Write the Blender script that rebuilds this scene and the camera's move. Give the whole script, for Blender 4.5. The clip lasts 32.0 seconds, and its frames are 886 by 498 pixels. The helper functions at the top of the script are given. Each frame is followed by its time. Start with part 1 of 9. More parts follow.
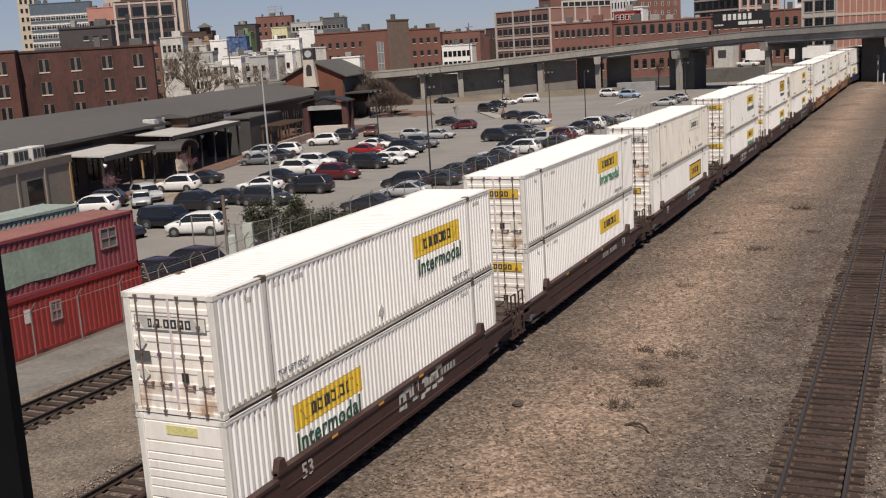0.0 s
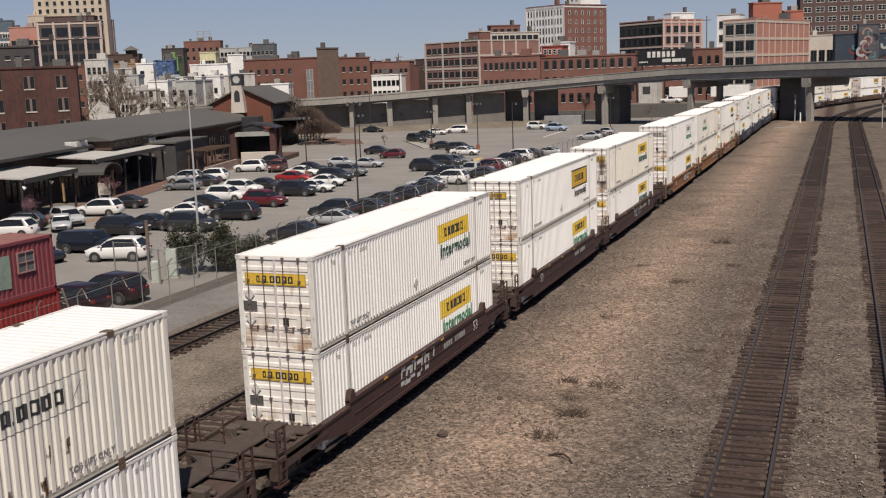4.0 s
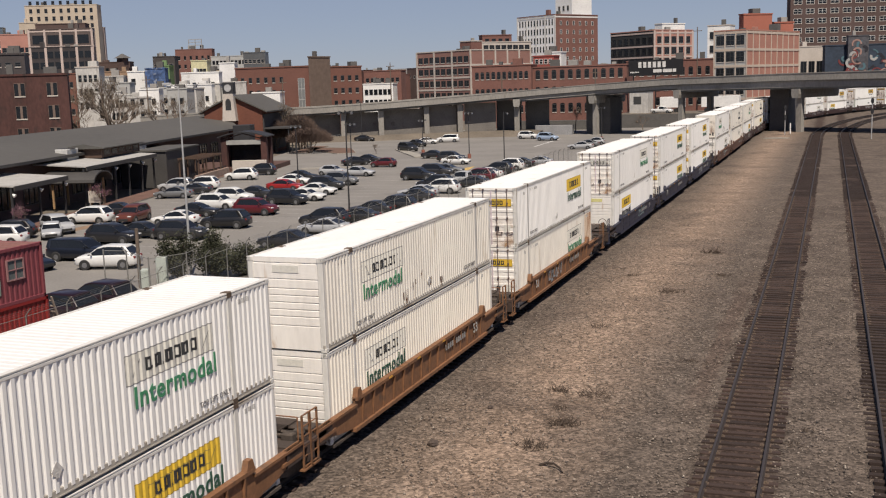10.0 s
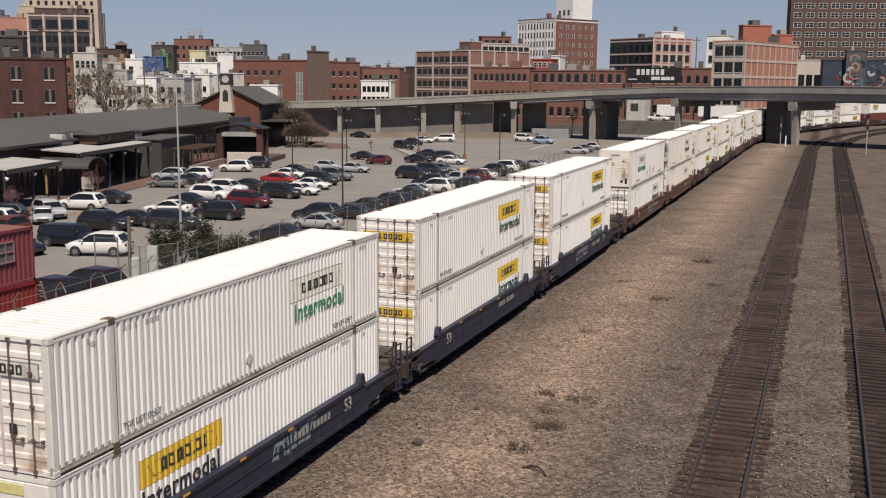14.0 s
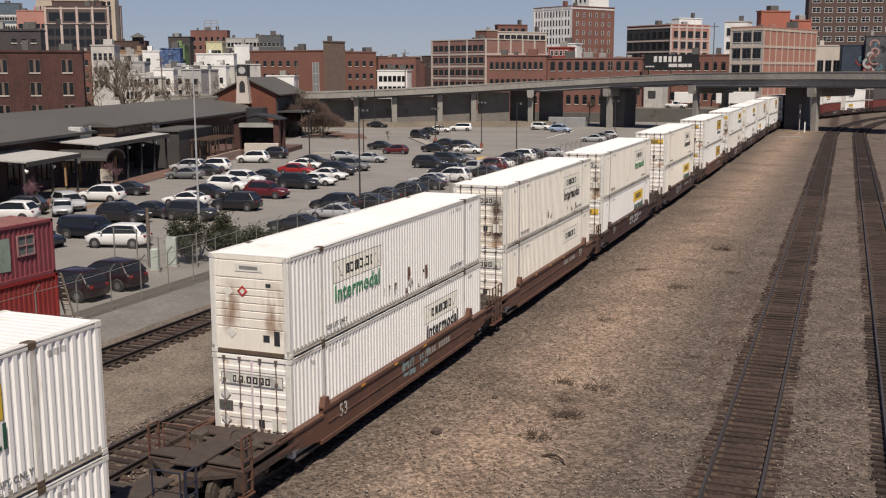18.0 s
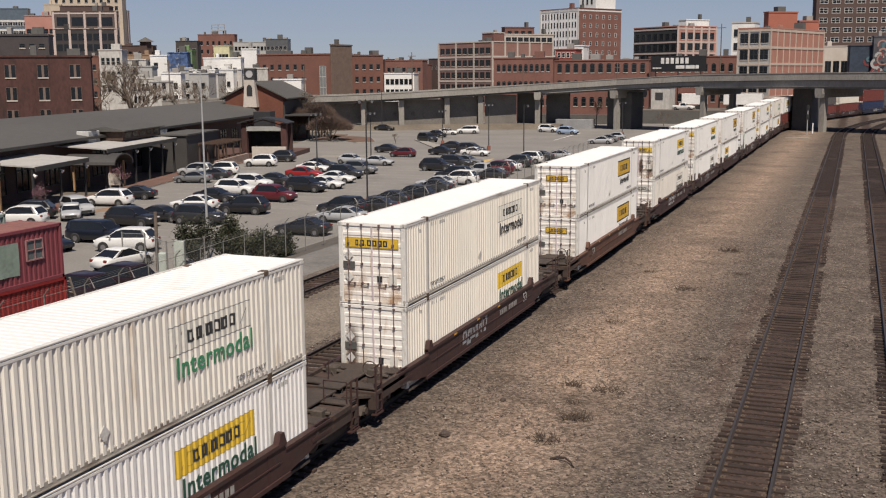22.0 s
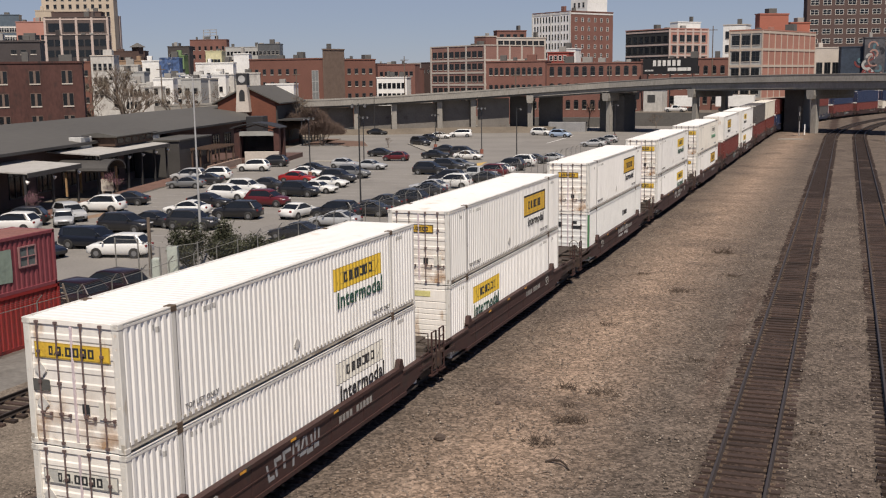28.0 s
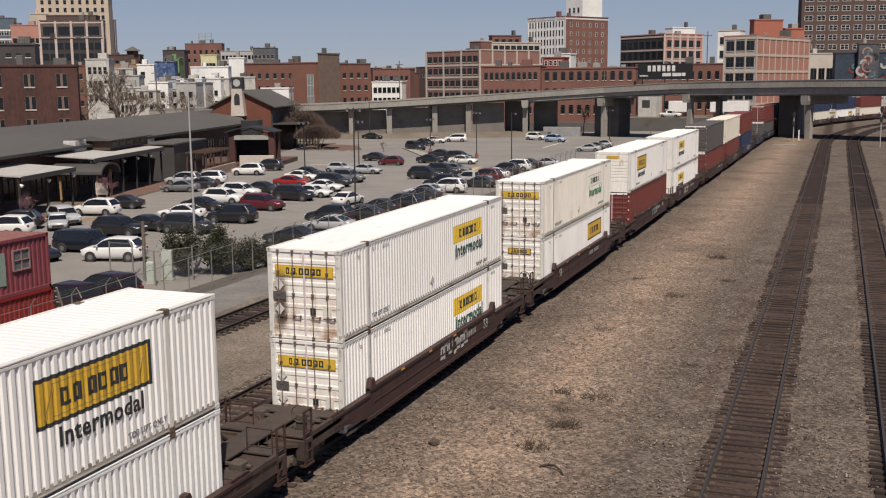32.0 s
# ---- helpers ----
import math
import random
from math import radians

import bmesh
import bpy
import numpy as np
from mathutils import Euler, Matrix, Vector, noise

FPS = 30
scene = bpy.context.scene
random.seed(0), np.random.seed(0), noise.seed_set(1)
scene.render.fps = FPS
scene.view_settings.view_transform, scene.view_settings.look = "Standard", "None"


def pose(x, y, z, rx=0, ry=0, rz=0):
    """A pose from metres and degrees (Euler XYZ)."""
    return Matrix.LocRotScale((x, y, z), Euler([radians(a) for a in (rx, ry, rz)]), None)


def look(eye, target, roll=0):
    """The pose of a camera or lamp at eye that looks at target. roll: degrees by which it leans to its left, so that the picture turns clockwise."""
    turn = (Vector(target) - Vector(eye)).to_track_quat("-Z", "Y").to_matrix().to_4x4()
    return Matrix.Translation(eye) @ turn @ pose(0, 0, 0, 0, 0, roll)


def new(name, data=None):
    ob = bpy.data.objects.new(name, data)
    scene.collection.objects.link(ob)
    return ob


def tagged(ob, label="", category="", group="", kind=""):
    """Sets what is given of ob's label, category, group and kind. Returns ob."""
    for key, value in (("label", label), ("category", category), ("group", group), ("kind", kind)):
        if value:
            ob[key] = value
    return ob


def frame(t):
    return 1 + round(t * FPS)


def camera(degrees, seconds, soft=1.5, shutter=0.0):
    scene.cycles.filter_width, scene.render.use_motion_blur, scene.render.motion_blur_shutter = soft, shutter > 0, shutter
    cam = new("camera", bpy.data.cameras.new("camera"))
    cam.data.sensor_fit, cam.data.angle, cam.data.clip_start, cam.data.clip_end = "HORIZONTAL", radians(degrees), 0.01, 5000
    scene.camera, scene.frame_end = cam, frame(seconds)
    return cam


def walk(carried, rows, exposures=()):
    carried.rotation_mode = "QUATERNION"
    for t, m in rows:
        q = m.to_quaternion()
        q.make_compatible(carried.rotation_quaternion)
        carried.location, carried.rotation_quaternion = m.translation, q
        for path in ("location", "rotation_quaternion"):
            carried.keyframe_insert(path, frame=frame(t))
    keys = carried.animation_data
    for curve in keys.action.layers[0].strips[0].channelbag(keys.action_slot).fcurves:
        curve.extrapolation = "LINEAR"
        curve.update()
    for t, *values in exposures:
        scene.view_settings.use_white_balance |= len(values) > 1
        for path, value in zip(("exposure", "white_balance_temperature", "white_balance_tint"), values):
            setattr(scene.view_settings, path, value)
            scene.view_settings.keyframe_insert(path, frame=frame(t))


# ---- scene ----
cam = camera(45.88, 32.0, soft=1.15)
EYE = (15.645, 0.0, 11.268)


def aim(yaw, pitch, roll, eye=EYE):
    """Camera pose: yaw to the right of +y, pitch up, roll, in degrees."""
    return pose(eye[0], eye[1], eye[2], 90 + pitch, 0, -yaw) @ pose(0, 0, 0, 0, 0, roll)


AIMS_A = [(0, -25.507, -10.938, -3.560), (0.5, -24.866, -10.822, -3.030), (1, -24.134, -10.613, -2.750), (1.5, -23.409, -10.413, -2.476), (2, -22.666, -10.139, -2.259),
    (2.5, -22.308, -10.068, -2.207), (3, -21.877, -9.857, -2.012), (3.5, -21.527, -9.678, -1.977), (5.5, -21.251, -9.335, -2.093), (6, -21.448, -9.385, -2.150),
    (6.5, -21.596, -9.405, -2.180), (7, -21.637, -9.326, -2.104), (7.5, -21.579, -9.230, -2.136), (8, -21.581, -9.308, -2.216), (8.5, -21.785, -9.501, -2.299)]
AIMS_B = [(9, -21.713, -9.512, -2.105), (9.5, -21.260, -9.283, -1.832), (10, -20.855, -9.056, -1.781), (10.5, -20.498, -8.893, -1.755), (11, -20.329, -8.832, -1.423),
    (11.1, -20.33, -8.84, -1.2), (11.35, -20.30, -9.08, 0.6), (11.5, -20.305, -9.107, 0.703), (12, -20.355, -9.190, 0.545), (12.5, -20.414, -9.174, 0.400),
    (13, -20.393, -9.071, 0.451), (13.5, -20.394, -9.089, 0.392), (14, -20.409, -9.089, 0.413), (14.5, -20.412, -9.101, 0.397), (16.5, -20.299, -9.095, 0.369)]
AIMS_C = [(17, -20.439, -9.259, 0.134), (17.5, -20.889, -9.516, 0.034), (18, -21.374, -9.672, -0.119), (18.5, -21.696, -9.716, 0.021), (19, -21.798, -9.596, -0.017),
    (19.5, -21.774, -9.424, -0.062), (20, -21.785, -9.523, -0.210), (20.5, -21.858, -9.610, -0.369), (21, -22.105, -9.757, -0.586), (21.5, -21.891, -9.643, -0.515),
    (22, -21.797, -9.522, -0.420), (22.5, -21.702, -9.418, -0.296), (23, -21.523, -9.322, -0.206), (23.5, -21.384, -9.248, -0.167), (24, -21.294, -9.197, -0.140)]
AIMS_D = [(24.5, -21.232, -9.208, -0.280), (25, -21.256, -9.225, -0.442), (25.5, -21.253, -9.157, -0.486), (27.5, -21.391, -9.321, -0.805), (28, -21.445, -9.327, -0.773),
    (28.5, -21.229, -9.217, -0.687), (29, -21.081, -9.199, -0.704), (29.5, -21.147, -9.215, -0.804), (30, -21.178, -9.167, -0.784), (30.5, -21.133, -9.149, -0.856),
    (31, -21.191, -9.056, -0.659), (31.5, -21.106, -9.030, -0.592), (32, -21.149, -9.087, -0.586)]
AIMS = AIMS_A + AIMS_B + AIMS_C + AIMS_D
walk(cam, [(t, aim(a, b, c)) for t, a, b, c in AIMS], exposures=[(0, 0.0, 6900, 12), (32, 0.0, 6900, 12)])

# ---- light ----
SUN_TO = Vector((0.27, -0.46, 0.85)).normalized()
world = bpy.data.worlds.new("world")
scene.world = world
world.use_nodes = True
wn = world.node_tree
sky = wn.nodes.new("ShaderNodeTexSky")
sky.sky_type, sky.sun_disc = "NISHITA", False
sky.sun_elevation = math.asin(SUN_TO.z)
sky.sun_rotation = math.atan2(SUN_TO.x, SUN_TO.y)
sky.air_density, sky.dust_density, sky.ozone_density, sky.altitude = 0.8, 0.1, 1.4, 600.0
wn.nodes["Background"].inputs["Strength"].default_value = 0.058
tint = wn.nodes.new("ShaderNodeMix")
tint.data_type, tint.blend_type = "RGBA", "MULTIPLY"
tint.inputs[0].default_value = 1.0
tint.inputs[7].default_value = (0.96, 0.98, 1.22, 1)
haze = wn.nodes.new("ShaderNodeMix")
haze.data_type = "RGBA"
low = wn.nodes.new("ShaderNodeMapRange")
for q, val in zip((1, 2, 3, 4), (0.1, 0.5, 0.62, 0.0)):
    low.inputs[q].default_value = val
way, split = wn.nodes.new("ShaderNodeTexCoord"), wn.nodes.new("ShaderNodeSeparateXYZ")
wn.links.new(way.outputs["Generated"], split.inputs[0])
wn.links.new(split.outputs[2], low.inputs[0])
wn.links.new(low.outputs[0], haze.inputs[0])
haze.inputs[7].default_value = (5.0, 6.05, 7.9, 1)
wn.links.new(sky.outputs[0], tint.inputs[6])
wn.links.new(tint.outputs[2], haze.inputs[6])
wn.links.new(haze.outputs[2], wn.nodes["Background"].inputs["Color"])
lamp = bpy.data.lights.new("sun", "SUN")
lamp.energy, lamp.angle, lamp.color = 5.0, radians(0.6), (1.0, 0.93, 0.83)
sun = new("sun", lamp)
sun.matrix_world = look((0, 0, 60), Vector((0, 0, 60)) - SUN_TO)

# ---- materials ----
MATS = {}


def surf(name, base, rough=0.7, metal=0.0, var=0.25, scale=1.0, fine=14.0, bump=0.15, stain=None, amount=0.0, tint=0.0, stretch=(1, 1, 1), spec=0.5):
    """Procedural surface: base colour with two scales of variation, optional stains of another colour and per-object tint."""
    if name in MATS:
        return MATS[name]
    m = bpy.data.materials.new(name)
    m.use_nodes = True
    nt = m.node_tree
    nodes, link = nt.nodes, nt.links.new
    bs = nodes["Principled BSDF"]
    bs.inputs["Roughness"].default_value = rough
    bs.inputs["Metallic"].default_value = metal
    bs.inputs["Specular IOR Level"].default_value = spec
    tc, mp, info = nodes.new("ShaderNodeTexCoord"), nodes.new("ShaderNodeMapping"), nodes.new("ShaderNodeObjectInfo")
    mp.inputs["Scale"].default_value = stretch
    link(tc.outputs["Object"], mp.inputs["Vector"])
    comb = nodes.new("ShaderNodeMath")
    comb.operation = "MULTIPLY"
    comb.inputs[1].default_value = 37.0
    link(info.outputs["Random"], comb.inputs[0])
    link(comb.outputs[0], mp.inputs["Location"])
    n1, n2 = nodes.new("ShaderNodeTexNoise"), nodes.new("ShaderNodeTexNoise")
    n1.inputs["Scale"].default_value, n1.inputs["Detail"].default_value = scale, 5
    n2.inputs["Scale"].default_value, n2.inputs["Detail"].default_value = fine, 3
    for n in (n1, n2):
        link(mp.outputs[0], n.inputs["Vector"])
    add = nodes.new("ShaderNodeMath")
    add.operation = "ADD"
    link(n1.outputs[0], add.inputs[0])
    link(n2.outputs[0], add.inputs[1])
    mr = nodes.new("ShaderNodeMapRange")
    mr.inputs["From Min"].default_value, mr.inputs["From Max"].default_value = 0.6, 1.4
    mr.inputs["To Min"].default_value, mr.inputs["To Max"].default_value = 1 - var, 1 + var
    link(add.outputs[0], mr.inputs["Value"])
    mul = nodes.new("ShaderNodeMix")
    mul.data_type, mul.blend_type = "RGBA", "MULTIPLY"
    mul.inputs[0].default_value = 1
    mul.inputs[6].default_value = (*base, 1)
    link(mr.outputs[0], mul.inputs[7])
    col = mul.outputs[2]
    if tint:
        tr = nodes.new("ShaderNodeMapRange")
        tr.inputs["To Min"].default_value, tr.inputs["To Max"].default_value = 1 - tint, 1 + tint * 0.4
        link(info.outputs["Random"], tr.inputs["Value"])
        tm = nodes.new("ShaderNodeMix")
        tm.data_type, tm.blend_type = "RGBA", "MULTIPLY"
        tm.inputs[0].default_value = 1
        link(col, tm.inputs[6])
        link(tr.outputs[0], tm.inputs[7])
        col = tm.outputs[2]
    if stain:
        n3 = nodes.new("ShaderNodeTexNoise")
        n3.inputs["Scale"].default_value, n3.inputs["Detail"].default_value = scale * 2.3, 6
        link(mp.outputs[0], n3.inputs["Vector"])
        r3 = nodes.new("ShaderNodeMapRange")
        r3.inputs["From Min"].default_value, r3.inputs["From Max"].default_value = 0.72 - amount * 0.3, 0.86 - amount * 0.25
        link(n3.outputs[0], r3.inputs["Value"])
        sm = nodes.new("ShaderNodeMix")
        sm.data_type = "RGBA"
        sm.inputs[7].default_value = (*stain, 1)
        link(r3.outputs[0], sm.inputs[0])
        link(col, sm.inputs[6])
        col = sm.outputs[2]
    link(col, bs.inputs["Base Color"])
    if bump:
        b = nodes.new("ShaderNodeBump")
        b.inputs["Strength"].default_value = bump
        b.inputs["Distance"].default_value = 0.02
        link(n2.outputs[0], b.inputs["Height"])
        link(b.outputs[0], bs.inputs["Normal"])
    MATS[name] = m
    return m


# ---- mesh helpers ----
def mesh_of(name, verts, faces, mats=(), idx=None, smooth=False):
    me = bpy.data.meshes.new(name)
    me.from_pydata([tuple(v) for v in verts], [], faces)
    for m in mats:
        me.materials.append(m)
    if idx is not None:
        me.polygons.foreach_set("material_index", idx)
    if smooth:
        me.polygons.foreach_set("use_smooth", [True] * len(me.polygons))
    me.update()
    return me


class Geo:
    """Collects boxes, prisms and tubes into one mesh."""

    def __init__(self):
        self.v, self.f, self.i = [], [], []

    def add(self, verts, faces, mi=0, m=None):
        o = len(self.v)
        self.v += [tuple(m @ Vector(p)) for p in verts] if m else [tuple(p) for p in verts]
        self.f += [tuple(o + k for k in fc) for fc in faces]
        self.i += [mi] * len(faces)
        return self

    def box(self, x0, x1, y0, y1, z0, z1, mi=0, m=None):
        v = [(x, y, z) for z in (z0, z1) for y in (y0, y1) for x in (x0, x1)]
        return self.add(v, [(0, 2, 3, 1), (4, 5, 7, 6), (0, 1, 5, 4), (2, 6, 7, 3), (0, 4, 6, 2), (1, 3, 7, 5)], mi, m)

    def bev(self, x0, x1, y0, y1, z0, z1, b, mi=0, m=None):
        """A box whose edges along z and on top are bevelled."""
        ring = lambda k, z: [(x0 + k, y0 + b, z), (x0 + b, y0 + k, z), (x1 - b, y0 + k, z), (x1 - k, y0 + b, z), (x1 - k, y1 - b, z), (x1 - b, y1 - k, z), (x0 + b, y1 - k, z), (x0 + k, y1 - b, z)]
        top = [(x0 + b, y0 + b, z1), (x1 - b, y0 + b, z1), (x1 - b, y1 - b, z1), (x0 + b, y1 - b, z1)]
        v = ring(0, z0) + ring(0, z1 - b) + top
        f = [(i, (i + 1) % 8, 8 + (i + 1) % 8, 8 + i) for i in range(8)] + [tuple(range(7, -1, -1)), (16, 17, 18, 19)]
        f += [(8, 9, 16), (9, 10, 17, 16), (10, 11, 17), (11, 12, 18, 17), (12, 13, 18), (13, 14, 19, 18), (14, 15, 19), (15, 8, 16, 19)]
        return self.add(v, f, mi, m)

    def tube(self, a, b, r, n=6, mi=0, r2=None):
        a, b = Vector(a), Vector(b)
        q = (b - a).to_track_quat("Z", "Y")
        r2 = r if r2 is None else r2
        v = [a + q @ Vector((r * math.cos(2 * math.pi * k / n), r * math.sin(2 * math.pi * k / n), 0)) for k in range(n)]
        v += [b + q @ Vector((r2 * math.cos(2 * math.pi * k / n), r2 * math.sin(2 * math.pi * k / n), 0)) for k in range(n)]
        f = [(k, (k + 1) % n, n + (k + 1) % n, n + k) for k in range(n)] + [tuple(range(n - 1, -1, -1)), tuple(range(n, 2 * n))]
        return self.add(v, f, mi)

    def prism(self, pts, axis, a, b, mi=0, m=None):
        """Extrudes a polygon of (p, q) along an axis from a to b."""
        put = {"x": lambda p, q, s: (s, p, q), "y": lambda p, q, s: (p, s, q), "z": lambda p, q, s: (p, q, s)}[axis]
        n = len(pts)
        v = [put(p, q, a) for p, q in pts] + [put(p, q, b) for p, q in pts]
        f = [(k, (k + 1) % n, n + (k + 1) % n, n + k) for k in range(n)] + [tuple(range(n - 1, -1, -1)), tuple(range(n, 2 * n))]
        return self.add(v, f, mi, m)

    def mesh(self, name, *mats, smooth=False):
        me = mesh_of(name, self.v, self.f, mats, self.i, smooth)
        bm = bmesh.new()
        bm.from_mesh(me)
        bmesh.ops.recalc_face_normals(bm, faces=bm.faces)
        bm.to_mesh(me)
        bm.free()
        return me


def pane_grid(xs, zs, panes, deep, thick, sill=False, arch=0.0):
    """One connected window: a frame with cuts at xs and zs; odd cells in both ways are panes set back by deep."""
    v, f, mi, seen = [], [], [], {}

    def at(x, y, z):
        k = (round(x, 4), round(y, 4), round(z, 4))
        if k not in seen:
            seen[k] = len(v)
            v.append(k)
        return seen[k]
    for i in range(len(xs) - 1):
        for j in range(len(zs) - 1):
            q = [(xs[i], zs[j]), (xs[i + 1], zs[j]), (xs[i + 1], zs[j + 1]), (xs[i], zs[j + 1])]
            front = [at(x, -thick, z) for x, z in q]
            if i % 2 and j % 2:
                back = [at(x, deep - thick, z) for x, z in q]
                f += [(front[k], front[(k + 1) % 4], back[(k + 1) % 4], back[k]) for k in range(4)] + [tuple(back)]
                mi += [0] * 4 + [1]
            else:
                f.append(tuple(front))
                mi.append(2 if sill and j == 0 else 0)
    rim = [(x, zs[0]) for x in xs] + [(xs[-1], z) for z in zs[1:]] + [(x, zs[-1]) for x in reversed(xs[:-1])] + [(xs[0], z) for z in reversed(zs[1:-1])]
    for k, (x, z) in enumerate(rim):
        x2, z2 = rim[(k + 1) % len(rim)]
        f.append((at(x, -thick, z), at(x, 0.02, z), at(x2, 0.02, z2), at(x2, -thick, z2)))
        mi.append(0)
    if arch:
        w_, top = xs[-1], zs[-1]
        pts = [at(w_ * math.cos(math.pi * k / 8), -thick, top + arch * math.sin(math.pi * k / 8)) for k in range(9)]
        pts += [at(x, -thick, top) for x in xs[1:-1]]
        f.append(tuple(pts))
        mi.append(1)
    return mesh_of("window", v, f, panes, mi)


def part(name, data, parent, label="", m=None):
    ob = new(name, data)
    ob.parent = parent
    if m is not None:
        ob.matrix_basis = m
    if label:
        ob["label"] = label
    return ob


def thing(name, m=None, label="", category="", group="", kind="", data=None):
    ob = new(name, data)
    if m is not None:
        ob.matrix_basis = m
    return tagged(ob, label, category, group, kind)


def word(text, size, mat, depth=0.004):
    """Lettering as a mesh in the xz plane, facing -y, centred."""
    cu = bpy.data.curves.new("word", "FONT")
    cu.body, cu.size, cu.align_x, cu.align_y, cu.extrude = text, size, "CENTER", "CENTER", depth
    cu.resolution_u, cu.offset, cu.space_character = 2, 0.018 * size, 1.06
    ob = bpy.data.objects.new("word", cu)
    scene.collection.objects.link(ob)
    bpy.context.view_layer.update()
    me = bpy.data.meshes.new_from_object(ob)
    bpy.data.objects.remove(ob)
    bpy.data.curves.remove(cu)
    me.transform(Matrix.Rotation(radians(90), 4, "X"))
    me.materials.clear()
    me.materials.append(mat)
    return me


def smear(name, color, columns=(), z0=0.0, z1=3.0, scale=3.0, lo=0.38, hi=0.6, stretch=(1, 1, 0.4), most=0.9):
    """A film of grime with ragged edges: opaque where noise and, if given, vertical columns at x say so."""
    if name in MATS:
        return MATS[name]
    m = bpy.data.materials.new(name)
    m.use_nodes = True
    nodes, link = m.node_tree.nodes, m.node_tree.links.new
    bs = nodes["Principled BSDF"]
    bs.inputs["Base Color"].default_value, bs.inputs["Roughness"].default_value = (*color, 1), 0.85
    tc, mp, no, sep = nodes.new("ShaderNodeTexCoord"), nodes.new("ShaderNodeMapping"), nodes.new("ShaderNodeTexNoise"), nodes.new("ShaderNodeSeparateXYZ")
    mp.inputs["Scale"].default_value = stretch
    no.inputs["Scale"].default_value, no.inputs["Detail"].default_value = scale, 6
    link(tc.outputs["Object"], mp.inputs["Vector"])
    link(mp.outputs[0], no.inputs["Vector"])
    link(tc.outputs["Object"], sep.inputs[0])

    def ramp(src, a, b, c=0.0, d=1.0):
        n = nodes.new("ShaderNodeMapRange")
        for q, val in zip((1, 2, 3, 4), (a, b, c, d)):
            n.inputs[q].default_value = val
        link(src, n.inputs[0])
        return n.outputs[0]

    def op(kind, a, b):
        n = nodes.new("ShaderNodeMath")
        n.operation = kind
        for q, val in enumerate((a, b)):
            if isinstance(val, (int, float)):
                n.inputs[q].default_value = val
            else:
                link(val, n.inputs[q])
        return n.outputs[0]

    fac = ramp(no.outputs[0], lo, hi, 0, most)
    if columns:
        total = None
        for x0, half in columns:
            c = ramp(op("ABSOLUTE", op("SUBTRACT", sep.outputs[0], x0), 0), half, half * 0.2)
            total = c if total is None else op("MAXIMUM", total, c)
        fac = op("MULTIPLY", fac, op("MULTIPLY", total, op("MULTIPLY", ramp(sep.outputs[2], z0, z0 + 0.5), ramp(sep.outputs[2], z1, z1 - 0.7))))
    mx, tr = nodes.new("ShaderNodeMixShader"), nodes.new("ShaderNodeBsdfTransparent")
    link(fac, mx.inputs[0])
    link(tr.outputs[0], mx.inputs[1])
    link(bs.outputs[0], mx.inputs[2])
    link(mx.outputs[0], nodes["Material Output"].inputs["Surface"])
    MATS[name] = m
    return m


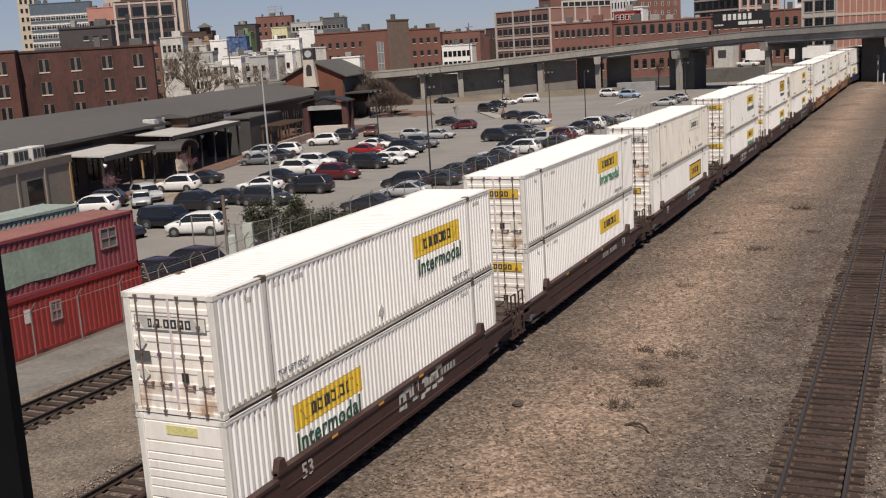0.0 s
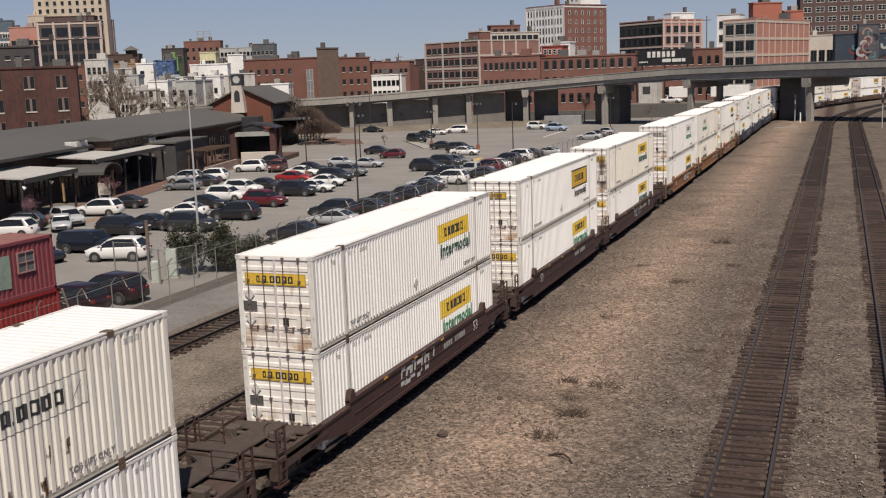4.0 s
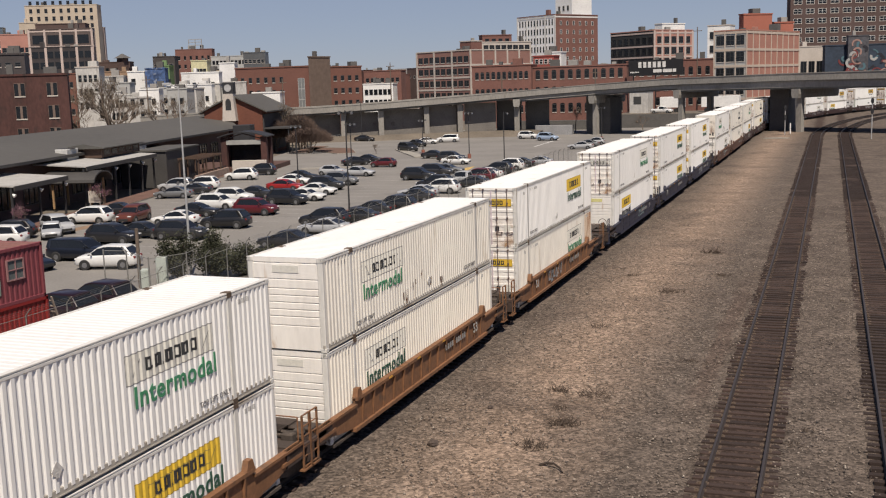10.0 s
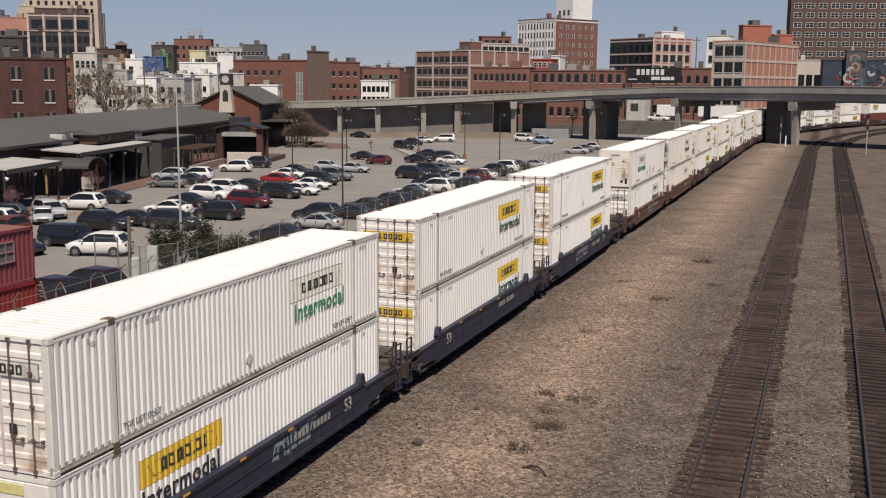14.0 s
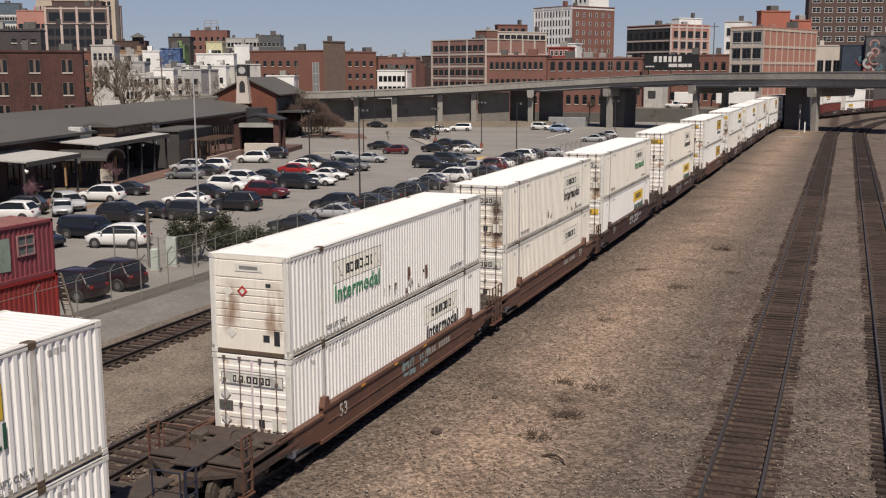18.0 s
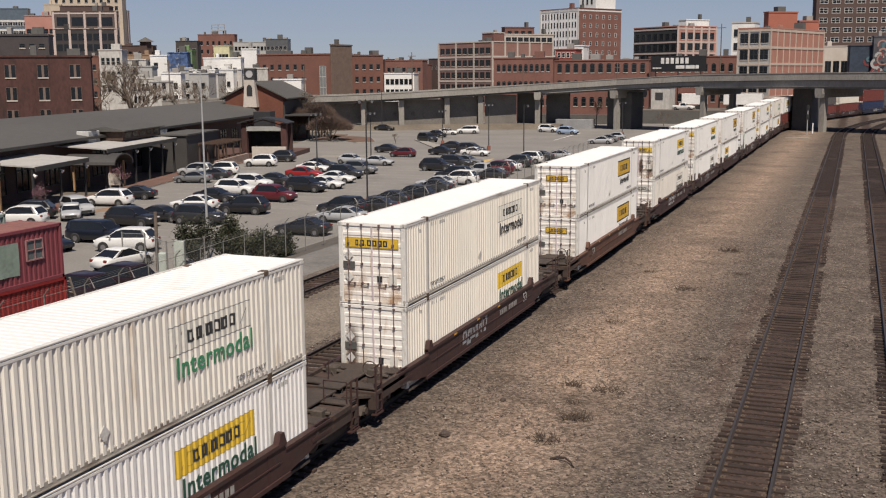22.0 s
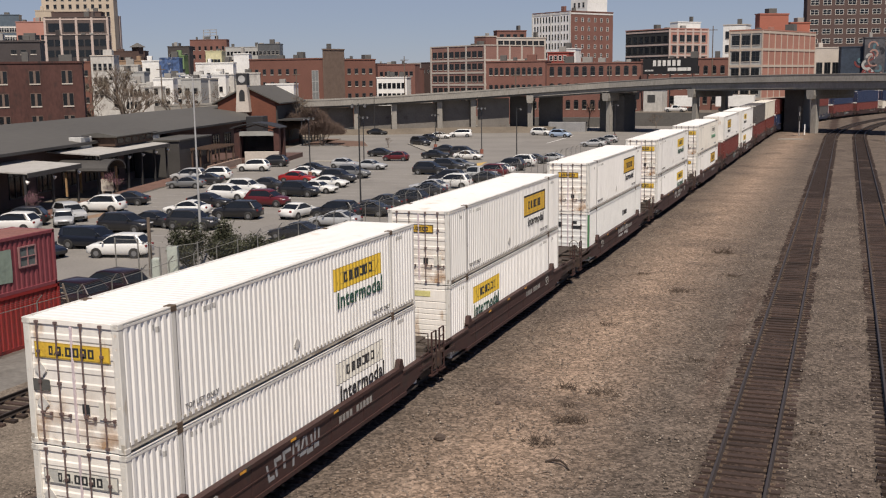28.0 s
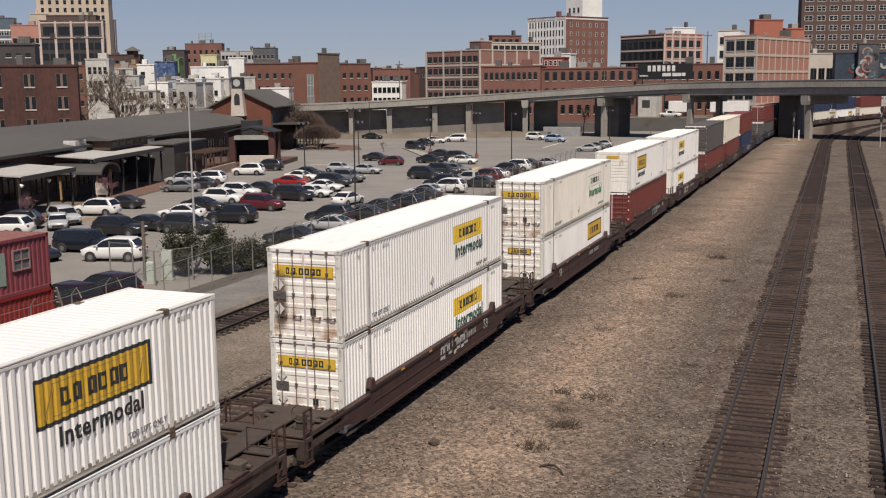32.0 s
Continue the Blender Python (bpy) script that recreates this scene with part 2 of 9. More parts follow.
def stone_ground(name, grey, tan, dark, centre, half, cell=15.0, contrast=0.52, relief=0.6):
    """Crushed stone: every stone has its own tone; a strip of tan dirt lies round x = centre, half wide."""
    m = bpy.data.materials.new(name)
    m.use_nodes = True
    nodes, link = m.node_tree.nodes, m.node_tree.links.new
    bs = nodes["Principled BSDF"]
    bs.inputs["Roughness"].default_value, bs.inputs["Specular IOR Level"].default_value = 0.95, 0.2
    tc = nodes.new("ShaderNodeTexCoord")
    vo, vo2, no, big = nodes.new("ShaderNodeTexVoronoi"), nodes.new("ShaderNodeTexVoronoi"), nodes.new("ShaderNodeTexNoise"), nodes.new("ShaderNodeTexNoise")
    vo.inputs["Scale"].default_value, vo2.inputs["Scale"].default_value = cell, cell * 0.55
    no.inputs["Scale"].default_value, no.inputs["Detail"].default_value = 0.55, 7
    big.inputs["Scale"].default_value, big.inputs["Detail"].default_value = 0.16, 5
    for n in (vo, vo2, no, big):
        link(tc.outputs["Object"], n.inputs["Vector"])

    def mix(fac, a, b, kind="MIX"):
        n = nodes.new("ShaderNodeMix")
        n.data_type, n.blend_type = "RGBA", kind
        for sock, val in ((0, fac), (6, a), (7, b)):
            if isinstance(val, (int, float)):
                n.inputs[sock].default_value = val
            elif isinstance(val, tuple):
                n.inputs[sock].default_value = (*val, 1)
            else:
                link(val, n.inputs[sock])
        return n.outputs[2]

    def ramp(src, a, b, c=0.0, d=1.0):
        n = nodes.new("ShaderNodeMapRange")
        for q, val in zip((1, 2, 3, 4), (a, b, c, d)):
            n.inputs[q].default_value = val
        link(src, n.inputs[0])
        return n.outputs[0]

    def math_(op, a, b):
        n = nodes.new("ShaderNodeMath")
        n.operation = op
        for q, val in enumerate((a, b)):
            if isinstance(val, (int, float)):
                n.inputs[q].default_value = val
            else:
                link(val, n.inputs[q])
        return n.outputs[0]

    sep = nodes.new("ShaderNodeSeparateXYZ")
    link(tc.outputs["Object"], sep.inputs[0])
    off = math_("ABSOLUTE", math_("SUBTRACT", sep.outputs[0], centre), 0)
    wob = math_("ADD", off, math_("MULTIPLY", math_("SUBTRACT", no.outputs[0], 0.5), 3.6))
    strip = ramp(wob, half * 1.7, half * 0.1, 0, 0.9)
    base = mix(strip, grey, tan)
    base = mix(ramp(big.outputs[0], 0.5, 0.72, 0, 0.75), base, dark)
    for c_, sl in ((13.3, -0.0075), (18.2, -0.0085), (0.0, 0.0)):
        d_ = math_("ABSOLUTE", math_("SUBTRACT", math_("SUBTRACT", sep.outputs[0], math_("MULTIPLY", sep.outputs[1], sl)), c_), 0)
        oil = ramp(math_("ADD", d_, math_("MULTIPLY", math_("SUBTRACT", no.outputs[0], 0.5), 1.6)), 1.25, 0.55, 0, 0.9)
        base = mix(oil, base, (0.05, 0.033, 0.027))
    # trodden strip of fine dark cinder beside the empty track
    d_ = math_("ABSOLUTE", math_("SUBTRACT", sep.outputs[0], 11.1), 0)
    trod = ramp(math_("ADD", d_, math_("MULTIPLY", math_("SUBTRACT", no.outputs[0], 0.5), 0.9)), 0.5, 0.25, 0, 0.75)
    trod = math_("MULTIPLY", trod, math_("MULTIPLY", ramp(sep.outputs[1], 34, 39), ramp(sep.outputs[1], 64, 54)))
    base = mix(trod, base, (0.10, 0.072, 0.058))
    sp = nodes.new("ShaderNodeSeparateColor")
    link(vo.outputs["Color"], sp.inputs[0])
    near = ramp(sep.outputs[1], 55, 150, 1.0, 0.3)
    tone = math_("ADD", 1.0, math_("MULTIPLY", near, ramp(sp.outputs[0], 0, 1, -contrast, contrast)))
    col = mix(1.0, base, tone, "MULTIPLY")
    sp2 = nodes.new("ShaderNodeSeparateColor")
    link(vo2.outputs["Color"], sp2.inputs[0])
    col = mix(1.0, col, ramp(sp2.outputs[1], 0, 1, 0.72, 1.3), "MULTIPLY")
    col = mix(1.0, col, ramp(no.outputs[0], 0.3, 0.7, 0.78, 1.22), "MULTIPLY")
    link(col, bs.inputs["Base Color"])
    b = nodes.new("ShaderNodeBump")
    b.inputs["Strength"].default_value, b.inputs["Distance"].default_value = 0.9, 0.05
    link(ramp(vo.outputs["Distance"], 0.0, 0.7, 1, 0), b.inputs["Height"])
    link(math_("MULTIPLY", near, relief), b.inputs["Strength"])
    link(b.outputs[0], bs.inputs["Normal"])
    MATS[name] = m
    return m


BALLAST = stone_ground("ballast", (0.12, 0.096, 0.079), (0.265, 0.194, 0.146), (0.078, 0.061, 0.052), 5.8, 2.3, 12.0)
EARTH = surf("earth", (0.145, 0.122, 0.097), 0.95, var=0.35, scale=0.2, fine=3.0, bump=0.6)
ASPHALT = surf("asphalt", (0.215, 0.202, 0.186), 0.9, var=0.22, scale=0.12, fine=6.0, bump=0.25, stain=(0.165, 0.155, 0.145), amount=0.4)
ROADMAT = surf("worn_road", (0.165, 0.156, 0.144), 0.9, var=0.35, scale=0.5, fine=5.0, bump=0.25)
CONC = surf("concrete", (0.30, 0.28, 0.245), 0.88, var=0.22, scale=0.35, fine=5.0, bump=0.2, stain=(0.24, 0.22, 0.19), amount=0.4)
# concrete coloured dark for the shade under and behind the viaduct
CONCSHADE = surf("shade_dark_block_wall", (0.105, 0.10, 0.095), 0.9, var=0.25, scale=0.4, fine=4.0, bump=0.2)
STEEL = surf("rail_steel", (0.035, 0.027, 0.024), 0.7, 0.2, var=0.3, scale=2.0, fine=20, bump=0.1)
SHINE = surf("rail_head", (0.12, 0.10, 0.09), 0.5, 0.7, var=0.1, scale=2.0, fine=20, bump=0.03)
TIE = surf("tie_wood", (0.050, 0.031, 0.025), 0.9, var=0.5, scale=1.5, fine=16, bump=0.5, tint=0.5, stretch=(1, 6, 3))
BOXWHITE = surf("container_white", (0.86, 0.855, 0.83), 0.42, var=0.07, scale=0.8, fine=9, bump=0.05, stain=(0.42, 0.33, 0.24), amount=0.12, tint=0.10, stretch=(1, 1, 0.18))
BOXCREAM = surf("container_cream_white", (0.82, 0.78, 0.69), 0.45, var=0.09, scale=0.8, fine=9, bump=0.05, stain=(0.42, 0.33, 0.22), amount=0.2, stretch=(1, 1, 0.18))
BOXAGED = surf("container_aged_white", (0.76, 0.73, 0.66), 0.5, var=0.12, scale=0.8, fine=9, bump=0.05, stain=(0.42, 0.32, 0.22), amount=0.3, stretch=(1, 1, 0.18))
BOXEND = surf("container_end_paint", (0.85, 0.82, 0.765), 0.5, var=0.1, scale=1.1, fine=7, bump=0.06, stain=(0.46, 0.31, 0.18), amount=0.3, tint=0.08, stretch=(1, 1, 0.25))
BOXROOF = surf("container_roof", (0.79, 0.785, 0.765), 0.45, var=0.07, scale=0.5, fine=6, bump=0.05, stain=(0.62, 0.56, 0.47), amount=0.3)
TOPRAIL = surf("container_top_rail", (0.66, 0.645, 0.61), 0.5, var=0.15, scale=1.2, fine=12, bump=0.05, stain=(0.3, 0.25, 0.2), amount=0.35, stretch=(1, 0.25, 1))
GREYRAIL = surf("container_rail", (0.39, 0.365, 0.32), 0.5, var=0.25, scale=1.2, fine=12, bump=0.08, stain=(0.17, 0.13, 0.10), amount=0.6, stretch=(1, 0.25, 1))
RUST = surf("casting_rust", (0.12, 0.085, 0.06), 0.75, 0.2, var=0.4, scale=3, fine=20, bump=0.2)
BLACK = surf("black_paint", (0.03, 0.03, 0.032), 0.6, var=0.3, scale=2, fine=20, bump=0.1)
RUBBER = surf("black_rubber", (0.025, 0.025, 0.025), 0.85, var=0.3, scale=4, fine=30, bump=0.2)
YELLOW = surf("sign_yellow", (0.68, 0.46, 0.05), 0.5, var=0.1, scale=1.5, fine=12, bump=0.03)
GOLD = surf("sign_gold", (0.56, 0.345, 0.04), 0.5, var=0.1, scale=1.5, fine=12, bump=0.03)
PALE = surf("sign_pale", (0.68, 0.665, 0.60), 0.5, var=0.12, scale=1.5, fine=12, bump=0.03)
GREEN = surf("letter_green", (0.025, 0.095, 0.065), 0.5, var=0.15, scale=2, fine=12, bump=0.0)
LEAFGREEN = surf("letter_bright_green", (0.06, 0.27, 0.14), 0.5, var=0.2, scale=2, fine=12, bump=0.0)
DARKTXT = surf("letter_dark", (0.03, 0.032, 0.035), 0.5, var=0.15, scale=2, fine=12, bump=0.0)
GREYTXT = surf("letter_grey", (0.22, 0.22, 0.22), 0.6, var=0.3, scale=3, fine=12, bump=0.0)
CARRED = surf("wagon_maroon", (0.050, 0.023, 0.020), 0.65, var=0.3, scale=0.8, fine=8, bump=0.12, stain=(0.035, 0.026, 0.023), amount=0.55)
CARORANGE = surf("wagon_rust_orange", (0.20, 0.095, 0.045), 0.7, var=0.3, scale=0.9, fine=8, bump=0.15, stain=(0.10, 0.06, 0.04), amount=0.5)
CARBROWN = surf("wagon_brown", (0.115, 0.055, 0.036), 0.7, var=0.3, scale=0.8, fine=8, bump=0.12, stain=(0.06, 0.04, 0.032), amount=0.5)
CARBLUE = surf("wagon_dark_blue", (0.019, 0.022, 0.044), 0.55, var=0.3, scale=0.9, fine=8, bump=0.12, stain=(0.06, 0.05, 0.045), amount=0.4)
GRIME = surf("wagon_grime", (0.07, 0.055, 0.045), 0.85, var=0.4, scale=2, fine=12, bump=0.3)
GLASS = surf("dark_glass", (0.012, 0.014, 0.017), 0.12, var=0.2, scale=0.2, fine=1.0, bump=0.0)
GALV = surf("galvanised", (0.5, 0.5, 0.49), 0.5, 0.4, var=0.15, scale=3, fine=20, bump=0.05)
WHITEPAINT = surf("line_white", (0.62, 0.61, 0.58), 0.8, var=0.25, scale=1.5, fine=9, bump=0.1)

# ---- ground ----
CURVE_Y, CURVE_R = 197.0, 330.0


def rail_line(s, x0=0.0, slope=0.0):
    """Place and heading (turn to the right) on a track that is straight to CURVE_Y and then bends right; x0 is its offset."""
    if s <= CURVE_Y:
        return x0 + slope * s, s, math.atan(slope)
    a = (s - CURVE_Y) / CURVE_R
    r = CURVE_R - (x0 + slope * CURVE_Y)
    return CURVE_R - r * math.cos(a), CURVE_Y + r * math.sin(a), a


def sheet(name, pts, z, mat, label, category="ground", thick=0.0):
    g = Geo()
    if thick:
        g.prism(pts, "z", z - thick, z)
    else:
        g.add([(x, y, z) for x, y in pts], [tuple(range(len(pts)))])
    return thing(name, None, label, category, kind="structure", data=g.mesh(name, mat))


g = Geo()
R = 3500
n = 24
g.add([(-R + 2 * R * i / n, -R + 2 * R * j / n, -1.75) for j in range(n + 1) for i in range(n + 1)], [(j * (n + 1) + i, j * (n + 1) + i + 1, (j + 1) * (n + 1) + i + 1, (j + 1) * (n + 1) + i) for j in range(n) for i in range(n)])
thing("ground", None, "dry brown earth ground reaching the horizon", "ground", kind="structure", data=g.mesh("ground", EARTH))


def uneven(name, x0, x1, y0, y1, step, z, amp, mat, label):
    nx, ny = int((x1 - x0) / step), int((y1 - y0) / step)
    v = []
    for j in range(ny + 1):
        for i in range(nx + 1):
            x, y = x0 + (x1 - x0) * i / nx, y0 + (y1 - y0) * j / ny
            edge = min(i, nx - i, 3) / 3
            v.append((x, y, z + amp * edge * noise.noise(Vector((x * 0.5, y * 0.35, 3))) + amp * 0.5 * edge * noise.noise(Vector((x * 1.7, y * 1.4, 8)))))
    f = [(j * (nx + 1) + i, j * (nx + 1) + i + 1, (j + 1) * (nx + 1) + i + 1, (j + 1) * (nx + 1) + i) for j in range(ny) for i in range(nx)]
    return thing(name, None, label, "ground", kind="structure", data=mesh_of(name, v, f, (mat,), smooth=True))


uneven("ballast_bed", -5.9, 40, -60, 320, 0.8, -0.24, 0.10, BALLAST, "tan and grey crushed-stone ballast between the railway tracks")
uneven("siding_ground", -14.0, -5.9, -60, 230, 0.8, -0.26, 0.08, stone_ground("cinder_ground", (0.158, 0.132, 0.108), (0.19, 0.16, 0.13), (0.11, 0.092, 0.076), -9.0, 1.2, 20.0, 0.28, 0.3), "dark cinder ground along the siding")
LOTZ, LOTK = -1.4, 1.124


def lot(x, y):
    """Plan place on the lower car park of a point given on the level of the rails."""
    return EYE[0] + (x - EYE[0]) * LOTK, y * LOTK


def strip(name, rows, y0, y1, mat, label, category):
    """A band along the tracks through (x, z) rows."""
    n_ = len(rows)
    ys = [y0 + (y1 - y0) * k / 40 for k in range(41)]
    v = [(x, y, z) for y in ys for x, z in rows]
    f = [(k * n_ + i, k * n_ + i + 1, (k + 1) * n_ + i + 1, (k + 1) * n_ + i) for k in range(40) for i in range(n_ - 1)]
    return thing(name, None, label, category, kind="structure", data=mesh_of(name, v, f, (mat,)))


strip("road_verge", [(-14.4, -0.42), (-13.6, -0.26)], -60, 240, EARTH, "dry dirt verge beside the siding", "ground")
strip("service_road", [(-18.1, -0.46), (-16.2, -0.40), (-14.4, -0.42)], -60, 240, ROADMAT, "pale worn service road beside the siding", "road")
strip("fence_bank", [(-22.4, -1.36), (-20.4, -1.0), (-19.0, -0.66), (-18.1, -0.46)], -60, 240, surf("dark_bank", (0.10, 0.088, 0.075), 0.95, var=0.35, scale=0.5, fine=4.0, bump=0.5), "dry dirt bank falling to the car park", "ground")
sheet("parking_lot", [(-22.3, -40), (-22.3, 262), (-110, 262), (-98, 225), (-69, 124), (-52, 45), (-52, -40)], LOTZ, ASPHALT, "sun-bleached grey asphalt car park", "parking lot", 0.3)
g = Geo()
g.bev(-26.7, -18.9, 24, 40.4, -1.6, -0.68, 0.03)
thing("concrete_pad", None, "concrete pad under the stacked site containers", "pad", kind="structure", data=g.mesh("pad", CONC))


def loose_stones(count, x0, x1, y0, y1, lo, hi, seed, avoid=()):
    """Thousands of loose ballast stones, one joined mesh of small faceted lumps."""
    rs = np.random.RandomState(seed)
    x = rs.uniform(x0, x1, count)
    y = y0 + (y1 - y0) * rs.uniform(0, 1, count) ** 1.6
    keep = np.ones(count, bool)
    for c, sl, hw in avoid:
        keep &= np.abs(x - (c + sl * y)) > hw
    x, y = x[keep], y[keep]
    k = len(x)
    r = lo + (hi - lo) * rs.uniform(0, 1, k) ** 2.2
    o = np.array([(1, 0, 0), (0, 1, 0), (-1, 0, 0), (0, -1, 0), (0, 0, 1), (0, 0, -1)], float)
    v = o[None] * (r[:, None, None] * rs.uniform(0.65, 1.25, (k, 6, 1))) * np.array([1, 1, 0.7]) + rs.uniform(-0.2, 0.2, (k, 6, 3)) * r[:, None, None]
    a = rs.uniform(0, 6.28, k)
    c, s = np.cos(a)[:, None], np.sin(a)[:, None]
    vx, vy = v[..., 0] * c - v[..., 1] * s, v[..., 0] * s + v[..., 1] * c
    v = np.stack([vx + x[:, None], vy + y[:, None], v[..., 2] - 0.215 + r[:, None] * 0.25], -1).reshape(-1, 3)
    f = np.array([(0, 1, 4), (1, 2, 4), (2, 3, 4), (3, 0, 4), (1, 0, 5), (2, 1, 5), (3, 2, 5), (0, 3, 5)])
    f = (f[None] + 6 * np.arange(k)[:, None, None]).reshape(-1, 3)
    me = bpy.data.meshes.new("loose_stones")
    me.vertices.add(len(v))
    me.vertices.foreach_set("co", v.ravel())
    me.loops.add(f.size)
    me.loops.foreach_set("vertex_index", f.ravel())
    me.polygons.add(len(f))
    me.polygons.foreach_set("loop_start", np.arange(0, f.size, 3))
    me.update(calc_edges=True)
    me.materials.append(STONEMAT)
    return thing("ballast_stones", None, "loose angular grey and tan ballast stones", "stones", kind="stuff", data=me)


STONEMAT = bpy.data.materials.new("loose_stone")
STONEMAT.use_nodes = True
sn = STONEMAT.node_tree
geo, rampn = sn.nodes.new("ShaderNodeNewGeometry"), sn.nodes.new("ShaderNodeValToRGB")
sn.links.new(geo.outputs["Random Per Island"], rampn.inputs[0])
for pos, c in ((0.0, (0.09, 0.075, 0.065)), (0.35, (0.16, 0.13, 0.11)), (0.7, (0.23, 0.185, 0.15)), (1.0, (0.36, 0.31, 0.26))):
    e = rampn.color_ramp.elements[0] if pos == 0 else rampn.color_ramp.elements[-1] if pos == 1 else rampn.color_ramp.elements.new(pos)
    e.color = (*c, 1)
sn.links.new(rampn.outputs[0], sn.nodes["Principled BSDF"].inputs["Base Color"])
sn.nodes["Principled BSDF"].inputs["Roughness"].default_value = 0.95
loose_stones(30000, 1.9, 22.0, 16, 95, 0.02, 0.055, 3, ((13.3, -0.0075, 0.98), (18.2, -0.0085, 0.98)))
loose_stones(5000, -5.9, -1.9, 18, 60, 0.025, 0.06, 4, ((-4.15, 0, 0.9),))

# ---- tracks ----
def sweep(profile, line, s0, s1, ds, mat, mat2=None, top=()):
    """Sweeps a cross-section of (x, z) along a track line."""
    g = Geo()
    ss = [s0]
    while ss[-1] < s1:
        ss.append(min(s1, ss[-1] + (ds if ss[-1] >= CURVE_Y - 1 else max(ds, min(60, CURVE_Y - ss[-1])))))
    n = len(profile)
    v = []
    for s in ss:
        x, y, a = line(s)
        for p, z in profile:
            v.append((x + p * math.cos(a), y - p * math.sin(a), z))
    f, mi = [], []
    for k in range(len(ss) - 1):
        for i in range(n):
            j = (i + 1) % n
            f.append((k * n + i, k * n + j, (k + 1) * n + j, (k + 1) * n + i))
            mi.append(1 if i in top else 0)
    return mesh_of("rail", v, f, (mat, mat2 or mat), mi)


RAILP = [(-0.07, -0.172), (0.07, -0.172), (0.07, -0.155), (0.012, -0.13), (0.012, -0.045), (0.036, -0.035), (0.036, -0.004), (0.028, 0.0), (-0.028, 0.0), (-0.036, -0.004), (-0.036, -0.035), (-0.012, -0.045), (-0.012, -0.13), (-0.07, -0.155)]
gt = Geo()
gt.bev(-1.18, 1.18, -0.115, 0.115, -0.36, -0.175, 0.015)
TIE_ME = gt.mesh("tie", TIE)


def track(label, x0, slope, s0, s1, near):
    base = thing("railway_track", None, label, "railway track", "railway tracks", "structure")
    line = lambda s: rail_line(s, x0, slope)
    for side in (-0.7525, 0.7525):
        prof = [(p + side, z) for p, z in RAILP]
        part("rail", sweep(prof, line, s0, s1, 4.0, STEEL, SHINE, (6, 7, 8)), base, "steel rail with a polished running surface")
    rest, plates = Geo(), Geo()
    s = s0
    k = 0
    while s < s1:
        x, y, a = line(s)
        m = pose(x + random.uniform(-0.07, 0.07), y, random.uniform(-0.02, 0.002), 0, 0, -math.degrees(a) + random.uniform(-1.2, 1.2))
        if near[0] <= s <= near[1]:
            part("tie", TIE_ME, base, m=m)
            for sx in (-0.7525, 0.7525):
                plates.box(sx - 0.17, sx + 0.17, -0.09, 0.09, -0.176, -0.168, 0, m)
                for q in (-0.1, 0.1):
                    plates.box(sx + q - 0.02, sx + q + 0.02, -0.06, 0.06, -0.168, -0.14, 0, m)
        else:
            rest.box(-1.18, 1.18, -0.115, 0.115, -0.36, -0.175, 0, m)
        s += 0.52
        k += 1
    ob = part("tie_plates", plates.mesh("tie_plates", RUST), base)
    ob["kind"] = "stuff"
    ob = part("far_ties", rest.mesh("far_ties", TIE), base)
    ob["kind"] = "stuff"
    return base


track("main track carrying the container train on dark wooden ties", 0.0, 0.0, -60, 420, (17, 46))
track("empty track with worn wooden ties in tan ballast", 13.3, -0.0075, -60, 420, (22, 102))
track("empty outer track with dark oily ties", 18.2, -0.0085, -60, 420, (50, 100))
track("empty siding track close beside the train", -4.15, 0.0, -60, 200, (16, 40))
track("old rusty siding track beside the service road", -12.0, 0.0, -60, 210, (24, 60))


# ---- dry weeds and sticks on the ballast ----
STICK = surf("dead_stalk", (0.085, 0.062, 0.047), 0.95, var=0.4, scale=4, fine=20, bump=0.1)


def dead_weed(x, y, size, count, seed, label):
    """A flattened tangle of dry stalks."""
    rnd = random.Random(seed)
    g = Geo()
    for k in range(count):
        a, r = rnd.uniform(0, 6.28), size * rnd.random() ** 0.7
        p = Vector((r * math.cos(a) * 1.3, r * math.sin(a), -0.22))
        d = Vector((rnd.uniform(-1, 1), rnd.uniform(-1, 1), rnd.uniform(0.05, 0.7))).normalized() * size * rnd.uniform(0.3, 0.9)
        mid = p + d * 0.5 + Vector((0, 0, rnd.uniform(0, 0.08)))
        g.tube(p, mid, 0.014, 4, 0, 0.01)
        g.tube(mid, p + d, 0.01, 4, 0, 0.004)
    thing("dead_weed", pose(x, y, 0), label, "weed", "dead weeds on the ballast", "stuff", data=g.mesh("dead_weed", STICK))


for k, (x, y, s_, n_) in enumerate(((7.25, 33.0, 0.42, 90), (6.1, 36.7, 0.3, 50), (7.6, 36.4, 0.5, 46), (6.75, 30.6, 0.45, 60), (6.7, 34.6, 0.3, 30), (8.1, 68.9, 0.6, 70), (7.5, 55.7, 0.5, 60), (14.9, 34.4, 0.2, 16), (14.5, 32.9, 0.25, 18), (5.4, 47.0, 0.3, 30), (9.6, 61.0, 0.35, 30), (10.2, 42.0, 0.3, 22), (4.6, 60.0, 0.3, 26))):
    dead_weed(x, y, s_, n_, 300 + k, "flattened tangle of dead brown weeds on the ballast")
g = Geo()
bow = [(0.0, 0.0, 0.02), (0.22, 0.06, 0.10), (0.45, 0.05, 0.13), (0.68, -0.06, 0.08), (0.85, -0.22, 0.0)]
for k, (p, q) in enumerate(zip(bow, bow[1:])):
    g.tube(p, q, 0.045 - 0.006 * k, 6, 0, 0.04 - 0.006 * k)
g.tube(bow[1], (0.30, 0.30, 0.22), 0.02, 5, 0, 0.008)
